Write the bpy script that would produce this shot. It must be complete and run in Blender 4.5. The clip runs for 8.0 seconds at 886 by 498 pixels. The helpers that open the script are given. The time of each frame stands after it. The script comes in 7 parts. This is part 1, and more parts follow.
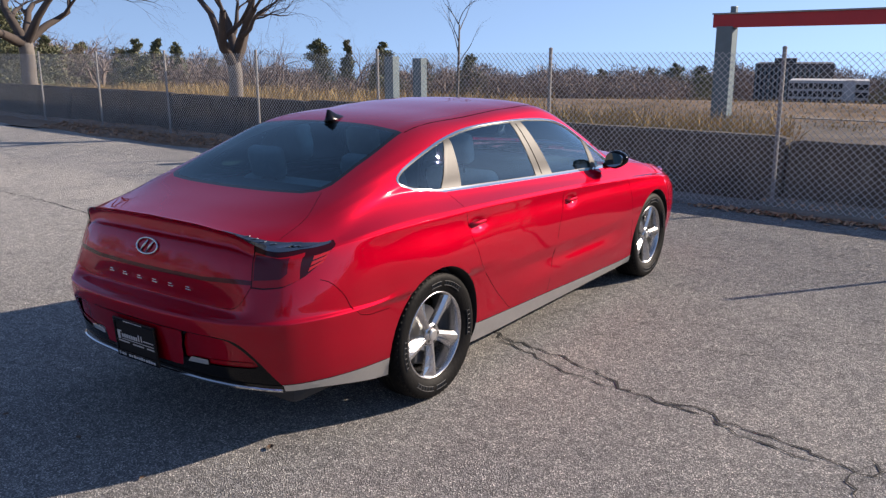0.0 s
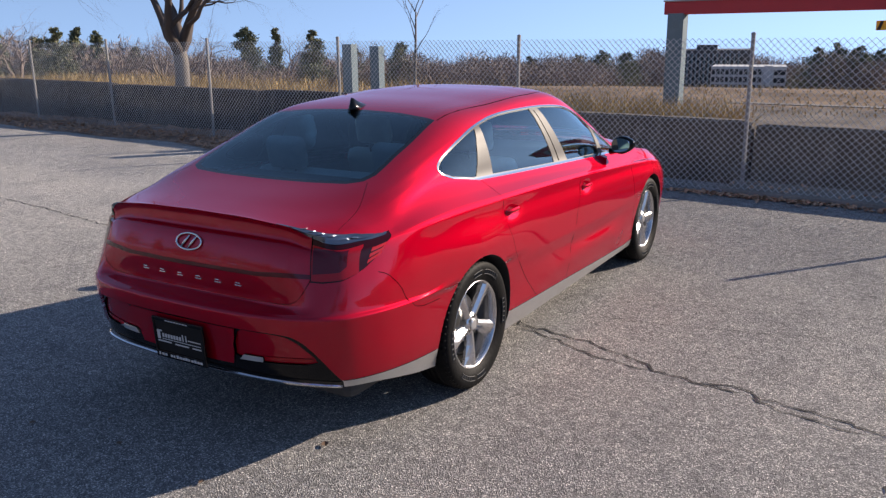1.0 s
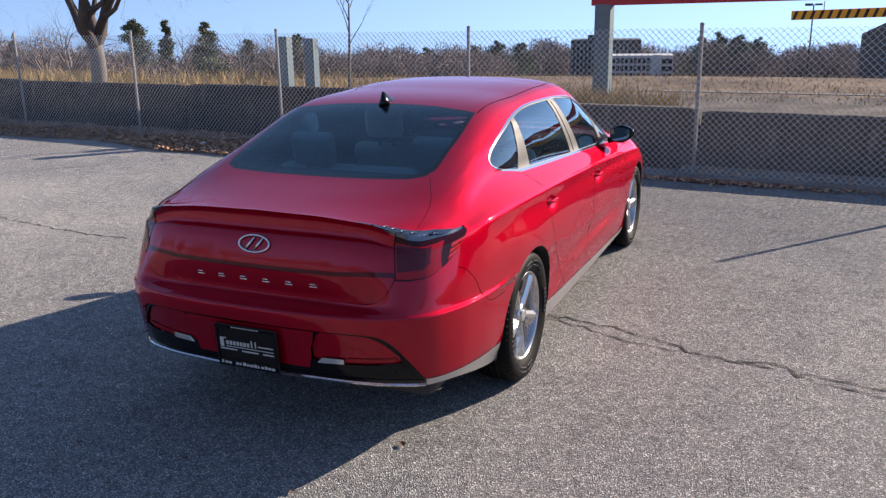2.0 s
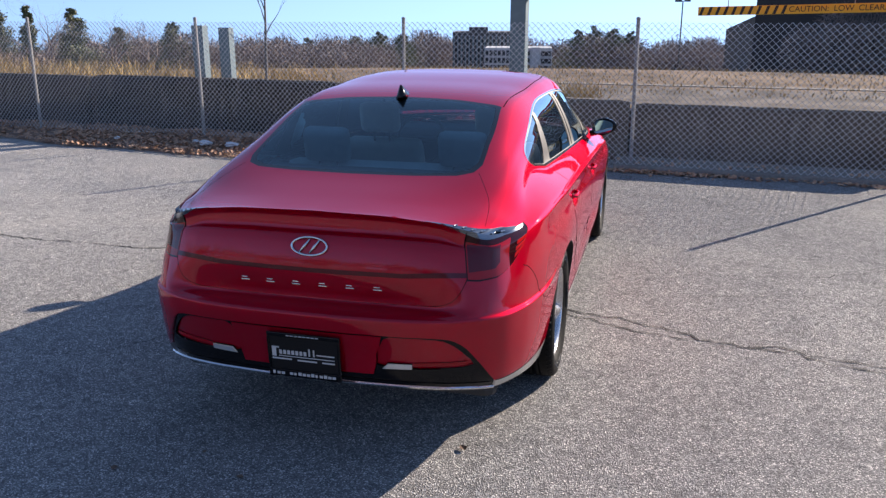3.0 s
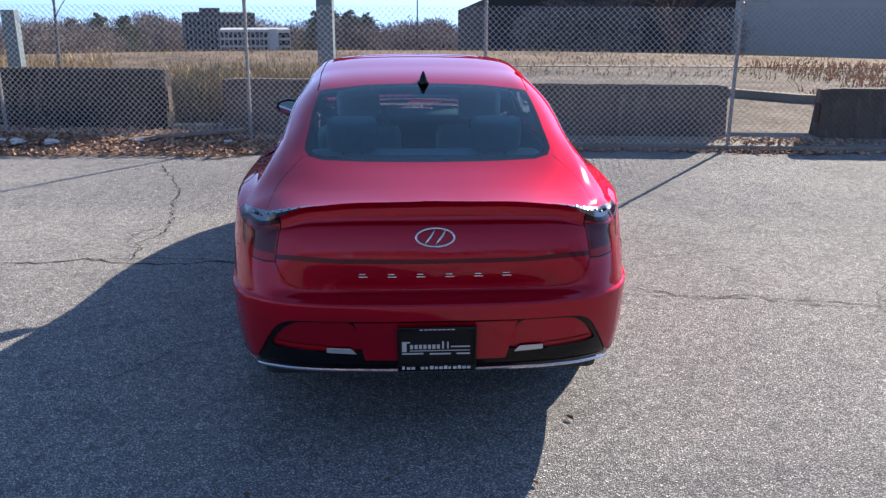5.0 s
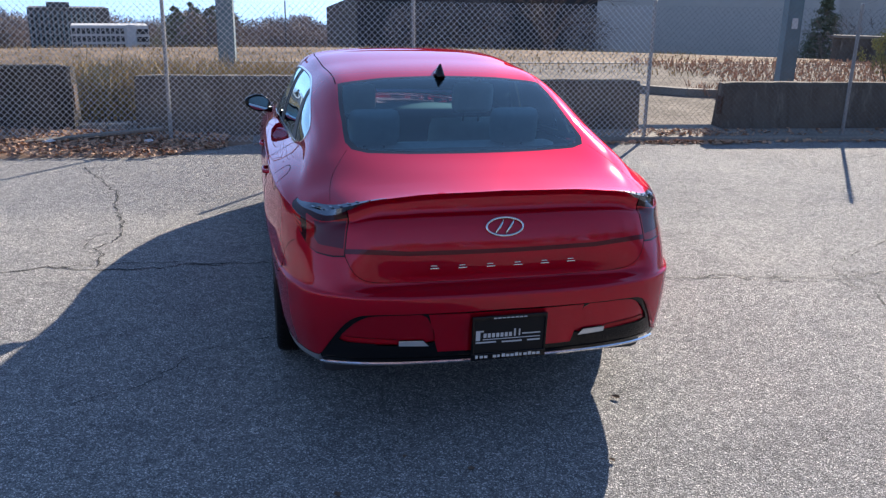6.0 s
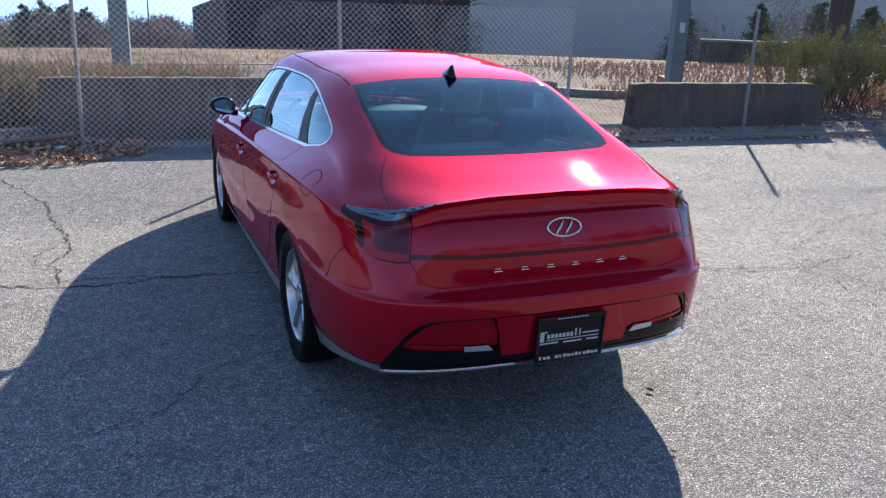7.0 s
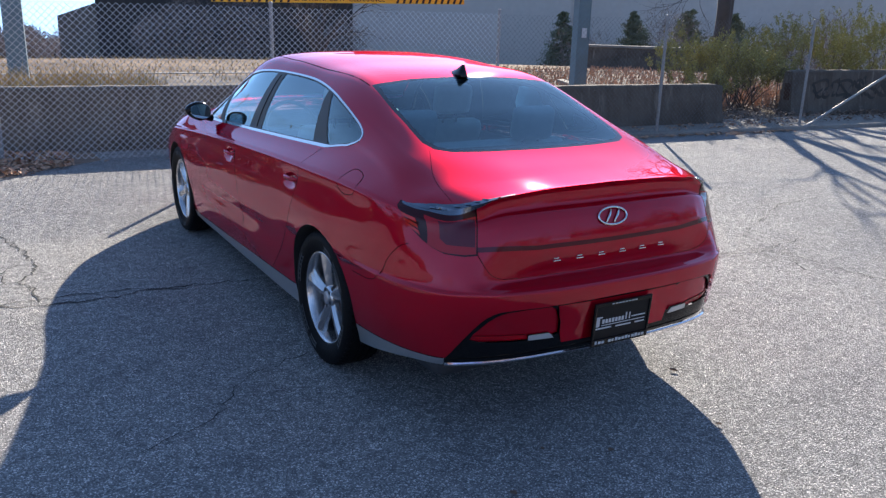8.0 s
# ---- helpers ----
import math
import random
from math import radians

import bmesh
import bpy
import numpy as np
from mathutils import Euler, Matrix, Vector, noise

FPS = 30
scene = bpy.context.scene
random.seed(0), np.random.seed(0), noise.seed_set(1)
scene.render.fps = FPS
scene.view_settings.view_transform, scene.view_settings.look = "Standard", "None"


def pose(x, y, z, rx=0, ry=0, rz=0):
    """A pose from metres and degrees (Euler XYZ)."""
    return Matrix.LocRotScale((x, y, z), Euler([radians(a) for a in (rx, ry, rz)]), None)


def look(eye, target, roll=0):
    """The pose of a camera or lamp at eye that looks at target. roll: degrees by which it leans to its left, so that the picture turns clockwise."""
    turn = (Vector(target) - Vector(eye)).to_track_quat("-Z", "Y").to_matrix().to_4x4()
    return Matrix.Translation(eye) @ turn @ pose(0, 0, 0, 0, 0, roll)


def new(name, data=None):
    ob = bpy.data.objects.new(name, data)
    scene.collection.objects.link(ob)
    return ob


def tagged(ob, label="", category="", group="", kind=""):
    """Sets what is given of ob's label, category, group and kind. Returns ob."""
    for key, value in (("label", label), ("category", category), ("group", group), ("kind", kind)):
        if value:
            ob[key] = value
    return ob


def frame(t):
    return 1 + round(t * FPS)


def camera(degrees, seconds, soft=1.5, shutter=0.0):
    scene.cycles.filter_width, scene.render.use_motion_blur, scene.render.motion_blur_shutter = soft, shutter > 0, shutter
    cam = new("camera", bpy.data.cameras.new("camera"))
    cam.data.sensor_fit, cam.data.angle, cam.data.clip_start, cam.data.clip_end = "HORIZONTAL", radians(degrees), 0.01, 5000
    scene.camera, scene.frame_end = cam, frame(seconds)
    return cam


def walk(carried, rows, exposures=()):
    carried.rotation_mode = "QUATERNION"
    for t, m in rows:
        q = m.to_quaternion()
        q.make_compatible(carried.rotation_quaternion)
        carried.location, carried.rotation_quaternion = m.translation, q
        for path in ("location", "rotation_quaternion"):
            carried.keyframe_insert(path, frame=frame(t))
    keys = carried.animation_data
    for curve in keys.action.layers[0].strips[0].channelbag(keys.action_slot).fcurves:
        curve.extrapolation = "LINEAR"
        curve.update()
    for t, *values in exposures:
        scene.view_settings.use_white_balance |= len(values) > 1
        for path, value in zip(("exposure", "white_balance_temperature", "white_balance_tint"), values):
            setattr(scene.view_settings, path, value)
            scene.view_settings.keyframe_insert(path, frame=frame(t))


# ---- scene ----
cam = camera(57.1, 8.0, soft=1.35)
PATH = [
    (0, (3.232, -4.525, 1.761), (2.096, -2.949, 1.286), -0.3),
    (0.5, (3.029, -4.707, 1.776), (1.952, -3.094, 1.288), -0.4),
    (1, (2.751, -4.792, 1.756), (1.76, -3.129, 1.253), -0.5),
    (1.5, (2.433, -4.923, 1.778), (1.544, -3.209, 1.258), -0.6),
    (1.7, (2.287, -5.033, 1.765), (1.444, -3.295, 1.245), -0.7),
    (2.8, (1.485, -5.195, 1.787), (0.93, -3.353, 1.239), -0.3),
    (3, (1.331, -5.268, 1.777), (0.834, -3.409, 1.23), -0.0),
    (3.5, (0.97, -5.402, 1.79), (0.619, -3.513, 1.234), 0.1),
    (4, (0.604, -5.374, 1.798), (0.409, -3.465, 1.234), 0.3),
    (4.5, (0.215, -5.421, 1.798), (0.177, -3.506, 1.221), 0.2),
    (5, (-0.162, -5.461, 1.798), (-0.043, -3.553, 1.211), 0.3),
    (5.2, (-0.307, -5.43, 1.771), (-0.125, -3.528, 1.181), 0.3),
    (6.3, (-1.186, -5.339, 1.765), (-0.661, -3.501, 1.177), 1.3),
    (6.5, (-1.325, -5.264, 1.747), (-0.739, -3.444, 1.159), 1.5),
    (7, (-1.656, -5.114, 1.743), (-0.927, -3.343, 1.165), 1.7),
    (7.5, (-2.028, -5.023, 1.726), (-1.167, -3.309, 1.16), 1.7),
    (8, (-2.315, -4.868, 1.684), (-1.331, -3.216, 1.132), 1.6),
]
walk(cam, [(t, look(eye, target, roll)) for t, eye, target, roll in PATH],
     exposures=[(0.0, 0.60, 6900, 17), (1.5, 0.70, 6850, 17), (3.0, 0.96, 6600, 16), (4.5, 1.06, 6480, 14), (6.5, 1.17, 6400, 13), (8.0, 1.27, 6300, 12)])


# ---- light ----
SUN_AZ, SUN_EL = 36.7, 23.5          # degrees clockwise from +y, and above the ground
world = bpy.data.worlds.new("sky")
scene.world = world
world.use_nodes = True
wn, wl = world.node_tree.nodes, world.node_tree.links
sky = wn.new("ShaderNodeTexSky")
sky.sky_type = "NISHITA"
sky.sun_disc = False
sky.sun_elevation, sky.sun_rotation = radians(SUN_EL), radians(SUN_AZ)
sky.air_density, sky.dust_density, sky.ozone_density = 1.0, 0.3, 2.0
sky.altitude = 2000
wn["Background"].inputs["Strength"].default_value = 0.145
# the sky's colours are taken a little above the true direction, so that the valley's rim is pale blue, not brown
geo, sep_, lift_, join_ = wn.new("ShaderNodeTexCoord"), wn.new("ShaderNodeSeparateXYZ"), wn.new("ShaderNodeMapRange"), wn.new("ShaderNodeCombineXYZ")
wl.new(geo.outputs["Generated"], sep_.inputs[0])
lift_.inputs[1].default_value, lift_.inputs[2].default_value, lift_.inputs[3].default_value, lift_.inputs[4].default_value = 0.0, 1.0, 0.22, 1.0
wl.new(sep_.outputs[2], lift_.inputs[0])
wl.new(sep_.outputs[0], join_.inputs[0])
wl.new(sep_.outputs[1], join_.inputs[1])
wl.new(lift_.outputs[0], join_.inputs[2])
wl.new(join_.outputs[0], sky.inputs["Vector"])
wl.new(sky.outputs["Color"], wn["Background"].inputs["Color"])

sun_data = bpy.data.lights.new("sun", "SUN")
sun_data.energy, sun_data.angle, sun_data.color = 5.0, radians(0.53), (1.0, 0.905, 0.755)
sun = new("sun", sun_data)
_a, _e = radians(SUN_AZ), radians(SUN_EL)
SUN_DIR = Vector((math.sin(_a) * math.cos(_e), math.cos(_a) * math.cos(_e), math.sin(_e)))
sun.matrix_world = look(SUN_DIR * 60, (0, 0, 0))
scene.view_settings.exposure = 0.0

# ---- materials ----
def material(name, base, rough=0.6, metal=0.0, vary=0.15, scale=6.0, fine=80.0, bump=0.0, bump_scale=60.0, dark=None, coat=0.0, spec=0.5):
    """A procedural surface: base colour with large stains and fine grain, and relief."""
    m = bpy.data.materials.new(name)
    m.use_nodes = True
    n, l = m.node_tree.nodes, m.node_tree.links
    b = n["Principled BSDF"]
    b.inputs["Roughness"].default_value, b.inputs["Metallic"].default_value = rough, metal
    b.inputs["Specular IOR Level"].default_value = spec
    b.inputs["Coat Weight"].default_value = coat
    b.inputs["Coat Roughness"].default_value = 0.03
    b.inputs["Base Color"].default_value = (*base, 1)
    tc = n.new("ShaderNodeTexCoord")
    if vary > 0:
        big, small, mix, ramp = n.new("ShaderNodeTexNoise"), n.new("ShaderNodeTexNoise"), n.new("ShaderNodeMath"), n.new("ShaderNodeMix")
        big.inputs["Scale"].default_value, big.inputs["Detail"].default_value = scale, 5
        small.inputs["Scale"].default_value, small.inputs["Detail"].default_value = fine, 3
        mix.operation = "MULTIPLY_ADD"
        mix.inputs[1].default_value = 0.5
        half = n.new("ShaderNodeMath")
        half.operation = "MULTIPLY"
        half.inputs[1].default_value = 0.5
        ramp.data_type = "RGBA"
        lo = dark if dark else tuple(c * (1 - vary) for c in base)
        hi = tuple(min(1, c * (1 + vary)) for c in base)
        ramp.inputs[6].default_value, ramp.inputs[7].default_value = (*lo, 1), (*hi, 1)
        spread = n.new("ShaderNodeMapRange")
        spread.inputs[1].default_value, spread.inputs[2].default_value = 0.3, 0.7
        for t in (big, small):
            l.new(tc.outputs["Object"], t.inputs["Vector"])
        l.new(big.outputs["Fac"], half.inputs[0])
        l.new(small.outputs["Fac"], mix.inputs[0])
        l.new(half.outputs[0], mix.inputs[2])
        l.new(mix.outputs[0], spread.inputs[0])
        l.new(spread.outputs[0], ramp.inputs["Factor"])
        l.new(ramp.outputs[2], b.inputs["Base Color"])
    if bump > 0:
        t, bm_ = n.new("ShaderNodeTexNoise"), n.new("ShaderNodeBump")
        t.inputs["Scale"].default_value, t.inputs["Detail"].default_value = bump_scale, 4
        bm_.inputs["Strength"].default_value, bm_.inputs["Distance"].default_value = bump, 0.01
        l.new(tc.outputs["Object"], t.inputs["Vector"])
        l.new(t.outputs["Fac"], bm_.inputs["Height"])
        l.new(bm_.outputs["Normal"], b.inputs["Normal"])
    return m


def car_paint():
    """Deep metallic red: a coloured base of pigment and fine flake under a faintly tinted lacquer."""
    m = bpy.data.materials.new("red_paint")
    m.use_nodes = True
    n, l = m.node_tree.nodes, m.node_tree.links
    n.remove(n["Principled BSDF"])
    pigment, flake, coat = n.new("ShaderNodeBsdfDiffuse"), n.new("ShaderNodeBsdfGlossy"), n.new("ShaderNodeBsdfGlossy")
    pigment.inputs["Color"].default_value = (0.175, 0.0002, 0.008, 1)
    flake.inputs["Color"].default_value = (0.84, 0.002, 0.026, 1)
    coat.inputs["Color"].default_value, coat.inputs["Roughness"].default_value = (1, 0.82, 0.95, 1), 0.012
    haze, lacquer = n.new("ShaderNodeBsdfGlossy"), n.new("ShaderNodeMixShader")
    haze.inputs["Color"].default_value, haze.inputs["Roughness"].default_value = (1, 0.8, 0.9, 1), 0.13
    lacquer.inputs[0].default_value = 0.015
    l.new(coat.outputs[0], lacquer.inputs[1])
    l.new(haze.outputs[0], lacquer.inputs[2])
    tc, v = n.new("ShaderNodeTexCoord"), n.new("ShaderNodeTexVoronoi")
    v.inputs["Scale"].default_value = 900
    mr = n.new("ShaderNodeMapRange")
    mr.inputs[3].default_value, mr.inputs[4].default_value = 0.46, 0.60
    l.new(tc.outputs["Object"], v.inputs["Vector"])
    l.new(v.outputs["Color"], mr.inputs[0])
    l.new(mr.outputs[0], flake.inputs["Roughness"])
    base, top, fr = n.new("ShaderNodeMixShader"), n.new("ShaderNodeMixShader"), n.new("ShaderNodeFresnel")
    base.inputs[0].default_value = 0.32
    fr.inputs["IOR"].default_value = 1.52
    l.new(pigment.outputs[0], base.inputs[1])
    l.new(flake.outputs[0], base.inputs[2])
    l.new(fr.outputs[0], top.inputs[0])
    l.new(base.outputs[0], top.inputs[1])
    l.new(lacquer.outputs[0], top.inputs[2])
    l.new(top.outputs[0], n["Material Output"].inputs["Surface"])
    return m


def glass_material(name, tint, clear, rough=0.0, both=1.55):
    """Thin car glass: tinted see-through with a mirror-like face."""
    m = bpy.data.materials.new(name)
    m.use_nodes = True
    n, l = m.node_tree.nodes, m.node_tree.links
    n.remove(n["Principled BSDF"])
    tr, gl, mx, fr = n.new("ShaderNodeBsdfTransparent"), n.new("ShaderNodeBsdfGlossy"), n.new("ShaderNodeMixShader"), n.new("ShaderNodeFresnel")
    tr.inputs["Color"].default_value = (*[c * clear for c in tint], 1)
    gl.inputs["Roughness"].default_value = rough
    gl.inputs["Color"].default_value = (0.78, 0.96, 1.0, 1)
    fr.inputs["IOR"].default_value = 1.5
    boost = n.new("ShaderNodeMath")
    boost.operation, boost.use_clamp = "MULTIPLY_ADD", True
    boost.inputs[1].default_value, boost.inputs[2].default_value = both, 0.0
    l.new(fr.outputs[0], boost.inputs[0])
    l.new(boost.outputs[0], mx.inputs[0])
    l.new(tr.outputs[0], mx.inputs[1])
    l.new(gl.outputs[0], mx.inputs[2])
    l.new(mx.outputs[0], n["Material Output"].inputs["Surface"])
    return m


def asphalt_material():
    """Worn asphalt: pale and dark stone chips in a grey binder, large faded patches, rough relief."""
    m = bpy.data.materials.new("worn_asphalt")
    m.use_nodes = True
    n, l = m.node_tree.nodes, m.node_tree.links
    b = n["Principled BSDF"]
    b.inputs["Roughness"].default_value = 0.8
    b.inputs["Specular IOR Level"].default_value = 0.08
    tc = n.new("ShaderNodeTexCoord")

    def tex(kind, scale, detail=3):
        t = n.new(kind)
        t.inputs["Scale"].default_value = scale
        if kind == "ShaderNodeTexNoise":
            t.inputs["Detail"].default_value = detail
        l.new(tc.outputs["Object"], t.inputs["Vector"])
        return t

    def ramp(src, stops):
        r = n.new("ShaderNodeValToRGB")
        while len(r.color_ramp.elements) < len(stops):
            r.color_ramp.elements.new(0.5)
        for e, (pos, col) in zip(r.color_ramp.elements, stops):
            e.position, e.color = pos, (*col, 1)
        l.new(src, r.inputs[0])
        return r.outputs[0]

    def mixed(kind, fac, a, c):
        x = n.new("ShaderNodeMix")
        x.data_type, x.blend_type = "RGBA", kind
        x.inputs[0].default_value = fac
        l.new(a, x.inputs[6])
        l.new(c, x.inputs[7])
        return x.outputs[2]

    chips, grit = tex("ShaderNodeTexVoronoi", 185), tex("ShaderNodeTexVoronoi", 420)
    sep = n.new("ShaderNodeSeparateColor")
    l.new(chips.outputs["Color"], sep.inputs[0])
    sep2 = n.new("ShaderNodeSeparateColor")
    l.new(grit.outputs["Color"], sep2.inputs[0])
    stones = ramp(sep.outputs[0], [(0.0, (0.085, 0.085, 0.085)), (0.35, (0.138, 0.137, 0.135)), (0.78, (0.195, 0.193, 0.189)), (0.97, (0.46, 0.45, 0.435))])
    fine = ramp(sep2.outputs[1], [(0.0, (0.5, 0.5, 0.5)), (0.5, (0.97, 0.97, 0.97)), (1.0, (1.4, 1.38, 1.35))])
    col = mixed("MULTIPLY", 0.7, stones, fine)
    patch = tex("ShaderNodeTexNoise", 0.55, 6)
    faded = ramp(patch.outputs["Fac"], [(0.33, (0.90, 0.90, 0.91)), (0.52, (1.0, 1.0, 1.0)), (0.70, (1.14, 1.13, 1.11))])
    col = mixed("MULTIPLY", 1.0, col, faded)
    blot = tex("ShaderNodeTexNoise", 3.5, 5)
    spots = ramp(blot.outputs["Fac"], [(0.30, (0.84, 0.84, 0.85)), (0.45, (1, 1, 1)), (0.75, (1.07, 1.06, 1.05))])
    col = mixed("MULTIPLY", 1.0, col, spots)
    mott = tex("ShaderNodeTexNoise", 17, 4)
    worn = ramp(mott.outputs["Fac"], [(0.32, (0.80, 0.80, 0.80)), (0.50, (1, 1, 1)), (0.70, (1.16, 1.15, 1.14))])
    col = mixed("MULTIPLY", 1.0, col, worn)
    # paler towards -x, with the run broken up by the patch noise
    xyz, run, pale_fac = n.new("ShaderNodeSeparateXYZ"), n.new("ShaderNodeMath"), n.new("ShaderNodeMath")
    l.new(tc.outputs["Object"], xyz.inputs[0])
    run.operation = "MULTIPLY_ADD"
    run.inputs[1].default_value = 2.5
    l.new(patch.outputs["Fac"], run.inputs[0])
    l.new(xyz.outputs[0], run.inputs[2])
    pale_fac.operation = "MULTIPLY_ADD"
    pale_fac.inputs[1].default_value = -0.13
    pale_fac.inputs[2].default_value = 0.40
    pale_fac.use_clamp = True
    l.new(run.outputs[0], pale_fac.inputs[0])
    pale_mul = ramp(pale_fac.outputs[0], [(0.0, (1.74, 1.73, 1.74)), (0.35, (1.84, 1.82, 1.81)), (1.0, (2.55, 2.50, 2.45))])
    col = mixed("MULTIPLY", 1.0, col, pale_mul)
    l.new(col, b.inputs["Base Color"])
    bump = n.new("ShaderNodeBump")
    bump.inputs["Strength"].default_value, bump.inputs["Distance"].default_value = 1.0, 0.012
    l.new(chips.outputs["Distance"], bump.inputs["Height"])
    l.new(bump.outputs["Normal"], b.inputs["Normal"])
    return m


def concrete_material(name, base, pale, dark):
    """Weathered cast concrete: broad blotches, runs of dirt down the face, pale scuffs, pits and fine grain."""
    m = bpy.data.materials.new(name)
    m.use_nodes = True
    n, l = m.node_tree.nodes, m.node_tree.links
    b = n["Principled BSDF"]
    b.inputs["Roughness"].default_value, b.inputs["Specular IOR Level"].default_value = 0.92, 0.12
    tc = n.new("ShaderNodeTexCoord")

    def noise_at(stretch, scale, detail, lo, hi):
        mp, t, r = n.new("ShaderNodeMapping"), n.new("ShaderNodeTexNoise"), n.new("ShaderNodeMapRange")
        mp.inputs["Scale"].default_value = stretch
        t.inputs["Scale"].default_value, t.inputs["Detail"].default_value, t.inputs["Roughness"].default_value = scale, detail, 0.65
        r.inputs[1].default_value, r.inputs[2].default_value = lo, hi
        l.new(tc.outputs["Object"], mp.inputs["Vector"])
        l.new(mp.outputs[0], t.inputs["Vector"])
        l.new(t.outputs["Fac"], r.inputs[0])
        return r.outputs[0]

    def over(under, colour, fac):
        x = n.new("ShaderNodeMix")
        x.data_type = "RGBA"
        x.inputs[7].default_value = (*colour, 1)
        l.new(fac, x.inputs[0])
        if isinstance(under, tuple):
            x.inputs[6].default_value = (*under, 1)
        else:
            l.new(under, x.inputs[6])
        return x.outputs[2]

    def half(sock, k):
        x = n.new("ShaderNodeMath")
        x.operation = "MULTIPLY"
        x.inputs[1].default_value = k
        l.new(sock, x.inputs[0])
        return x.outputs[0]

    col = over(base, dark, noise_at((1, 1, 1), 1.4, 6, 0.45, 0.68))
    col = over(col, dark, half(noise_at((7, 7, 0.5), 1.0, 5, 0.50, 0.72), 0.8))
    col = over(col, pale, half(noise_at((5, 5, 0.7), 1.1, 6, 0.60, 0.70), 0.65))
    col = over(col, pale, half(noise_at((1, 1, 1), 26, 5, 0.62, 0.70), 0.5))
    col = over(col, tuple(c * 0.5 for c in dark), half(noise_at((1, 1, 1), 60, 3, 0.60, 0.72), 0.7))
    l.new(col, b.inputs["Base Color"])
    t, bp = n.new("ShaderNodeTexNoise"), n.new("ShaderNodeBump")
    t.inputs["Scale"].default_value, t.inputs["Detail"].default_value = 55, 6
    bp.inputs["Strength"].default_value, bp.inputs["Distance"].default_value = 0.6, 0.012
    l.new(tc.outputs["Object"], t.inputs["Vector"])
    l.new(t.outputs["Fac"], bp.inputs["Height"])
    l.new(bp.outputs["Normal"], b.inputs["Normal"])
    return m


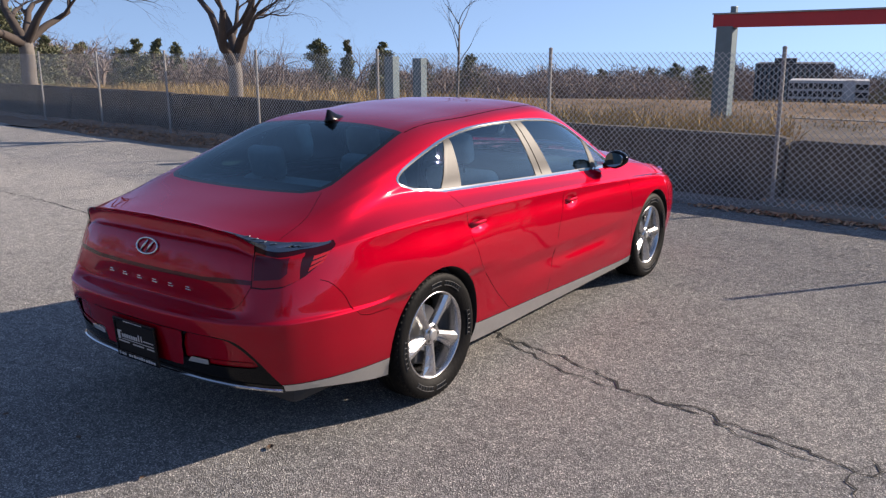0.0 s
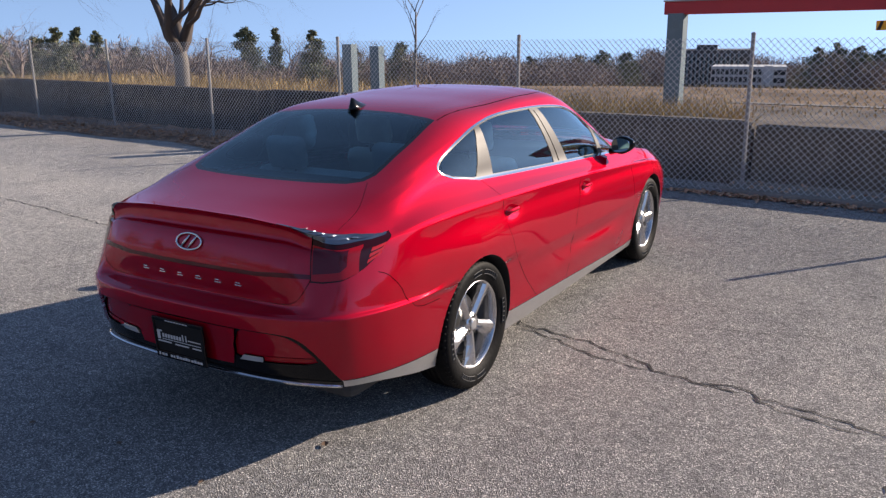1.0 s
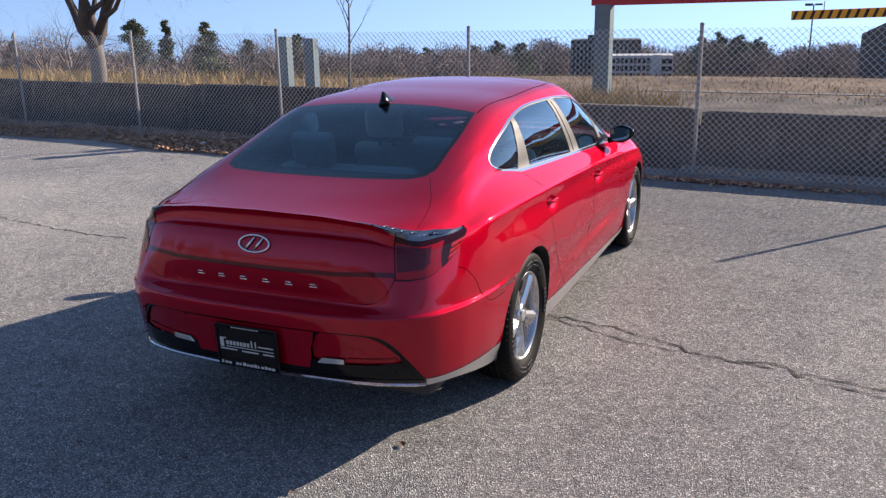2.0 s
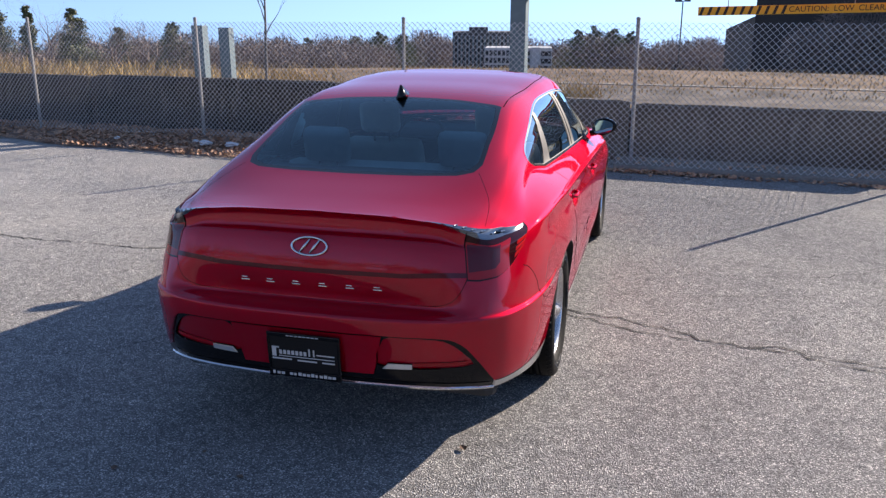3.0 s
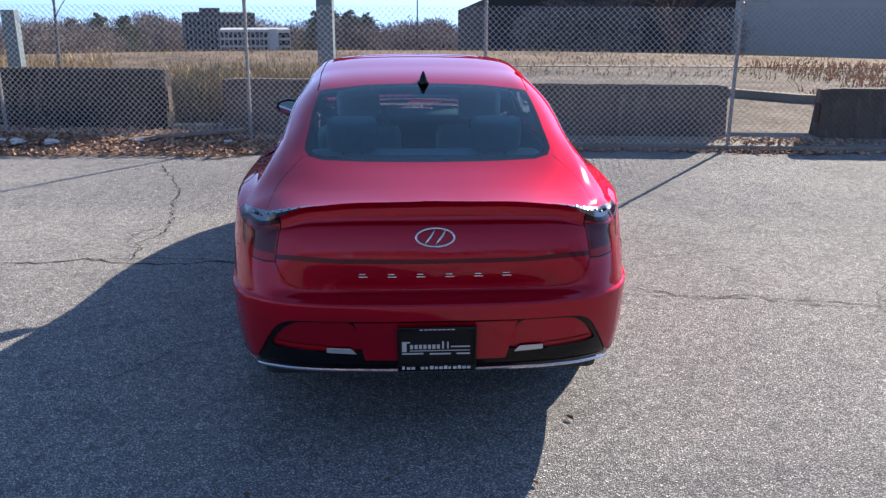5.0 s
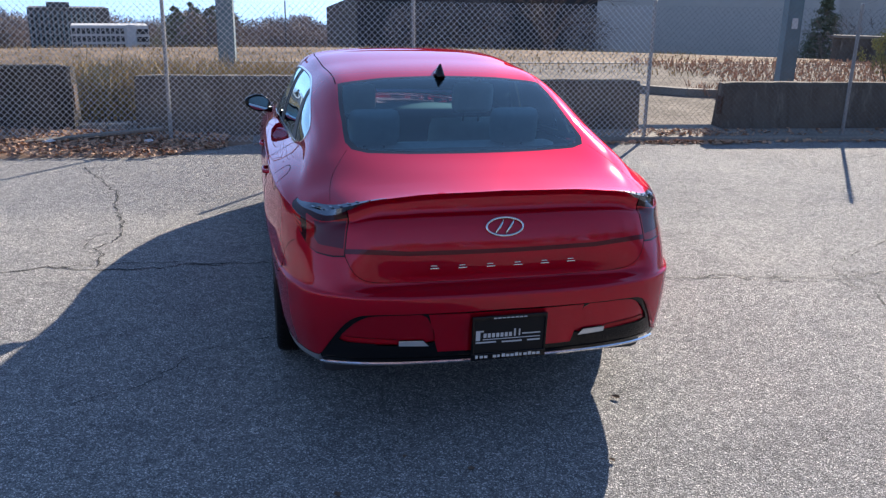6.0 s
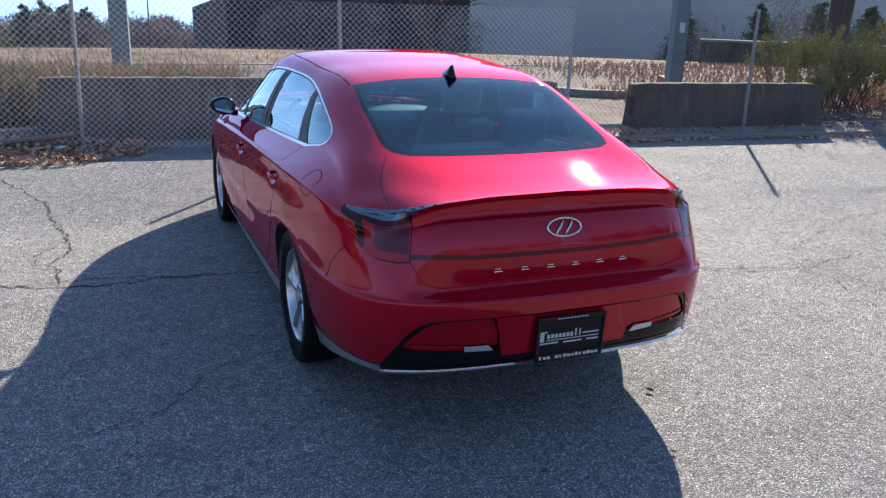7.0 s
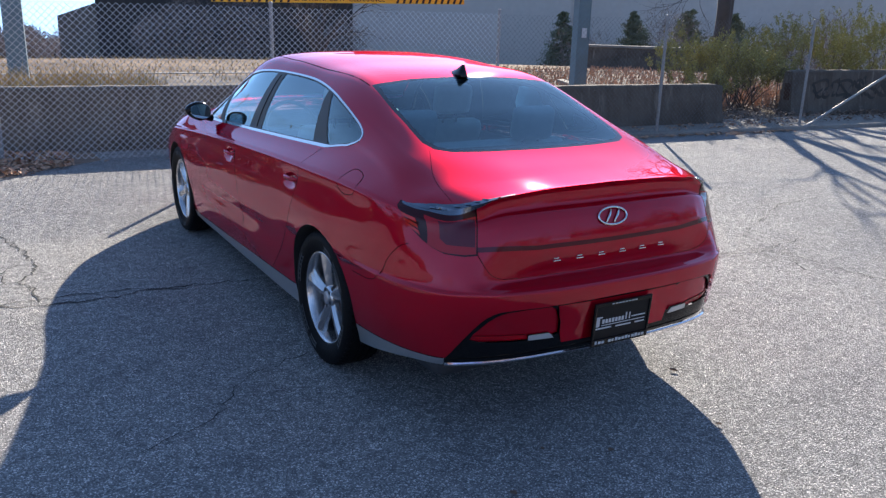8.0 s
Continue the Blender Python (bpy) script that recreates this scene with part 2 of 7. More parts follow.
M = {
    "asphalt": asphalt_material(),
    "lane": material("old_concrete", (0.165, 0.140, 0.116), 0.95, vary=0.85, scale=0.9, fine=9, bump=0.4, bump_scale=50, spec=0.05),
    "field": material("dry_grass_field", (0.195, 0.140, 0.094), 0.95, vary=0.85, scale=0.25, fine=1.8, bump=0.3, bump_scale=20, spec=0.05),
    "concrete": concrete_material("weathered_concrete", (0.140, 0.119, 0.098), (0.30, 0.26, 0.22), (0.085, 0.070, 0.058)),
    "concrete_dark": concrete_material("blackened_concrete", (0.062, 0.052, 0.044), (0.26, 0.22, 0.18), (0.020, 0.017, 0.015)),
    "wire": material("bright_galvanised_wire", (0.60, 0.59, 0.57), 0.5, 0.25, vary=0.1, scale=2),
    # the same wire with a darker colour, for spans seen against the sun
    "wire_backlit": material("backlit_wire", (0.13, 0.125, 0.12), 0.7, 0.1, vary=0.2, scale=2),
    "rust": material("rusty_iron", (0.06, 0.03, 0.018), 0.85, vary=0.4, scale=14),
    "kerb": material("kerb_concrete", (0.24, 0.215, 0.185), 0.9, vary=0.35, scale=2, fine=40, bump=0.4, bump_scale=80, spec=0.15),
    "galv": material("galvanised_steel", (0.30, 0.29, 0.28), 0.6, 0.4, vary=0.15, scale=9),
    "steel_blue": material("blue_grey_painted_steel", (0.135, 0.190, 0.215), 0.55, 0.1, vary=0.15, scale=5),
    "red_sign": material("red_painted_beam", (0.45, 0.02, 0.03), 0.45, vary=0.12, scale=3),
    "yellow": material("yellow_paint", (0.75, 0.48, 0.03), 0.5, vary=0.1, scale=6),
    "black": material("black_paint", (0.015, 0.015, 0.015), 0.5, vary=0.0),
    "paint": car_paint(),
    "glass": glass_material("tinted_car_glass", (0.62, 0.92, 1.0), 0.66, both=1.15),
    "chrome": material("chrome", (0.66, 0.66, 0.67), 0.10, 1.0, vary=0.0),
    "satin": material("satin_silver_plastic", (0.62, 0.62, 0.62), 0.32, 0.85, vary=0.05, scale=20),
    "gloss_black": material("gloss_black_plastic", (0.006, 0.006, 0.007), 0.12, vary=0.0, spec=0.25),
    "trim_black": material("black_rubber_trim", (0.02, 0.02, 0.021), 0.5, vary=0.1, scale=20),
    "rubber": material("tyre_rubber", (0.005, 0.005, 0.0055), 0.6, vary=0.2, scale=12, fine=60, bump=0.2, bump_scale=60, spec=0.12),
    "alloy": material("machined_alloy", (0.58, 0.58, 0.59), 0.24, 0.95, vary=0.06, scale=14),
    "lamp_red": material("red_lamp_lens", (0.32, 0.0012, 0.008), 0.05, vary=0.0, spec=0.4),
    "lamp_bright": material("bright_red_reflector", (0.50, 0.008, 0.008), 0.06, vary=0.0),
    "lamp_black": material("smoked_lamp_border", (0.030, 0.0008, 0.003), 0.05, vary=0.0, spec=0.3),
    "lamp_dark": material("smoked_red_lens", (0.085, 0.0012, 0.010), 0.04, vary=0.0, spec=0.4),
    "frit": material("black_glass_edge", (0.006, 0.007, 0.008), 0.03, vary=0.0, spec=0.4),
    "trim_gloss": material("smoked_chrome_lamp_trim", (0.16, 0.18, 0.21), 0.16, 0.9, vary=0.0),
    "pillar": material("satin_black_pillar", (0.055, 0.05, 0.045), 0.5, 0.0, vary=0.0, spec=0.35),
    "mirror": material("mirror_glass", (0.5, 0.55, 0.57), 0.02, 1.0, vary=0.0),
    "side_glass": glass_material("side_window_glass", (0.80, 0.95, 0.95), 0.92, both=2.0),
    "well": material("wheel_well_liner", (0.012, 0.012, 0.012), 0.9, vary=0.1),
    "seat": material("light_grey_cloth", (0.66, 0.65, 0.63), 0.85, vary=0.1, scale=18, bump=0.2, bump_scale=200),
    "lining": material("grey_headlining", (0.34, 0.34, 0.33), 0.9, vary=0.05, scale=30),
    "cabin": material("dark_cabin_plastic", (0.03, 0.032, 0.036), 0.7, vary=0.1, scale=12),
    "plate": material("black_plate_insert", (0.010, 0.010, 0.011), 0.55, vary=0.0, spec=0.2),
    "white": material("white_print", (0.55, 0.55, 0.55), 0.5, vary=0.0),
    "clear": material("clear_lamp_lens", (0.6, 0.6, 0.6), 0.1, 0.5, vary=0.0, coat=1.0),
    "bark": material("grey_bark", (0.19, 0.168, 0.148), 0.9, vary=0.35, scale=5, fine=40, bump=0.7, bump_scale=35),
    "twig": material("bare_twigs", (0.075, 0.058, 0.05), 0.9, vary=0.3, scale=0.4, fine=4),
    # distance haze is mixed into this colour, so it is paler than twig
    "woods": material("hazed_far_twigs", (0.23, 0.178, 0.150), 0.9, vary=0.45, scale=0.10, fine=0.6),
    "pine": material("pine_needles", (0.15, 0.16, 0.09), 0.8, vary=0.4, scale=0.6, fine=5),
    "weed": material("dry_yellow_weeds", (0.40, 0.28, 0.115), 0.85, vary=0.35, scale=1.5, fine=12),
    "shrub": material("olive_shrub_leaves", (0.28, 0.255, 0.095), 0.9, vary=0.5, scale=3, fine=20, spec=0.1),
    "leaf": material("dead_leaves", (0.46, 0.28, 0.18), 0.9, vary=0.5, scale=9, fine=40),
    "litter": material("leaf_mould", (0.24, 0.165, 0.12), 0.95, vary=0.4, scale=6, fine=60, bump=0.8, bump_scale=50),
    "mall": material("pale_grey_render", (0.50, 0.45, 0.40), 0.85, vary=0.08, scale=0.15, fine=2),
    "brick": material("dark_brown_brick", (0.042, 0.037, 0.034), 0.9, vary=0.25, scale=0.3, fine=6),
    "office": material("dark_office_cladding", (0.075, 0.072, 0.072), 0.8, vary=0.1, scale=0.3),
    "pale_wall": material("pale_precast_panel", (0.55, 0.54, 0.52), 0.8, vary=0.08, scale=0.3),
    "window": material("dark_window_glass", (0.03, 0.04, 0.05), 0.15, vary=0.0),
    "gap": material("panel_gap_shadow", (0.004, 0.004, 0.004), 1.0, vary=0.0, spec=0.0),
    "tyre_print": material("worn_tyre_lettering", (0.09, 0.09, 0.09), 0.7, vary=0.0, spec=0.2),
    "tar": material("crack_tar", (0.02, 0.02, 0.02), 0.9, vary=0.0),
}


def part(name, bm, mat, parent=None, label="", smooth=False):
    """Link a bmesh as one mesh object, under a thing when one is given."""
    me = bpy.data.meshes.new(name)
    bm.normal_update()
    bm.to_mesh(me)
    bm.free()
    for mm in (mat if isinstance(mat, (list, tuple)) else [mat]):
        me.materials.append(mm)
    if smooth:
        me.shade_smooth()
    ob = new(name, me)
    if parent:
        ob.parent = parent
    if label:
        ob["label"] = label
    return ob


def thing(name, label, category, at=None, group=""):
    ob = new(name)
    ob.empty_display_size = 0.2
    if at is not None:
        ob.matrix_basis = at
    return tagged(ob, label, category, group)


def box(bm, x0, x1, y0, y1, z0, z1, bevel=0.0, m=None):
    """A box with its edges rounded off."""
    r = bmesh.ops.create_cube(bm, size=1.0)
    vs = r["verts"]
    for v in vs:
        v.co = Vector(((x0 + x1) / 2 + v.co.x * (x1 - x0), (y0 + y1) / 2 + v.co.y * (y1 - y0), (z0 + z1) / 2 + v.co.z * (z1 - z0)))
    if bevel > 0:
        es = list({e for v in vs for e in v.link_edges})
        r = bmesh.ops.bevel(bm, geom=es, offset=bevel, segments=2, affect="EDGES", profile=0.5)
        vs = list({v for f in r["faces"] for v in f.verts} | {v for v in vs if v.is_valid})
    if m is not None:
        bmesh.ops.transform(bm, matrix=m, verts=vs)
    return vs


def tube(bm, pts, radii, sides=8, cap=True):
    """A tube through pts with a radius at each."""
    rings, prev = [], None
    pts = [Vector(p) for p in pts]
    for i, p in enumerate(pts):
        d = (pts[min(i + 1, len(pts) - 1)] - pts[max(i - 1, 0)]).normalized()
        ref = prev if prev is not None else (Vector((0, 0, 1)) if abs(d.z) < 0.9 else Vector((1, 0, 0)))
        a = ref - d * ref.dot(d)
        if a.length < 1e-6:
            a = d.orthogonal()
        a.normalize()
        b = d.cross(a)
        prev = a
        r = radii[i] if isinstance(radii, (list, tuple)) else radii
        rings.append([bm.verts.new(p + (a * math.cos(2 * math.pi * k / sides) + b * math.sin(2 * math.pi * k / sides)) * r) for k in range(sides)])
    for q, w in zip(rings, rings[1:]):
        for k in range(sides):
            bm.faces.new((q[k], q[(k + 1) % sides], w[(k + 1) % sides], w[k]))
    if cap and sides > 2:
        bm.faces.new(list(reversed(rings[0])))
        bm.faces.new(rings[-1])


def loft(bm, rings, closed=True, cap=True):
    """Faces between rings of equal length."""
    vs = [[bm.verts.new(p) for p in r] for r in rings]
    n = len(vs[0])
    for q, w in zip(vs, vs[1:]):
        for k in range(n if closed else n - 1):
            bm.faces.new((q[k], q[(k + 1) % n], w[(k + 1) % n], w[k]))
    if cap and closed:
        bm.faces.new(list(reversed(vs[0])))
        bm.faces.new(vs[-1])
    return vs

# ---- ground ----
def fence_y(x):
    """The line of the fence."""
    return 4.90 - 0.096 * x


def ground_z(x, y):
    """Level round the car, falling away to a low valley beyond the barriers."""
    d = math.hypot(x, y + 5) - 24
    fall = 0.0 if d < 0 or y < fence_y(x) else -0.072 * d * min(1, d / 30)
    return fall


def make_ground():
    xs = sorted(set([round(v, 2) for v in np.concatenate([np.arange(-30, 30.1, 1.0), np.arange(-120, 121, 10.0), [-2500, -1200, -600, -300, 300, 600, 1200, 2500]])]))
    ys = sorted(set([round(v, 2) for v in np.concatenate([np.arange(-20, 40.1, 1.0), np.arange(40, 201, 10.0), [-1500, -600, -200, -60, 300, 450, 700, 1200, 2500]])]))
    bm = bmesh.new()
    grid = []
    for y in ys:
        grid.append([bm.verts.new((x, fence_y(x) + 0.75 + (y - 5) if 5 <= y <= 5.01 else y, ground_z(x, y))) for x in xs])
    for j in range(len(ys) - 1):
        for i in range(len(xs) - 1):
            f = bm.faces.new((grid[j][i], grid[j][i + 1], grid[j + 1][i + 1], grid[j + 1][i]))
            c = f.calc_center_median()
            if c.y < fence_y(c.x) + 0.55:
                f.material_index = 0
            elif c.x > -3 and c.y < 17 and c.x < 30:
                f.material_index = 1
            else:
                f.material_index = 2
    return tagged(part("ground", bm, [M["asphalt"], M["lane"], M["field"]], smooth=True), "grey cracked asphalt lot running into a dry brown field", "ground", kind="structure")


make_ground()

# ---- fence, barriers, gate ----
POSTS = [(-20.2, 0.06), (-17.2, 0.06), (-14.2, 0.06), (-11.3, 0.06), (-8.25, 0.06), (-5.15, 0.05), (-1.98, 0.0), (1.0, 0.0), (4.05, 0.0), (6.86, 0.0), (9.85, 0.0)]


def make_fence():
    fence = thing("chain_link_fence", "tall galvanised chain-link fence with leaning round posts", "fence")
    for x, z in POSTS:
        bm = bmesh.new()
        lean = random.uniform(-0.03, 0.03)
        y = fence_y(x)
        tube(bm, [(x, y, -0.05), (x + lean, y, 1.76)], 0.023, 10)
        tube(bm, [(x + lean, y, 1.755), (x + lean, y, 1.775), (x + lean, y, 1.785)], [0.026, 0.026, 0.010], 10)
        part("post", bm, M["galv"], fence, smooth=False)
    step = 0.074
    for (xa, _), (xb, _) in zip(POSTS, POSTS[1:]):
        bm = bmesh.new()
        n = int(round((xb - xa) / step))
        w = (xb - xa) / n
        rows = 23
        h = 1.70 / rows

        def at(i, j):
            x = xa + i * w / 2
            bulge = 0.03 * math.sin(math.pi * (x - xa) / (xb - xa)) * noise.noise((x * 0.7, j * 0.2, 3))
            return (x + 0.006 * noise.noise((x * 3, j * 0.6, 1)), fence_y(x) - 0.035 + bulge, 0.02 + j * h + 0.008 * noise.noise((x * 2, j, 8)))

        for i in range(-2 * rows, 2 * n + 1, 2):
            for s in (1, -1):
                pts = []
                for j in range(2 * rows + 1):
                    k = i + j if s == 1 else i + 2 * rows - j
                    if 0 <= k <= 2 * n:
                        x, y, z = at(k, j / 2)
                        pts.append((x, y + 0.004 * s, z))
                if len(pts) > 1:
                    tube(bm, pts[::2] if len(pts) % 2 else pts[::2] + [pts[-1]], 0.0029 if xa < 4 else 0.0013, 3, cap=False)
        # spans from x = 4 on get the darker colour that mimics backlight
        part("wire_mesh", bm, M["wire"] if xa < 4 else M["wire_backlit"], fence)["kind"] = "stuff"
    return fence


def make_barrier(x0, x1, height, back=0.62, graffiti=False):
    """A precast concrete barrier with a flared foot, a recess at each end and worn edges."""
    ang = math.atan(-0.096)
    length = (x1 - x0) / math.cos(ang)
    xc = (x0 + x1) / 2
    b = thing("concrete_barrier", "weathered grey precast concrete barrier with chipped edges", "barrier", Matrix.Translation((xc, fence_y(xc) + back + 0.16, 0)) @ Matrix.Rotation(ang, 4, "Z"), "concrete barriers along the fence")
    prof = [(-0.20, 0), (-0.20, 0.06), (-0.165, 0.20), (-0.135, 0.45), (-0.105, height - 0.03), (-0.08, height), (0.08, height), (0.105, height - 0.03), (0.135, 0.45), (0.165, 0.20), (0.20, 0.06), (0.20, 0)]
    bm = bmesh.new()
    rings = []
    n = 24
    rnd = random.Random(int(x0 * 10))
    for i in range(n + 1):
        u = -length / 2 + length * i / n
        e = 0.02 if i in (0, n) else 0.0
        rings.append([(u + rnd.uniform(-.004, .004), p * (1 - e * 3) + rnd.uniform(-.003, .003), max(0, z - (e if z > 0.3 else 0) + (rnd.uniform(-.006, .004) if z > 0.3 else 0))) for p, z in prof])
    loft(bm, rings)
    bmesh.ops.recalc_face_normals(bm, faces=bm.faces)
    part("body", bm, M["concrete_dark"] if x1 < -3 else M["concrete"], b)
    for s in (-1, 1):
        bm = bmesh.new()
        u = s * (length / 2 + 0.004)
        box(bm, u - 0.008, u + 0.008, -0.09, 0.05, height * 0.35, height * 0.72, 0.004)
        part("joint_plate", bm, M["rust"], b, "rusty joint plate")
    if graffiti:
        # looping scrawl of black spray paint, no letters
        for c, r, w in ((-0.95, 0.20, 0.030), (-0.62, 0.17, 0.034), (-0.30, 0.22, 0.028), (0.05, 0.18, 0.034), (0.40, 0.21, 0.030), (0.75, 0.16, 0.034), (1.05, 0.20, 0.028)):
            bm = bmesh.new()
            prev = None
            for k in range(34):
                a = k * 0.24 + c * 3
                u, z = c + r * (0.9 * math.cos(a * (0.6 + 0.5 * abs(math.sin(c * 5)))) + 0.45 * math.cos(2.3 * a + c)), height * 0.60 + r * (0.8 * math.sin(a * (0.7 + 0.6 * abs(math.cos(c * 4)))) + 0.25 * math.sin(2.9 * a))
                p_ = -0.135 + 0.03 * (z - 0.45) / (height - 0.48) - 0.004 if z > 0.45 else -0.165 + 0.03 * (z - 0.20) / 0.25 - 0.004
                cur = [bm.verts.new((u, p_, z - w)), bm.verts.new((u + w * 0.8, p_, z + w))]
                if prev:
                    bm.faces.new((prev[0], cur[0], cur[1], prev[1]))
                prev = cur
            part("spray_mark", bm, M["black"], b, "black sprayed scrawl")
    return b


def lettering(body, size, material_, parent, m, name="lettering", label=""):
    """Flat letters as a mesh."""
    cu = bpy.data.curves.new(name, "FONT")
    cu.body, cu.size, cu.align_x, cu.align_y, cu.extrude = body, size, "CENTER", "CENTER", 0.002
    tmp = bpy.data.objects.new(name, cu)
    scene.collection.objects.link(tmp)
    bpy.context.view_layer.update()
    me = bpy.data.meshes.new_from_object(tmp.evaluated_get(bpy.context.evaluated_depsgraph_get()))
    bpy.data.objects.remove(tmp)
    me.materials.append(material_)
    ob = new(name, me)
    ob.parent = parent
    ob.matrix_basis = m
    if label:
        ob["label"] = label
    return ob


def make_gate():
    g = thing("clearance_gate", "steel height-clearance gate with a red beam on blue-grey posts", "gate")
    (xa, ya), (xb, yb) = (-1.40, 10.55), (9.35, 9.2)
    ang = math.atan2(yb - ya, xb - xa)
    turn = Matrix.Rotation(ang, 4, "Z")
    for x, y in ((xa, ya), (xb, yb)):
        bm = bmesh.new()
        # an open steel section: web and two flanges
        box(bm, -0.14, 0.14, -0.012, 0.012, -0.15, 2.14, 0, Matrix.Translation((x, y, 0)) @ turn)
        for o in (-0.14, 0.14):
            box(bm, o - 0.010, o + 0.010, -0.11, 0.11, -0.15, 2.14, 0.003, Matrix.Translation((x, y, 0)) @ turn)
        box(bm, -0.14, 0.14, -0.11, -0.095, -0.15, 2.14, 0.003, Matrix.Translation((x, y, 0)) @ turn)
        part("post", bm, M["steel_blue"], g, "blue-grey painted steel post")
        bm = bmesh.new()
        box(bm, -0.20, 0.20, -0.18, 0.18, 0.0, 0.025, 0.004, Matrix.Translation((x, y, 0)) @ turn)
        part("base_plate", bm, M["steel_blue"], g)
    bm = bmesh.new()
    ln = math.hypot(xb - xa, yb - ya) + 0.46
    mid = Matrix.Translation(((xa + xb) / 2, (ya + yb) / 2, 0)) @ turn
    box(bm, -ln / 2, ln / 2, -0.10, 0.10, 2.12, 2.345, 0.012, mid)
    part("beam", bm, M["red_sign"], g, "red painted steel beam")
    bm = bmesh.new()
    box(bm, -ln / 2 - 0.01, ln / 2 + 0.01, -0.125, 0.125, 2.342, 2.37, 0.004, mid)
    part("beam_cap", bm, M["galv"], g, "grey capping strip")
    bm = bmesh.new()
    box(bm, -0.05, 0.05, -0.05, 0.05, 2.36, 2.48, 0.01, Matrix.Translation((xa + 0.1, ya, 0)) @ turn)
    part("post_stub", bm, M["steel_blue"], g)
    sign = Matrix.Translation((4.30, 10.16, 1.93)) @ turn @ Matrix.Rotation(radians(-1.1), 4, "Y")
    bar = new("warning_bar")
    bar.parent = g
    bm = bmesh.new()
    box(bm, -2.5, 2.5, -0.025, 0.025, -0.075, 0.075, 0.006, sign)
    part("bar_board", bm, M["yellow"], bar, "yellow painted board")
    for i in range(-18, 19):
        if abs(i) < 8:
            continue
        bm = bmesh.new()
        x = i * 0.135
        vs = [bm.verts.new(sign @ Vector(q)) for q in ((x - 0.055, -0.0275, -0.07), (x - 0.005, -0.0275, -0.07), (x + 0.045, -0.0275, 0.07), (x - 0.005, -0.0275, 0.07), (x - 0.055, -0.0245, -0.07), (x - 0.005, -0.0245, -0.07), (x + 0.045, -0.0245, 0.07), (x - 0.005, -0.0245, 0.07))]
        for q in ((0, 1, 2, 3), (0, 4, 5, 1), (1, 5, 6, 2), (2, 6, 7, 3), (3, 7, 4, 0)):
            bm.faces.new([vs[k] for k in q])
        bmesh.ops.recalc_face_normals(bm, faces=bm.faces)
        part("hatch_stripe", bm, M["black"], bar, "black slanted stripe")
    for word, x in (("CAUTION:", -0.70), ("LOW", -0.16), ("CLEARANCE", 0.43)):
        lettering(word, 0.132, M["black"], bar, sign @ Matrix.Translation((x, -0.028, 0)) @ Matrix.Rotation(math.pi / 2, 4, "X"), "lettering", "black capital lettering")
    for o in (-2.0, 0.0, 2.0):
        bm = bmesh.new()
        tube(bm, [sign @ Vector((o, 0, 0.07)), sign @ Vector((o, 0, 0.21))], 0.008, 6)
        part("hanger_chain", bm, M["galv"], g)
    # small white notice on the right post
    bm = bmesh.new()
    box(bm, -0.06, 0.06, -0.135, -0.128, 1.30, 1.50, 0.003, Matrix.Translation((xb, yb, 0)) @ turn)
    part("notice", bm, M["white"], g, "small white notice plate")
    return g


make_fence()
for a, b_, h in ((-21.6, -17.05, 0.88), (-17.0, -12.25, 0.88), (-12.2, -7.75, 0.86), (-7.70, -3.2, 0.88), (-2.44, 0.94, 0.76), (0.99, 4.27, 0.73), (5.5, 8.8, 0.70)):
    make_barrier(a, b_, h)
make_barrier(11.35, 14.6, 0.86, back=1.45, graffiti=True)
make_gate()


def make_short_post(x, y, h):
    p = thing("steel_post", "short blue-grey steel post behind the barriers", "post", Matrix.Translation((x, y, 0)), "short steel posts")
    bm = bmesh.new()
    for o in (-0.085, 0.085):
        box(bm, o - 0.008, o + 0.008, -0.085, 0.085, -0.1, h, 0.002)
    box(bm, -0.085, 0.085, -0.006, 0.006, -0.1, h, 0.001)
    box(bm, -0.085, 0.085, -0.085, -0.075, -0.1, h, 0.001)
    part("shaft", bm, M["steel_blue"], p)


make_short_post(-5.73, 6.45, 1.66)
make_short_post(-5.67, 7.15, 1.62)


def make_brace():
    b = thing("fence_brace", "slanting galvanised brace pipe beside the end post", "brace")
    bm = bmesh.new()
    tube(bm, [(9.95, 3.92, 0.03), (12.4, 3.72, 1.15)], 0.022, 10)
    part("pipe", bm, M["galv"], b)
    bm = bmesh.new()
    tube(bm, [(9.9, 3.93, -0.02), (10.0, 3.93, 0.06)], 0.035, 8)
    part("clamp", bm, M["galv"], b)


make_brace()


def make_kerb():
    bm = bmesh.new()
    n = 26
    rings = []
    for i in range(n + 1):
        x = 0.8 + 12.0 * i / n
        y = fence_y(x) - 0.02
        j = random.uniform(-.006, .006)
        rings.append([(x, y - 0.10 + j, -0.02), (x, y - 0.08 + j, 0.045), (x, y - 0.06 + j, 0.06), (x, y + 1.0, 0.065), (x, y + 1.02, -0.02)])
    loft(bm, rings)
    bmesh.ops.recalc_face_normals(bm, faces=bm.faces)
    tagged(part("kerb", bm, M["kerb"]), "low pale concrete kerb under the fence", "kerb", kind="structure")


make_kerb()


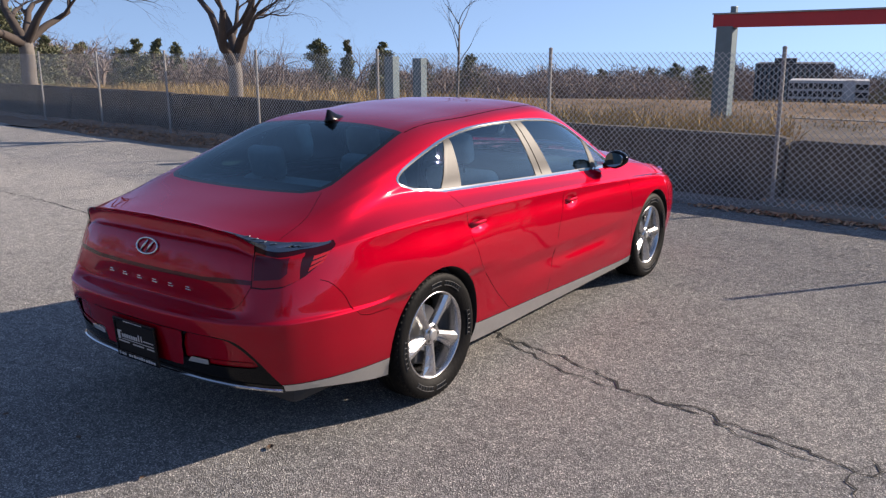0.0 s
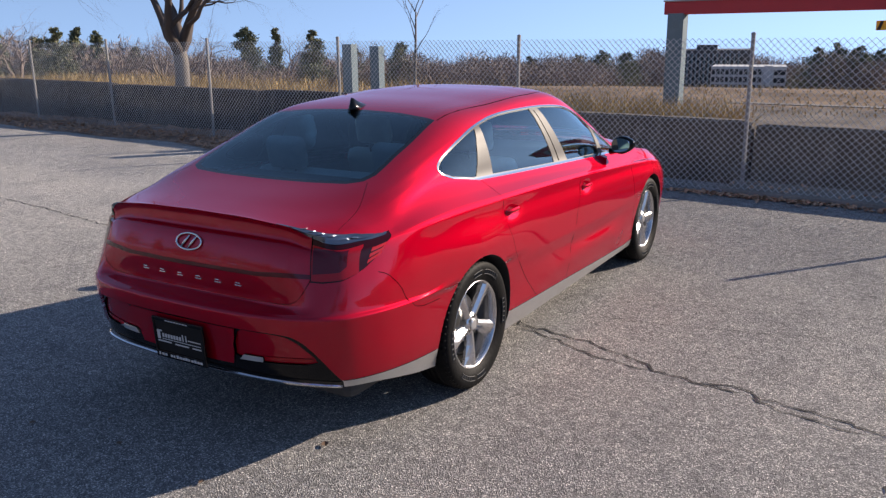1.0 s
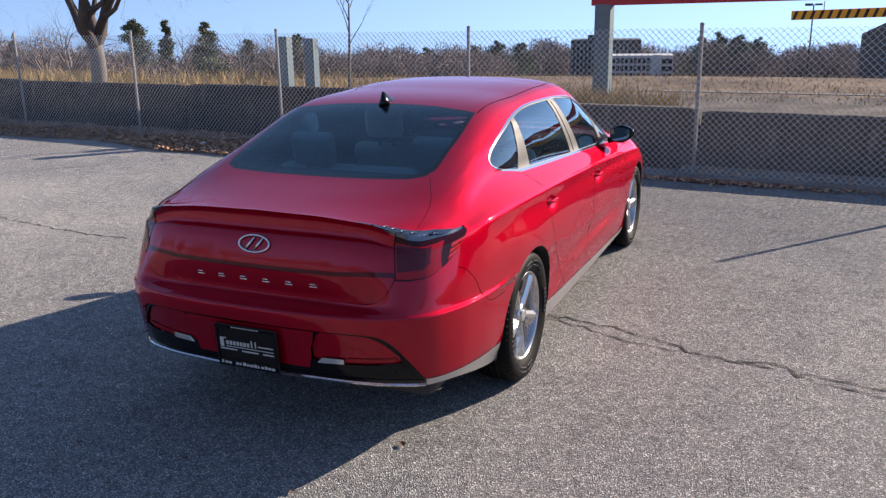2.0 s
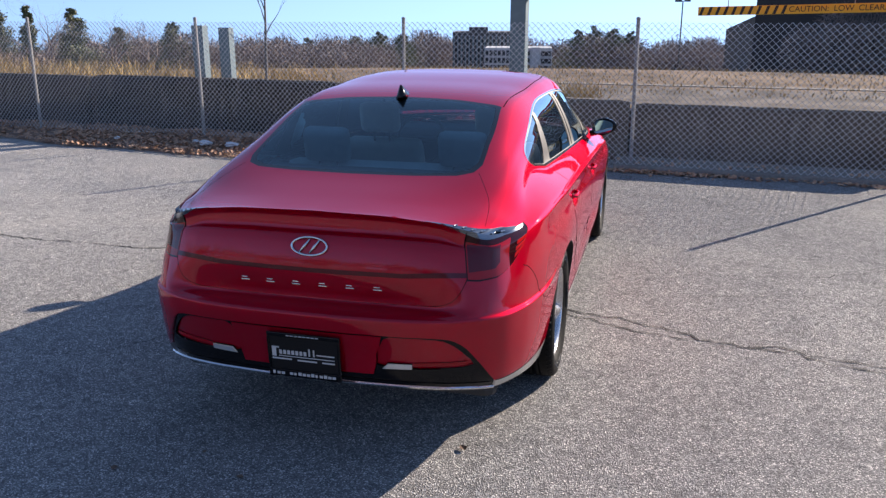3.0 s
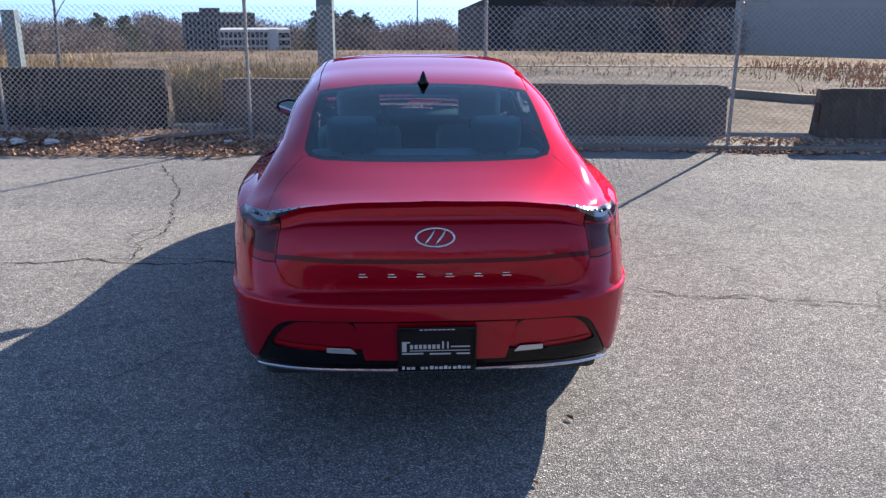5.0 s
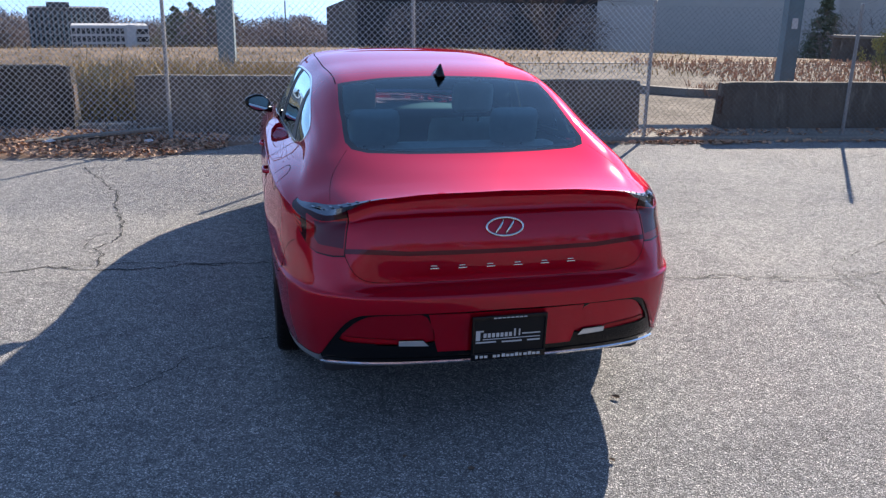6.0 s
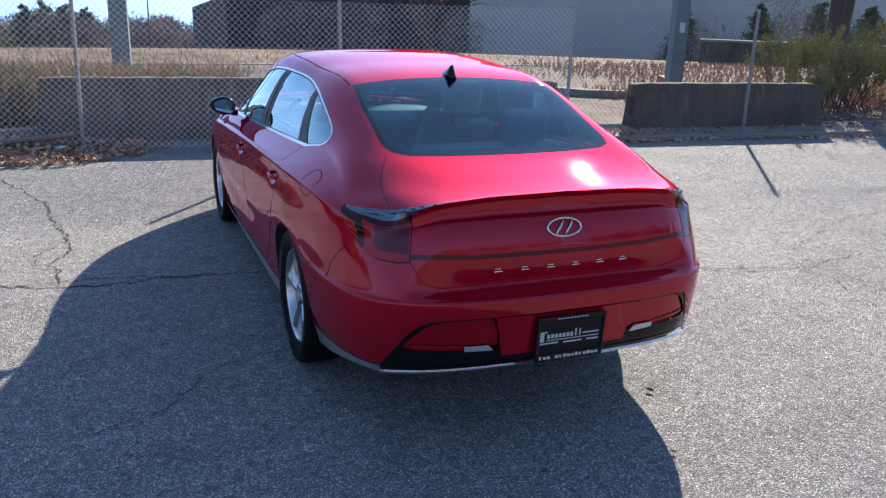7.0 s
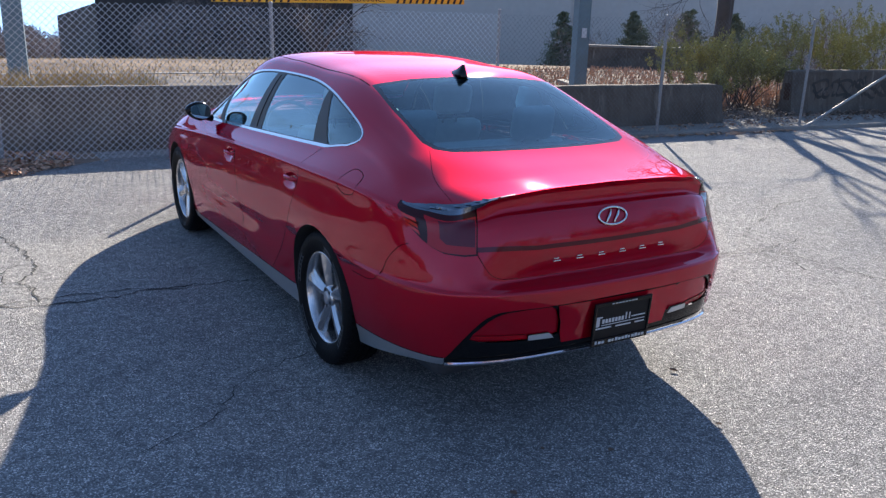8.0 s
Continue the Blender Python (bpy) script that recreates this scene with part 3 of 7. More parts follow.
# ---- cracks in the asphalt ----
def make_crack(pts, width, seed):
    rnd = random.Random(seed)
    line = []
    for (x0, y0), (x1, y1) in zip(pts, pts[1:]):
        n = max(2, int(math.hypot(x1 - x0, y1 - y0) / 0.05))
        for k in range(n):
            t = k / n
            line.append((x0 + (x1 - x0) * t + rnd.gauss(0, 0.014), y0 + (y1 - y0) * t + rnd.gauss(0, 0.014)))
    line.append(pts[-1])
    bm = bmesh.new()
    prev = None
    for i, (x, y) in enumerate(line):
        a, b = line[max(i - 1, 0)], line[min(i + 1, len(line) - 1)]
        d = Vector((b[0] - a[0], b[1] - a[1]))
        nn = Vector((-d.y, d.x)).normalized() if d.length > 0 else Vector((0, 1))
        w = width * rnd.uniform(0.25, 1.3) * (0.35 if i in (0, len(line) - 1) else 1)
        cur = [bm.verts.new((x + nn.x * w, y + nn.y * w, 0.004)), bm.verts.new((x, y, 0.0035)), bm.verts.new((x - nn.x * w, y - nn.y * w, 0.004))]
        if prev:
            bm.faces.new((prev[0], cur[0], cur[1], prev[1]))
            bm.faces.new((prev[1], cur[1], cur[2], prev[2]))
        prev = cur
    bmesh.ops.recalc_face_normals(bm, faces=bm.faces)
    tagged(part("pavement_crack", bm, M["tar"]), "dark ragged crack in the grey asphalt", "crack", "cracks in the asphalt")


CRACKS = [
    ([(0.35, -0.22), (0.75, -0.38), (1.17, -0.47), (1.40, -0.545), (1.62, -0.69), (1.85, -0.73), (2.10, -0.76), (2.30, -0.86), (2.67, -0.95)], 0.008),
    ([(0.63, -0.36), (0.95, -0.52), (1.29, -0.67), (1.62, -0.70)], 0.006),
    ([(1.85, -0.73), (2.05, -0.68), (2.30, -0.80), (2.62, -0.86), (2.83, -0.93), (3.6, -0.80)], 0.007),
    ([(2.83, -0.93), (2.80, -1.05), (2.86, -1.20), (2.78, -1.45)], 0.006),
    ([(2.83, -0.93), (2.92, -0.72), (3.03, -0.62), (3.3, -0.45), (4.4, 0.1), (5.2, 0.2)], 0.005),
    ([(2.85, -0.75), (3.03, -1.08), (3.02, -1.5), (3.15, -2.1)], 0.006),
    ([(-0.55, 0.03), (-0.85, 0.08), (-1.18, 0.13), (-1.54, 0.13), (-1.80, 0.10), (-2.08, 0.12), (-2.35, 0.24), (-2.63, 0.18), (-3.10, 0.18), (-4.0, 0.2), (-5.36, 0.44), (-6.74, 0.6), (-8.2, 0.62)], 0.008),
    ([(-1.2, 0.06), (-1.55, 0.22), (-2.0, 0.24), (-2.35, 0.24)], 0.005),
    ([(-2.06, 0.14), (-2.05, 0.45), (-2.12, 0.62), (-2.00, 0.85), (-2.04, 1.32), (-2.17, 1.87), (-2.23, 2.41), (-2.46, 2.99), (-2.74, 3.70)], 0.007),
    ([(-2.05, 0.45), (-2.22, 0.60), (-2.20, 0.86), (-2.10, 1.05)], 0.005),
    ([(0.78, -0.02), (1.32, 0.03), (1.7, 0.1), (2.42, 0.30)], 0.004),
    ([(1.6, 0.56), (2.42, 0.70), (3.1, 1.1)], 0.003),
    ([(-0.9, -1.2), (-1.3, -1.35), (-1.55, -1.7), (-1.9, -1.85)], 0.003),
    ([(0.3, -3.6), (0.45, -3.45), (0.75, -3.42)], 0.005),
]
for i, (pts, w) in enumerate(CRACKS):
    make_crack(pts, w * 0.95, i)

# ---- the car: its skin as two surfaces, both in metres, nose towards +y ----
def spline(keys, steady=False):
    """A smooth function through (t, values) keys: cubic Hermite, without overshoot when steady."""
    ts = np.array([k[0] for k in keys], float)
    vs = np.array([np.atleast_1d(k[1]) for k in keys], float)
    d = np.zeros_like(vs)
    sl = (vs[1:] - vs[:-1]) / (ts[1:] - ts[:-1])[:, None]
    d[0], d[-1] = sl[0], sl[-1]
    h = ts[1:] - ts[:-1]
    for i in range(1, len(ts) - 1):
        d[i] = (sl[i - 1] * h[i] + sl[i] * h[i - 1]) / (h[i] + h[i - 1])

    if steady:
        for i in range(1, len(ts) - 1):
            a, b = sl[i - 1], sl[i]
            lim = 2.5 * np.minimum(np.abs(a), np.abs(b))
            d[i] = np.where(a * b <= 0, 0.0, np.clip(d[i], -lim, lim))

    def f(t):
        t = min(max(t, ts[0]), ts[-1])
        i = min(max(int(np.searchsorted(ts, t)) - 1, 0), len(ts) - 2)
        u = (t - ts[i]) / h[i]
        u2, u3 = u * u, u * u * u
        return (2 * u3 - 3 * u2 + 1) * vs[i] + (u3 - 2 * u2 + u) * h[i] * d[i] + (3 * u2 - 2 * u3) * vs[i + 1] + (u3 - u2) * h[i] * d[i + 1]

    return f


# plan outline at the widest level, from the middle of the tail to the middle of the nose
OUTLINE = [(0, -2.485), (0.25, -2.478), (0.48, -2.447), (0.66, -2.382), (0.775, -2.285), (0.845, -2.14), (0.885, -1.95), (0.905, -1.70), (0.922, -1.35), (0.93, -0.9), (0.932, -0.2), (0.93, 0.5), (0.925, 1.1), (0.92, 1.55), (0.895, 1.9), (0.82, 2.15), (0.62, 2.33), (0.32, 2.43), (0, 2.45)]
_len = [0.0]
for _p, _q in zip(OUTLINE, OUTLINE[1:]):
    _len.append(_len[-1] + math.hypot(_q[0] - _p[0], _q[1] - _p[1]))
plan = spline([(s, p) for s, p in zip(_len, OUTLINE)])
S_END = _len[-1]


def s_of_y(y):
    """Where the outline's flank stands at y."""
    lo, hi = _len[4], _len[15]
    for _ in range(40):
        mid = (lo + hi) / 2
        lo, hi = (mid, hi) if plan(mid)[1] < y else (lo, mid)
    return lo


def s_of_x(x):
    """Where the outline's tail stands at x."""
    lo, hi = 0.0, _len[6]
    for _ in range(40):
        mid = (lo + hi) / 2
        lo, hi = (mid, hi) if plan(mid)[0] < x else (lo, mid)
    return lo


# upright sections: (height, inset from the outline), written at ten levels and opened to twelve
def opened(v):
    """Adds a level above the bumper ledge and splits the shoulder crease into a tight pair."""
    (z5, i5), (z6, i6), (z8, i8) = v[5], v[6], v[8]
    return v[:6] + [((z5 + z6) / 2, (i5 + i6) / 2 - 0.001), v[6], v[7], (z8 - 0.007, i8 - 0.012), (z8 + 0.006, i8 - 0.0045), v[9]]


TAIL_SECTIONS = [
    (0.0, [(.350, .050), (.380, .040), (.470, .030), (.580, .008), (.640, .000), (.658, .030), (.680, .116), (.800, .098), (.930, .140), (.952, .176), (.998, .182), (1.036, .148)]),
    (s_of_x(0.40), [(.348, .050), (.378, .040), (.468, .028), (.578, .006), (.638, .000), (.656, .028), (.678, .108), (.798, .090), (.926, .130), (.948, .162), (.990, .168), (1.024, .136)]),
    (s_of_x(0.56), [(.342, .050), (.373, .037), (.464, .024), (.573, .004), (.636, .000), (.654, .020), (.680, .078), (.794, .078), (.916, .118), (.938, .144), (.974, .150), (1.006, .122)]),
    (s_of_x(0.66), [(.336, .050), (.369, .034), (.459, .021), (.568, .003), (.634, .000), (.654, .010), (.690, .034), (.788, .066), (.897, .104), (.920, .124), (.949, .126), (.984, .110)]),
]
SIDE_SECTIONS = [
    (s_of_x(0.78), [(.318, .050), (.355, .030), (.450, .015), (.560, .004), (.632, .000), (.654, .014), (.775, .046), (.855, .070), (.905, .094), (.950, .110)]),
    (s_of_y(-2.10), [(.300, .050), (.345, .030), (.440, .012), (.550, .004), (.630, .000), (.650, .014), (.770, .030), (.860, .050), (.910, .070), (.945, .085)]),
    (s_of_y(-1.97), [(.275, .055), (.338, .030), (.430, .012), (.545, .004), (.626, .000), (.648, .011), (.770, .019), (.870, .033), (.928, .056), (.957, .082)]),
    (s_of_y(-1.75), [(.235, .060), (.330, .030), (.420, .015), (.540, .005), (.622, .000), (.650, .006), (.790, .009), (.895, .022), (.948, .036), (1.015, .130)]),
    (s_of_y(-1.50), [(.215, .060), (.325, .032), (.410, .018), (.530, .004), (.620, .000), (.715, .002), (.815, .007), (.900, .019), (.955, .034), (1.058, .170)]),
    (s_of_y(-1.10), [(.195, .060), (.308, .034), (.405, .026), (.525, .010), (.615, .000), (.715, .001), (.815, .008), (.900, .020), (.950, .033), (1.035, .162)]),
    (s_of_y(-0.15), [(.190, .060), (.280, .036), (.425, .012), (.500, .017), (.600, .000), (.700, .001), (.795, .008), (.870, .020), (.916, .033), (.988, .140)]),
    (s_of_y(0.65), [(.190, .060), (.252, .040), (.412, .010), (.490, .015), (.590, .000), (.690, .001), (.780, .008), (.835, .020), (.872, .033), (.952, .122)]),
    (s_of_y(1.15), [(.190, .060), (.245, .040), (.380, .022), (.500, .006), (.590, .000), (.680, .001), (.755, .008), (.800, .020), (.838, .036), (.928, .115)]),
    (s_of_y(1.60), [(.200, .060), (.300, .034), (.380, .015), (.490, .004), (.580, .000), (.660, .002), (.720, .010), (.765, .024), (.800, .042), (.885, .100)]),
    (s_of_y(2.08), [(.200, .060), (.290, .034), (.370, .015), (.460, .004), (.540, .000), (.600, .004), (.660, .015), (.700, .035), (.730, .060), (.775, .110)]),
    (S_END, [(.200, .060), (.280, .034), (.350, .015), (.430, .004), (.500, .000), (.550, .004), (.600, .015), (.640, .035), (.670, .060), (.700, .090)]),
]
section = spline([(s, np.array(v).ravel()) for s, v in TAIL_SECTIONS] + [(s, np.array(opened(v)).ravel()) for s, v in SIDE_SECTIONS])
TOPK = 11
HANDLES = ((0.085, 0.826), (-0.985, 0.862))


def flank(s, k):
    """The lower body: s along the outline, k the level from 0 to 11."""
    v = section(s).reshape(-1, 2)
    zi = spline([(i, v[i]) for i in range(12)], True)(k)
    if 2.0 < s < 5.0 and 6 < k < 10:
        y = plan(s)[1]
        for hy, hz in HANDLES:
            zi[1] += 0.020 * math.exp(-((y - hy) / 0.062) ** 2 - ((zi[0] - hz) / 0.027) ** 2)
    if 1.2 < s < 6.0 and 4 < k < 10:
        y = plan(s)[1]
        for ay, out in ((-1.335, 0.010), (1.505, 0.008)):
            zi[1] -= out * math.exp(-((y - ay) / 0.32) ** 2 - ((zi[0] - 0.735) / 0.11) ** 2)
    p, a, b = plan(s), plan(max(s - 0.01, 0)), plan(min(s + 0.01, S_END))
    t = b - a
    t /= np.hypot(*t)
    if s < 0.011:
        t = np.array((1.0, 0.0))
    if s > S_END - 0.011:
        t = np.array((-1.0, 0.0))
    return np.array((p[0] - t[1] * zi[1], p[1] + t[0] * zi[1], zi[0]))


EDGE_X = [((flank(s, TOPK)), s) for s in np.linspace(0, S_END, 400)]
_ex = np.array([e[0] for e in EDGE_X])
_corner = int(np.argmax(_ex[:, 0] > 0.74))
_nose = int(len(_ex) - 1 - np.argmax(_ex[::-1, 0] > 0.68))

# the top: rows from tail lip to nose, each from the shoulder to the middle: x and z
TOP_ROWS = [
    (-2.295, [.775, .72, .66, .60, .50, .36, .18, 0], [.945, .970, .986, .998, 1.010, 1.024, 1.034, 1.036]),
    (-2.12, [.80, .745, .69, .63, .52, .37, .19, 0], [.950, .987, 1.013, 1.030, 1.043, 1.054, 1.060, 1.061]),
    (-1.88, [.775, .745, .705, .655, .56, .40, .2, 0], [1.015, 1.047, 1.073, 1.092, 1.105, 1.108, 1.108, 1.108]),
    (-1.50, [.745, .730, .700, .660, .575, .40, .2, 0], [1.058, 1.10, 1.145, 1.187, 1.228, 1.243, 1.248, 1.25]),
    (-1.13, [.765, .745, .712, .665, .555, .40, .2, 0], [1.035, 1.115, 1.195, 1.27, 1.345, 1.362, 1.370, 1.372]),
    (-0.60, [.775, .752, .716, .668, .575, .41, .2, 0], [1.012, 1.11, 1.215, 1.305, 1.385, 1.415, 1.425, 1.428]),
    (-0.15, [.79, .766, .726, .668, .580, .41, .2, 0], [.99, 1.10, 1.215, 1.325, 1.405, 1.435, 1.444, 1.446]),
    (0.25, [.795, .77, .726, .665, .585, .41, .2, 0], [.972, 1.09, 1.21, 1.32, 1.390, 1.420, 1.430, 1.433]),
    (0.75, [.80, .785, .755, .705, .64, .45, .22, 0], [.95, 1.02, 1.08, 1.14, 1.195, 1.235, 1.25, 1.255]),
    (1.20, [.80, .795, .78, .745, .66, .46, .23, 0], [.925, .955, .975, .99, 1.005, 1.03, 1.04, 1.045]),
    (1.70, [.81, .785, .75, .70, .60, .43, .22, 0], [.865, .892, .91, .92, .935, .952, .962, .965]),
    (2.15, [.72, .69, .64, .58, .48, .34, .17, 0], [.76, .78, .80, .81, .825, .84, .848, .85]),
    (2.36, [.62, .58, .53, .48, .40, .28, .14, 0], [.70, .70, .70, .70, .70, .70, .70, .70]),
]
top_fn = spline([(r[0], np.array(r[1] + r[2])) for r in TOP_ROWS])
bow_fn = spline([(-2.295, .15), (-2.12, .14), (-1.88, .095), (-1.5, .05), (-1.13, .035), (-0.6, 0.0), (0.2, -.05), (0.75, -.10), (1.2, -.20), (1.7, -.22), (2.36, -.30)])


def roof(ys, j):
    """The upper body: ys the row, j from 0 at the shoulder to 7 at the middle."""
    v = top_fn(ys)
    x, z = spline([(i, (v[i], v[8 + i])) for i in range(8)])(j)
    y = ys + bow_fn(ys)[0] * (abs(x) / 0.8) ** 2.2
    w = max(0.0, 1 - (ys + 2.295) / 0.12)
    if w > 0:
        ez, ey = np.interp(x, _ex[:_corner + 1, 0], _ex[:_corner + 1, 2]), np.interp(x, _ex[:_corner + 1, 0], _ex[:_corner + 1, 1])
        y, z = y + (ey - y) * w * w, z + (ez - z) * w * w
    w = max(0.0, (ys - 2.15) / 0.21)
    if w > 0:
        k = slice(len(_ex) - 1, _nose - 1, -1)
        ez, ey = np.interp(x, _ex[k, 0], _ex[k, 2]), np.interp(x, _ex[k, 0], _ex[k, 1])
        y, z = y + (ey - y) * w, z + (ez - z) * w
    w = max(0.0, 1 - j / 1.5)
    if w > 0:
        k = slice(_corner, _nose + 1)
        y0 = ys + bow_fn(ys)[0] * (v[0] / 0.8) ** 2.2
        ex, ez = np.interp(y0, _ex[k, 1], _ex[k, 0]), np.interp(y0, _ex[k, 1], _ex[k, 2])
        x, z = x + (ex - v[0]) * w, z + (ez - v[8]) * w
    return np.array((max(x, 0.0), y, z))


def invert(fn, us, ws, a, b, target):
    """Parameters (u, w) at which coordinates a and b of fn meet the target."""
    best = min(((fn(u, w)[a] - target[0]) ** 2 + (fn(u, w)[b] - target[1]) ** 2, u, w) for u in us for w in ws)
    u, w = best[1], best[2]
    for _ in range(8):
        p, e = fn(u, w), 1e-3
        r = np.array((target[0] - p[a], target[1] - p[b]))
        pu, pw = fn(u + e, w), fn(u, w + e)
        J = np.array([[(pu[a] - p[a]) / e, (pw[a] - p[a]) / e], [(pu[b] - p[b]) / e, (pw[b] - p[b]) / e]])
        if abs(np.linalg.det(J)) < 1e-9:
            break
        du = np.linalg.solve(J, r)
        u, w = u + float(np.clip(du[0], -.1, .1)), w + float(np.clip(du[1], -.5, .5))
        u, w = min(max(u, us[0]), us[-1]), min(max(w, ws[0]), ws[-1])
    return u, w

def k_of_z(s, z):
    """The level at which the flank stands at height z; runs on past both edges."""
    v = section(s).reshape(-1, 2)[:, 0]
    if z <= v[0]:
        return (z - v[0]) / 0.08
    if z >= v[TOPK]:
        return TOPK + (z - v[TOPK]) / 0.08
    f = spline([(i, v[i]) for i in range(TOPK + 1)], True)
    lo, hi = 0.0, float(TOPK)
    for _ in range(30):
        mid = (lo + hi) / 2
        lo, hi = (mid, hi) if f(mid)[0] < z else (lo, mid)
    return lo


def side(*pts):
    """Side-view points (y, z) on the flank."""
    return [(s_of_y(y), k_of_z(s_of_y(y), z)) for y, z in pts]


def tail(*pts):
    """Rear-view points (x, z) on the flank."""
    return [(s_of_x(x), k_of_z(s_of_x(x), z)) for x, z in pts]


def top_yz(*pts):
    """Side-view points (y, z) on the upper body."""
    return [invert(roof, np.linspace(y - 0.3, y + 0.3, 13), np.linspace(0, 4.5, 16), 1, 2, (y, z)) for y, z in pts]


def top_xy(*pts):
    """Plan points (x, y) on the upper body."""
    return [invert(roof, np.clip(np.linspace(y - 0.4, y + 0.4, 17), -2.29, 2.3), np.linspace(0, 7, 22), 0, 1, (x, y)) for x, y in pts]


def dense(pts, n=4, closed=True):
    """A smooth line through the points, n steps for each stretch."""
    q = list(pts) + ([pts[0]] if closed else [])
    out = []
    m = len(pts)
    for i in range(len(q) - 1):
        if closed:
            a, b, c, d = pts[i - 1], pts[i], pts[(i + 1) % m], pts[(i + 2) % m]
        else:
            a, b, c, d = q[max(i - 1, 0)], q[i], q[i + 1], q[min(i + 2, len(q) - 1)]
        a, b, c, d = (np.array(v, float) for v in (a, b, c, d))
        for k in range(n):
            t = k / n
            out.append(tuple(0.5 * (2 * b + (c - a) * t + (2 * a - 5 * b + 4 * c - d) * t * t + (3 * b - a - 3 * c + d) * t ** 3)))
    if not closed:
        out.append(tuple(q[-1]))
    return out


def inside(p, poly):
    hit = False
    for (x0, y0), (x1, y1) in zip(poly, poly[1:] + poly[:1]):
        if (y0 > p[1]) != (y1 > p[1]) and p[0] < (x1 - x0) * (p[1] - y0) / (y1 - y0) + x0:
            hit = not hit
    return hit


class Sheet:
    """A flat sheet of faces in (u, w) that is cut along lines, marked and then bent into shape."""

    def __init__(self, fn, us, ws):
        self.fn, self.bm, self.marks = fn, bmesh.new(), []
        g = [[self.bm.verts.new((u, w, 0)) for w in ws] for u in us]
        for p, q in zip(g, g[1:]):
            for i in range(len(ws) - 1):
                self.bm.faces.new((p[i], q[i], q[i + 1], p[i + 1]))

    def cut(self, poly, closed=True):
        bm = self.bm
        for (u0, w0), (u1, w1) in zip(poly, poly[1:] + (poly[:1] if closed else [])):
            if math.hypot(u1 - u0, (w1 - w0) * 0.1) < 1e-5:
                continue
            a, b, c, d = min(u0, u1), max(u0, u1), min(w0, w1), max(w0, w1)
            near = []
            for f in bm.faces:
                us_, ws_ = [v.co.x for v in f.verts], [v.co.y for v in f.verts]
                if max(us_) >= a and min(us_) <= b and max(ws_) >= c and min(ws_) <= d:
                    near.append(f)
            if not near:
                continue
            geom = list({v for f in near for v in f.verts}) + list({e for f in near for e in f.edges}) + near
            n = Vector((-(w1 - w0), u1 - u0, 0)).normalized()
            bmesh.ops.bisect_plane(bm, geom=geom, dist=1e-5, plane_co=(u0, w0, 0), plane_no=n)

    def mark(self, name, poly):
        self.cut(poly)
        self.marks.append((name, poly))

    def sort(self, base):
        out = {}
        for f in self.bm.faces:
            c = f.calc_center_median()
            name = base((c.x, c.y)) if callable(base) else base
            for nm, poly in self.marks:
                if inside((c.x, c.y), poly):
                    name = nm
            out.setdefault(name, []).append([(v.co.x, v.co.y) for v in f.verts])
        self.bm.free()
        return out


def normal_at(fn, u, w, u_rng, w_rng):
    e = 2e-3
    a = fn(min(u + e, u_rng[1]), w) - fn(max(u - e, u_rng[0]), w)
    b = fn(u, min(w + e * 5, w_rng[1])) - fn(u, max(w - e * 5, w_rng[0]))
    n = np.cross(a, b)
    ln = np.linalg.norm(n)
    return n / ln if ln > 1e-12 else np.array((0, 0, 1.0))


# ---- flank sheet ----
flank_sheet = Sheet(flank, np.concatenate([np.linspace(0, s_of_y(-1.9), 56)[:-1], np.linspace(s_of_y(-1.9), s_of_y(1.9), 96)[:-1], np.linspace(s_of_y(1.9), S_END, 20)]), np.concatenate([np.linspace(0, 8, 25)[:-1], np.linspace(8, 11, 13)]))


def circle_yz(yc, zc, r, n=36):
    return [(yc + r * math.cos(2 * math.pi * i / n), zc + r * math.sin(2 * math.pi * i / n)) for i in range(n)]


AXLE_R, AXLE_F, HUB_Z = -1.335, 1.505, 0.336
C_SEAM = [(-1.07, 1.10), (-1.075, 1.03), (-1.085, 0.93), (-1.055, 0.80), (-0.97, 0.64), (-0.82, 0.47), (-0.67, 0.335), (-0.625, 0.305)]
B_SEAM = [(0.045, 1.05), (0.035, 0.99), (-0.02, 0.87), (-0.09, 0.70), (-0.15, 0.50), (-0.175, 0.30)]
F_SEAM = [(0.99, 1.0), (0.995, 0.94), (1.03, 0.75), (1.08, 0.52), (1.12, 0.30)]
BUMPER_SEAM = [(-2.10, 0.80), (-2.04, 0.77), (-1.98, 0.70), (-1.93, 0.625), (-1.88, 0.597), (-1.80, 0.590), (-1.55, 0.588)]
seam_c, seam_b, seam_f, seam_q = (dense(side(*p), 3, False) for p in (C_SEAM, B_SEAM, F_SEAM, BUMPER_SEAM))
flank_sheet.mark("door_rear", seam_c + seam_b[::-1])
flank_sheet.mark("door_front", seam_b + seam_f[::-1])
S_TAIL = s_of_x(0.775)
flank_sheet.cut([(-0.1, 1.0), (S_END + 0.1, 1.0)], False)
flank_sheet.mark("skirt", [(S_TAIL, -3), (s_of_y(1.75), -3), (s_of_y(1.75), 1.0), (S_TAIL, 1.0)])
decklid_low = dense(tail((0.0, 0.674), (0.25, 0.674), (0.45, 0.676), (0.56, 0.684), (0.612, 0.706), (0.647, 0.746), (0.672, 0.785)), 3, False)
decklid_edge = decklid_low + tail((0.683, 0.925)) + [(s_of_x(0.690), 11.6)]
flank_sheet.mark("rear_bumper", [(-0.1, 0.99), (-0.1, decklid_low[0][1])] + decklid_low + tail((0.72, 0.775), (0.775, 0.773)) + seam_q + [(s_of_y(-1.55), 0.99)])
flank_sheet.mark("decklid", [(-0.1, 11.6), (-0.1, decklid_low[0][1])] + decklid_edge)
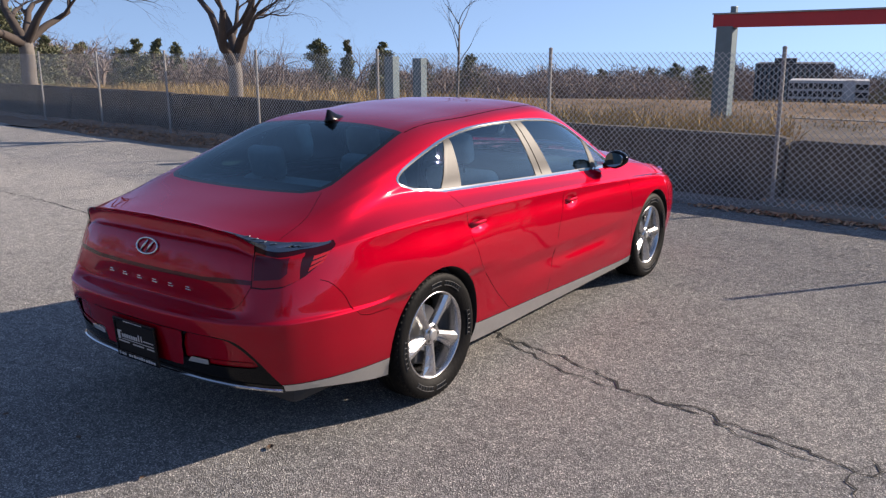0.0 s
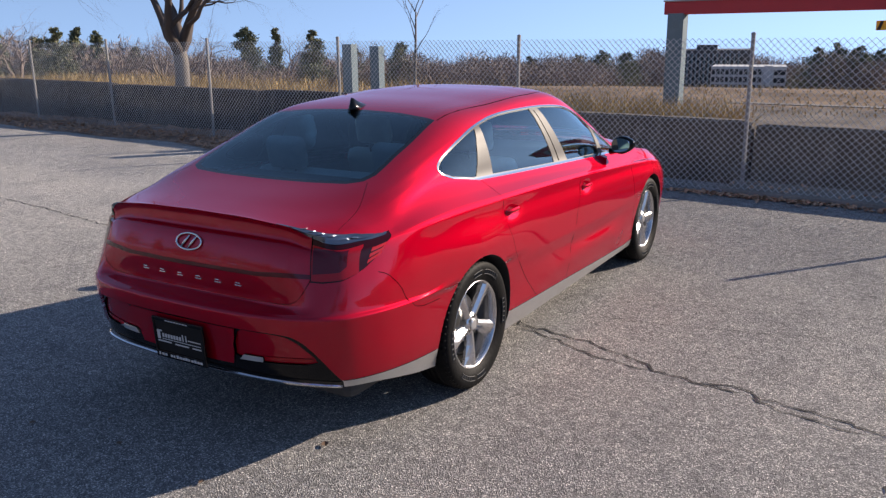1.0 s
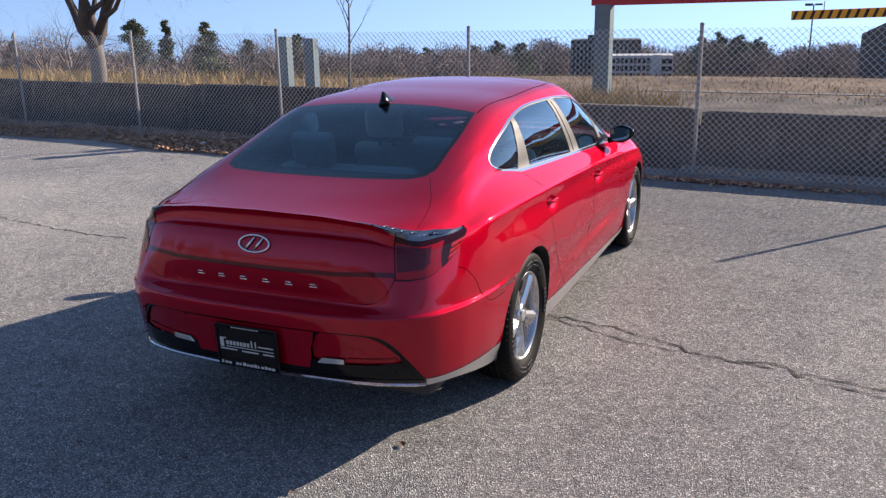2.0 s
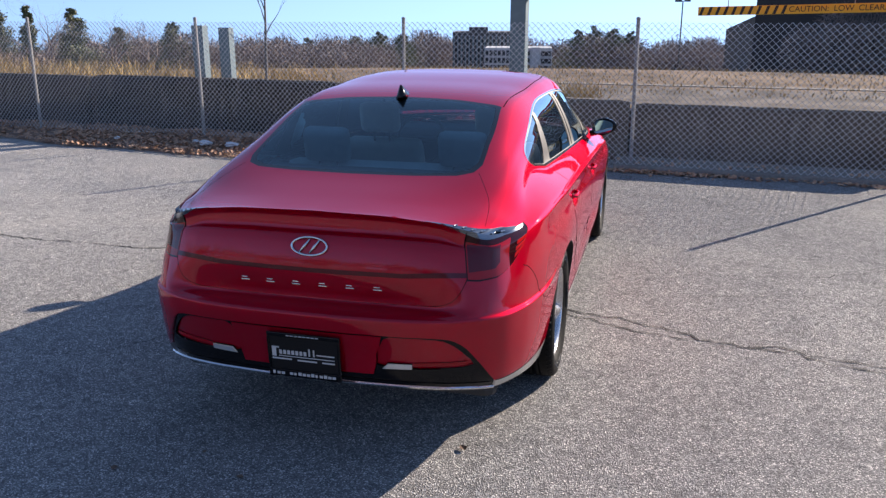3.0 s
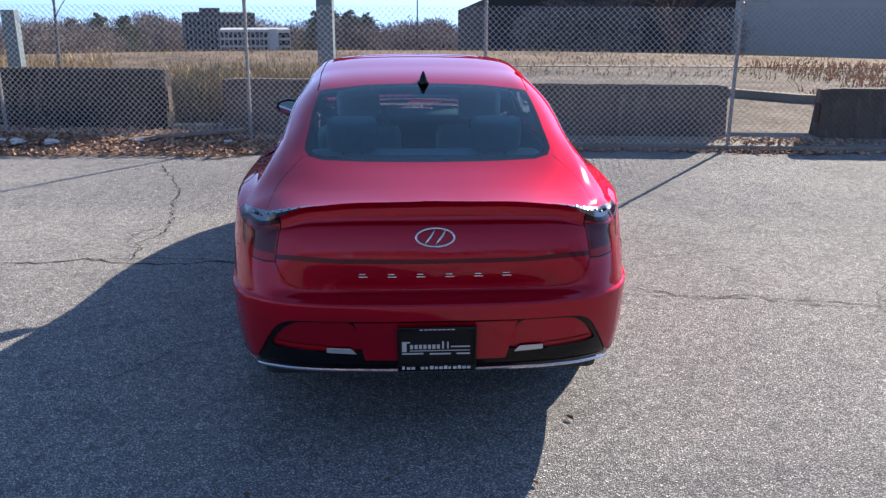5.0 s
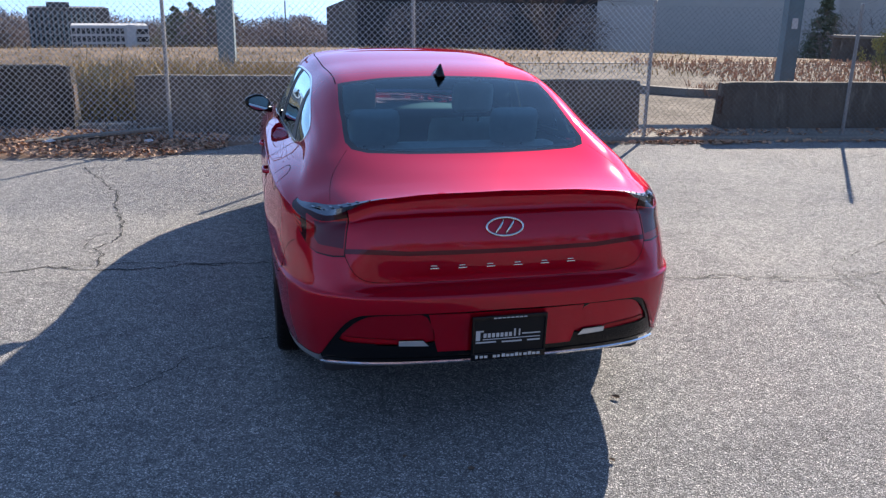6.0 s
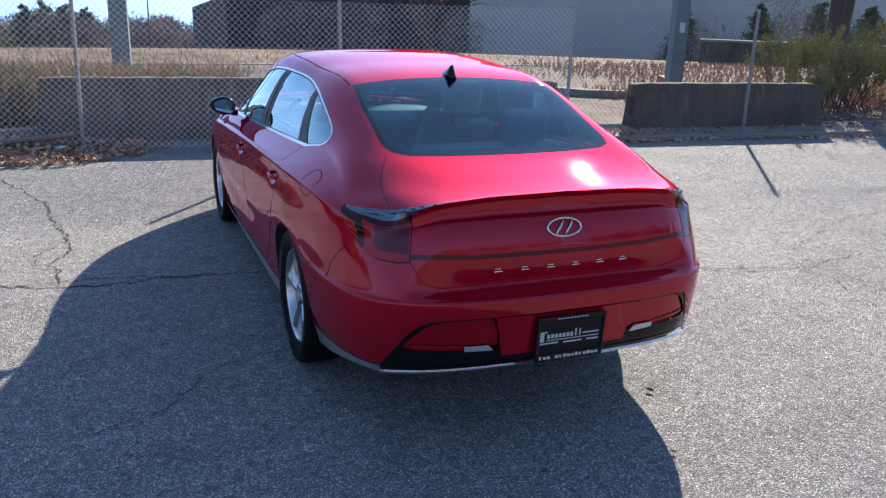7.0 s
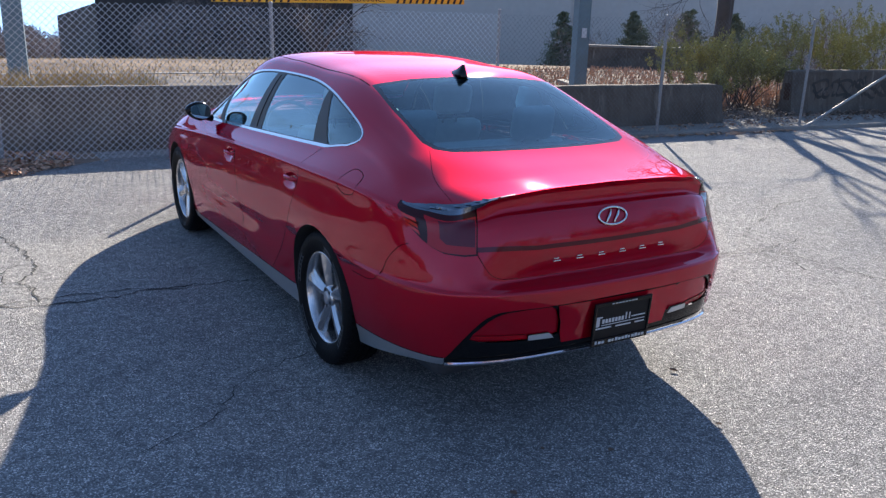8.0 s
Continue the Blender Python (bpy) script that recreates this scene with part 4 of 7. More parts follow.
flank_sheet.mark("light_bar", [(-0.1, k_of_z(0, 0.791))] + tail((0.40, 0.793), (0.674, 0.797), (0.677, 0.815), (0.40, 0.811)) + [(-0.1, k_of_z(0, 0.809))])
lamp_line = tail((0.684, 0.940), (0.6735, 0.785), (0.72, 0.780)) + side((-2.27, 0.786), (-2.215, 0.803), (-2.162, 0.824), (-2.105, 0.856), (-2.03, 0.913), (-1.99, 0.938)) + [(s_of_y(-1.985), 11.5), (s_of_x(0.69), 11.5)]
flank_sheet.mark("lamp_housing", lamp_line)
flank_sheet.mark("lamp_lens", tail((0.688, 0.930), (0.679, 0.791), (0.72, 0.787)) + side((-2.262, 0.792), (-2.190, 0.813), (-2.146, 0.920)))
flank_sheet.mark("lamp_inner", tail((0.692, 0.920), (0.684, 0.816), (0.72, 0.818)) + side((-2.272, 0.822), (-2.240, 0.842), (-2.215, 0.906)))
for _i in range(3):
    _q = [np.array(v) for v in ((-2.150, 0.838), (-2.108, 0.908), (-2.024, 0.920), (-2.075, 0.868))]
    _a, _b = _i / 3 + 0.04, _i / 3 + 0.27
    flank_sheet.mark("lamp_side_%d" % _i, side(*[tuple(v) for v in (_q[0] + (_q[1] - _q[0]) * _a, _q[0] + (_q[1] - _q[0]) * _b, _q[3] + (_q[2] - _q[3]) * _b, _q[3] + (_q[2] - _q[3]) * _a)]))
flank_sheet.mark("lamp_fin_strip", [(s_of_x(0.57), 11.0), (s_of_x(0.62), 10.85), (s_of_x(0.66), 10.65), (s_of_x(0.735), 10.45)] + side((-2.163, 0.934), (-2.08, 0.936), (-2.02, 0.942), (-2.004, 0.947)) + [(s_of_y(-2.0), 11.5), (s_of_x(0.57), 11.5)])
# rear bumper: black valance, red pockets, clear lamps, bright strip
flank_sheet.mark("valance", [(-0.1, 1.6)] + [(-0.1, k_of_z(0, 0.583))] + dense(tail((0.0, 0.583), (0.30, 0.580), (0.53, 0.575), (0.612, 0.560), (0.678, 0.498), (0.75, 0.388), (0.775, 0.350)), 3, False) + [(S_TAIL + 0.02, -1), (-0.1, -1)])
flank_sheet.mark("plate_recess", [(-0.1, k_of_z(0, 0.398)), (-0.1, k_of_z(0, 0.571))] + tail((0.328, 0.571), (0.288, 0.398)))
flank_sheet.mark("reflector_pocket", dense(tail((0.302, 0.440), (0.334, 0.556), (0.40, 0.567), (0.54, 0.561), (0.594, 0.544), (0.648, 0.500), (0.694, 0.438), (0.60, 0.430), (0.45, 0.426)), 2))
flank_sheet.mark("reflector", tail((0.455, 0.433), (0.458, 0.450), (0.672, 0.456), (0.676, 0.442)))
flank_sheet.mark("fog_lamp", tail((0.325, 0.424), (0.348, 0.447), (0.448, 0.447), (0.448, 0.427)))
flank_sheet.mark("cut", side(*circle_yz(AXLE_R, HUB_Z + 0.004, 0.364)))
flank_sheet.mark("cut", side(*circle_yz(AXLE_F, HUB_Z + 0.004, 0.364)))
flank_faces = flank_sheet.sort(lambda c: "front_bumper" if c[0] > s_of_y(1.95) else ("skirt" if c[1] < 1 else "body"))

# ---- upper sheet ----
top_sheet = Sheet(roof, np.concatenate([np.linspace(-2.295, -1.7, 26)[:-1], np.linspace(-1.7, 1.3, 74)[:-1], np.linspace(1.3, 2.36, 20)]), np.concatenate([np.linspace(0, 4.6, 24)[:-1], np.linspace(4.6, 7, 9)]))
DLO = [(0.93, 0.950), (0.82, 1.03), (0.68, 1.128), (0.47, 1.245), (0.24, 1.315), (-0.05, 1.343), (-0.40, 1.347), (-0.70, 1.335), (-0.95, 1.300), (-1.13, 1.256), (-1.28, 1.208), (-1.375, 1.170), (-1.42, 1.137), (-1.405, 1.105), (-1.32, 1.074)]
DLO_LOW = [(-1.15, 1.046), (-0.8, 1.027), (-0.4, 1.007), (0.0, 0.988), (0.4, 0.971), (0.7, 0.957)]


def grown(pts, by):
    c = np.mean(np.array(pts), axis=0)
    out = []
    n = len(pts)
    for i, p in enumerate(pts):
        a, b = np.array(pts[i - 1]), np.array(pts[(i + 1) % n])
        t = (b - a) / np.linalg.norm(b - a)
        nn = np.array((t[1], -t[0]))
        if nn @ (np.array(p) - c) < 0:
            nn = -nn
        out.append(tuple(np.array(p) + nn * by))
    return out


_arc = dense(DLO, 5, False)
_ring = _arc + DLO_LOW
top_sheet.mark("window_chrome", [(u, -0.4 if i > len(_arc) else w) for i, (u, w) in enumerate(top_yz(*_ring))])
top_sheet.mark("pillar_trim", top_yz(*grown(_ring, -0.0075)))
_in = grown(_ring, -0.0125)
win_in = top_yz(*_in)


def strip_cut(ring, ya0, ya1, yb0, yb1):
    """The part of the window ring between two slanting lines, given by y at the sill and at the roof."""
    def lim(z, y0, y1):
        return y0 + (y1 - y0) * (z - 1.0) / 0.34
    pts = []
    n = len(ring)
    for i in range(n):
        (y0, z0), (y1, z1) = ring[i], ring[(i + 1) % n]
        for k in range(8):
            y, z = y0 + (y1 - y0) * k / 8, z0 + (z1 - z0) * k / 8
            if lim(z, ya0, ya1) <= y <= lim(z, yb0, yb1):
                pts.append((y, z))
    cy, cz = np.mean([p[0] for p in pts]), np.mean([p[1] for p in pts])
    pts.sort(key=lambda p: math.atan2((p[1] - cz) * 2.2, p[0] - cy))
    return pts


for nm, lims in (("quarter_glass", (-1.7, -1.5, -1.115, -0.93)), ("rear_door_glass", (-0.985, -0.895, -0.125, -0.255)), ("front_door_glass", (0.008, -0.148, 0.62, 0.60)), ("corner_glass", (0.66, 0.64, 1.2, 1.2))):
    top_sheet.mark(nm, top_yz(*strip_cut(_in, *lims)))
REAR_GLASS = [(0.0, -1.893), (0.30, -1.878), (0.48, -1.845), (0.545, -1.80), (0.568, -1.73), (0.562, -1.55), (0.552, -1.30), (0.540, -1.155), (0.30, -1.125), (0.0, -1.115)]
rg = top_xy(*REAR_GLASS)
top_sheet.mark("rear_glass_border", [(rg[0][0], 7.4)] + rg + [(rg[-1][0], 7.4)])
RG_IN = [(0.0, -1.866), (0.30, -1.852), (0.462, -1.822), (0.520, -1.782), (0.544, -1.715), (0.540, -1.53), (0.530, -1.29), (0.516, -1.185), (0.30, -1.152), (0.0, -1.140)]
ri = top_xy(*RG_IN)
top_sheet.mark("rear_glass", [(ri[0][0], 7.4)] + ri + [(ri[-1][0], 7.4)])
WS = [(0.0, 1.17), (0.40, 1.10), (0.66, 0.95), (0.70, 0.88), (0.60, 0.52), (0.52, 0.26), (0.30, 0.30), (0.0, 0.32)]
ws_ = top_xy(*WS)
top_sheet.mark("windscreen", [(ws_[0][0], 7.4)] + ws_ + [(ws_[-1][0], 7.4)])
HOOD = [(0.0, 1.19), (0.40, 1.12), (0.68, 0.99), (0.70, 1.3), (0.66, 1.8), (0.55, 2.12), (0.3, 2.25), (0.0, 2.29)]
hd = top_xy(*HOOD)
top_sheet.mark("hood", [(hd[0][0], 7.4)] + hd + [(hd[-1][0], 7.4)])
DECK = [(0.568, -1.80), (0.600, -1.865), (0.648, -1.97), (0.672, -2.09), (0.680, -2.18)]
dk = dense(top_xy(*DECK), 3, False)
low_edge = [(u - 0.0005, w) for u, w in rg[:4]]
top_sheet.mark("decklid", [(rg[0][0], 7.4)] + low_edge + dk + [(-2.4, dk[-1][1]), (-2.4, 7.4)])
strip_in = top_xy((0.47, -2.322), (0.53, -2.293), (0.60, -2.262), (0.66, -2.218), (0.71, -2.158), (0.75, -2.102), (0.78, -2.046), (0.797, -2.012))
top_sheet.mark("lamp_fin_strip", strip_in + [(strip_in[-1][0] + 0.004, -0.5), (-2.4, -0.5), (-2.4, strip_in[0][1])])
ROOF_LINE = [(0.548, -1.145), (0.560, -0.8), (0.572, -0.3), (0.570, 0.0), (0.545, 0.26)]
rl = dense(top_xy(*ROOF_LINE), 3, False)
top_sheet.mark("roof_panel", [(rg[-1][0] + 0.0005, 7.4)] + [(u + 0.0005, w) for u, w in rg[:6:-1]] + rl + ws_[5:] + [(ws_[-1][0], 7.4)])
top_faces = top_sheet.sort(lambda c: "front_bumper" if c[0] > 2.25 and c[1] < 6.9 else "body")

# normals shared along the shoulder, so that flank and upper body run into one another
_yk = np.linspace(-1.93, 1.9, 160)
_nk = []
for _y in _yk:
    _s = s_of_y(_y)
    _n = normal_at(flank, _s, 10.98, (0, S_END), (0, TOPK)) + normal_at(roof, invert(roof, np.linspace(_y - 0.2, _y + 0.3, 12), [0.0, 0.02], 1, 0, (_y, flank(_s, TOPK)[0]))[0], 0.02, (-2.295, 2.36), (0, 7))
    _nk.append(_n / np.linalg.norm(_n))
_nk = np.array(_nk)


def shoulder_normal(n, y, w):
    if w <= 0 or not -1.93 < y < 1.9:
        return n
    m = np.array([np.interp(y, _yk, _nk[:, i]) for i in range(3)])
    r = n * (1 - w) + m * w
    return r / np.linalg.norm(r)


_fcache = {}


def bent(kind, u, w):
    """Place and normal of a point of a sheet."""
    key = (kind, round(u, 5), round(w, 5))
    if key not in _fcache:
        if kind == "flank":
            p, n = flank(u, w), normal_at(flank, u, w, (0, S_END), (0, TOPK))
            n = shoulder_normal(n, p[1], max(0, w - 10) ** 2)
        else:
            p, n = roof(u, w), normal_at(roof, min(u, 2.15), w, (-2.295, 2.36), (0, 7))
            n = shoulder_normal(n, p[1], max(0, 1 - w) ** 2)
        if p[0] < 1e-4:
            n = np.array((0.0, n[1], n[2])) if abs(n[1]) + abs(n[2]) > 0.05 else np.array((0.0, -0.7, -0.7))
            n = n / np.linalg.norm(n)
        _fcache[key] = (p, n)
    return _fcache[key]


def panel(name, pieces, mat, parent, mirror, label="", sink=0.0, rim=0.012):
    """One panel of the car: pieces is [(sheet, faces)]; mirror: 0 both halves, 1 right side, -1 left side."""
    verts, norms, faces, index, joint = [], [], [], {}, set()
    for sx in ((1, -1) if mirror == 0 else (mirror,)):
        for kind, fs in pieces:
            for f in fs:
                ids = []
                for u, w in f:
                    p, n = bent(kind, u, w)
                    q = (p - n * sink) * np.array((sx, 1, 1))
                    key = (kind, round(q[0], 4), round(q[1], 4), round(q[2], 4))
                    if key not in index:
                        if (w > TOPK - 1e-3 if kind == "flank" else u < -2.2945 or u > 2.3595):
                            joint.add(len(verts))
                        index[key] = len(verts)
                        verts.append(tuple(q))
                        norms.append(tuple(n * np.array((sx, 1, 1))))
                    if index[key] not in ids:
                        ids.append(index[key])
                if len(ids) > 2:
                    faces.append(tuple(ids) if sx > 0 else tuple(reversed(ids)))
    count = {}
    for f in faces:
        for a, b in zip(f, f[1:] + f[:1]):
            count[(min(a, b), max(a, b))] = count.get((min(a, b), max(a, b)), []) + [(a, b)]
    base_n = len(verts)
    if rim > 0:
        low = {}
        for e, dirs in count.items():
            if len(dirs) == 1:
                a, b = dirs[0]
                if (abs(verts[a][0]) < 1e-3 and abs(verts[b][0]) < 1e-3) or (a in joint and b in joint):
                    continue
                for v in (a, b):
                    if v not in low:
                        low[v] = (len(verts), len(verts) + 1)
                        q, n = np.array(verts[v]), np.array(norms[v])
                        verts.extend([tuple(q), tuple(q - n * rim)])
                        norms.extend([tuple(n), tuple(n)])
                faces.append((low[b][0], low[a][0], low[a][1], low[b][1]))
    me = bpy.data.meshes.new(name)
    me.from_pydata(verts, [], faces)
    me.materials.append(mat)
    me.shade_smooth()
    me.normals_split_custom_set_from_vertices(norms)
    ob = new(name, me)
    ob.parent = parent
    if label:
        ob["label"] = label
    return ob


def seam(name, kind, line, parent, sx, radius=0.0032, mat=None, closed=False, lift=-0.0016):
    """A panel gap: a thin dark line let into the skin."""
    bm = bmesh.new()
    pts = [(lambda pn: (pn[0] + pn[1] * lift) * np.array((sx, 1, 1)))(bent(kind, u, w)) for u, w in line]
    keep = [pts[0]]
    for p in pts[1:]:
        if np.linalg.norm(p - keep[-1]) > 0.004:
            keep.append(p)
    tube(bm, keep, radius, 5)
    return part(name, bm, mat or M["gap"], parent)

# ---- the car: assembling ----
def F(name):
    return [(k, d[name]) for k, d in (("flank", flank_faces), ("roof", top_faces)) if name in d]


def make_tyre(wheel):
    bm = bmesh.new()
    # half profile (radius, offset across), outer wall first
    prof = [(0.222, 0.074), (0.235, 0.088), (0.266, 0.102), (0.297, 0.105), (0.318, 0.100), (0.330, 0.086), (0.3345, 0.064), (0.336, 0.040)]
    ring = []
    for r, o in prof:
        ring.append((r, o))
    for o in (0.036, 0.034, 0.028, 0.026):
        ring.append((0.336 if o in (0.036, 0.026) else 0.3285, o))
    ring += [(0.3362, 0.008), (0.329, 0.006)]
    ring = ring + [(r, -o) for r, o in reversed(ring)]
    n = 60
    rows = []
    for i in range(n):
        a = 2 * math.pi * i / n
        rows.append([(o, r * math.cos(a), r * math.sin(a)) for r, o in ring])
    vs = [[bm.verts.new(p) for p in r] for r in rows]
    for i in range(n):
        for k in range(len(ring) - 1):
            bm.faces.new((vs[i][k], vs[i][k + 1], vs[(i + 1) % n][k + 1], vs[(i + 1) % n][k]))
    # shoulder blocks
    for i in range(n):
        a = 2 * math.pi * (i + 0.5) / n
        for s in (1, -1):
            box(bm, -0.011, 0.011, -0.0085, 0.0085, -0.006, 0.0008, 0, Matrix.Rotation(a, 4, "X") @ Matrix.Translation((s * 0.084, 0, 0.3285)) @ Matrix.Rotation(s * 0.35, 4, "Y"))
    bmesh.ops.recalc_face_normals(bm, faces=bm.faces)
    part("tyre", bm, M["rubber"], wheel, "black rubber tyre with shallow tread", True)


def make_wheel(car, name, x, y, spin):
    """A five-spoke alloy wheel with its tyre; built facing +x."""
    wheel = new(name)
    wheel.parent = car
    wheel.matrix_basis = Matrix.Translation((x, y, HUB_Z)) @ (Matrix.Rotation(math.pi, 4, "Z") if x < 0 else Matrix()) @ Matrix.Rotation(spin, 4, "X")
    make_tyre(wheel)
    bm = bmesh.new()
    prof = [(0.231, 0.080), (0.2285, 0.0855), (0.222, 0.083), (0.217, 0.070), (0.211, 0.040), (0.205, -0.02), (0.212, -0.085), (0.229, -0.09)]
    n = 60
    vs = [[bm.verts.new((o, r * math.cos(2 * math.pi * i / n), r * math.sin(2 * math.pi * i / n))) for r, o in prof] for i in range(n)]
    for i in range(n):
        for k in range(len(prof) - 1):
            bm.faces.new((vs[i][k], vs[(i + 1) % n][k], vs[(i + 1) % n][k + 1], vs[i][k + 1]))
    bmesh.ops.recalc_face_normals(bm, faces=bm.faces)
    part("rim", bm, M["alloy"], wheel, "bright machined alloy rim", True)
    for k in range(5):
        bm = bmesh.new()
        # a spoke: a bright ridge with a steep face on one side and a broad sloping facet that opens towards the rim
        secs = []
        for r, wl, wr, lean, xo in ((0.026, 0.024, 0.024, 0.0, 0.058), (0.060, 0.026, 0.026, 0.001, 0.064), (0.11, 0.025, 0.036, 0.002, 0.070), (0.165, 0.026, 0.054, 0.003, 0.075), (0.221, 0.030, 0.078, 0.004, 0.078)):
            secs.append([(xo - 0.034, lean - wl * 1.1, r), (xo - 0.014, lean - wl, r), (xo, lean - wl * 0.35, r), (xo + 0.001, lean + wl * 0.25, r), (xo - 0.010, lean + wr * 0.55, r), (xo - 0.022, lean + wr, r), (xo - 0.036, lean + wr * 1.02, r)])
        loft(bm, secs)
        bmesh.ops.recalc_face_normals(bm, faces=bm.faces)
        bmesh.ops.rotate(bm, verts=bm.verts, cent=(0, 0, 0), matrix=Matrix.Rotation(2 * math.pi * k / 5, 3, "X"))
        part("spoke", bm, M["alloy"], wheel)
    # worn raised print and rib on the tyre's outer wall
    for a0, a1, r in ((0.2, 0.75, 0.276), (0.85, 1.15, 0.276), (2.3, 2.9, 0.276), (3.35, 3.9, 0.276), (4.0, 4.3, 0.276), (5.4, 5.95, 0.276)):
        bm = bmesh.new()
        for o in (-0.011, 0.011):
            tube(bm, [(0.1035 if o < 0 else 0.1055, (r + o) * math.cos(a0 + (a1 - a0) * k / 8), (r + o) * math.sin(a0 + (a1 - a0) * k / 8)) for k in range(9)], 0.0022, 4)
        for k in range(6):
            a = a0 + (a1 - a0) * (k + 0.5) / 6
            tube(bm, [(0.1035, (r - 0.009) * math.cos(a), (r - 0.009) * math.sin(a)), (0.1055, (r + 0.009) * math.cos(a), (r + 0.009) * math.sin(a))], 0.0025, 4)
        part("sidewall_mark", bm, M["tyre_print"], wheel, "worn pale raised marking")
    bm = bmesh.new()
    tube(bm, [(0.02, 0, 0), (0.058, 0, 0), (0.066, 0, 0)], [0.062, 0.060, 0.050], 28)
    part("hub", bm, M["alloy"], wheel)
    bm = bmesh.new()
    tube(bm, [(0.06, 0, 0), (0.071, 0, 0), (0.074, 0, 0)], [0.029, 0.029, 0.022], 24)
    part("centre_cap", bm, M["satin"], wheel, "round silver centre cap")
    for k in range(5):
        a = 2 * math.pi * (k + 0.5) / 5
        bm = bmesh.new()
        tube(bm, [(0.05, 0.043 * math.cos(a), 0.043 * math.sin(a)), (0.0675, 0.043 * math.cos(a), 0.043 * math.sin(a))], [0.0105, 0.0100], 6)
        part("lug_nut", bm, M["trim_black"], wheel)
    bm = bmesh.new()
    tube(bm, [(-0.03, 0, 0), (-0.012, 0, 0)], 0.145, 36)
    part("brake_disc", bm, M["satin"], wheel, "grey steel brake disc")
    bm = bmesh.new()
    box(bm, -0.055, 0.018, -0.05, 0.05, 0.095, 0.165, 0.012, Matrix.Rotation(2.2, 4, "X"))
    part("brake_caliper", bm, M["cabin"], wheel)
    return wheel


def make_seat(car, x, y, w, name):
    s = new(name)
    s.parent = car
    bm = bmesh.new()
    box(bm, x - w / 2, x + w / 2, y - 0.25, y + 0.27, 0.36, 0.52, 0.05)
    part("cushion", bm, M["seat"], s, smooth=True)
    bm = bmesh.new()
    box(bm, -w / 2, w / 2, -0.06, 0.06, 0, 0.60, 0.055, Matrix.Translation((x, y - 0.22, 0.48)) @ Matrix.Rotation(radians(20), 4, "X"))
    part("backrest", bm, M["seat"], s, smooth=True)
    for hx in ((x,) if w < 0.7 else (x - 0.37, x + 0.37)):
        bm = bmesh.new()
        box(bm, -0.13, 0.13, -0.045, 0.045, 0, 0.19, 0.04, Matrix.Translation((hx, y - 0.46 + (0.02 if w > 0.7 else 0), 1.085 if w < 0.7 else 1.04)) @ Matrix.Rotation(radians(10), 4, "X"))
        part("headrest", bm, M["seat"], s, smooth=True)
        for o in (-0.05, 0.05):
            bm = bmesh.new()
            tube(bm, [(hx + o, y - 0.44, 1.00), (hx + o, y - 0.455, 1.12)], 0.007, 8)
            part("headrest_rod", bm, M["cabin"], s)
    return s


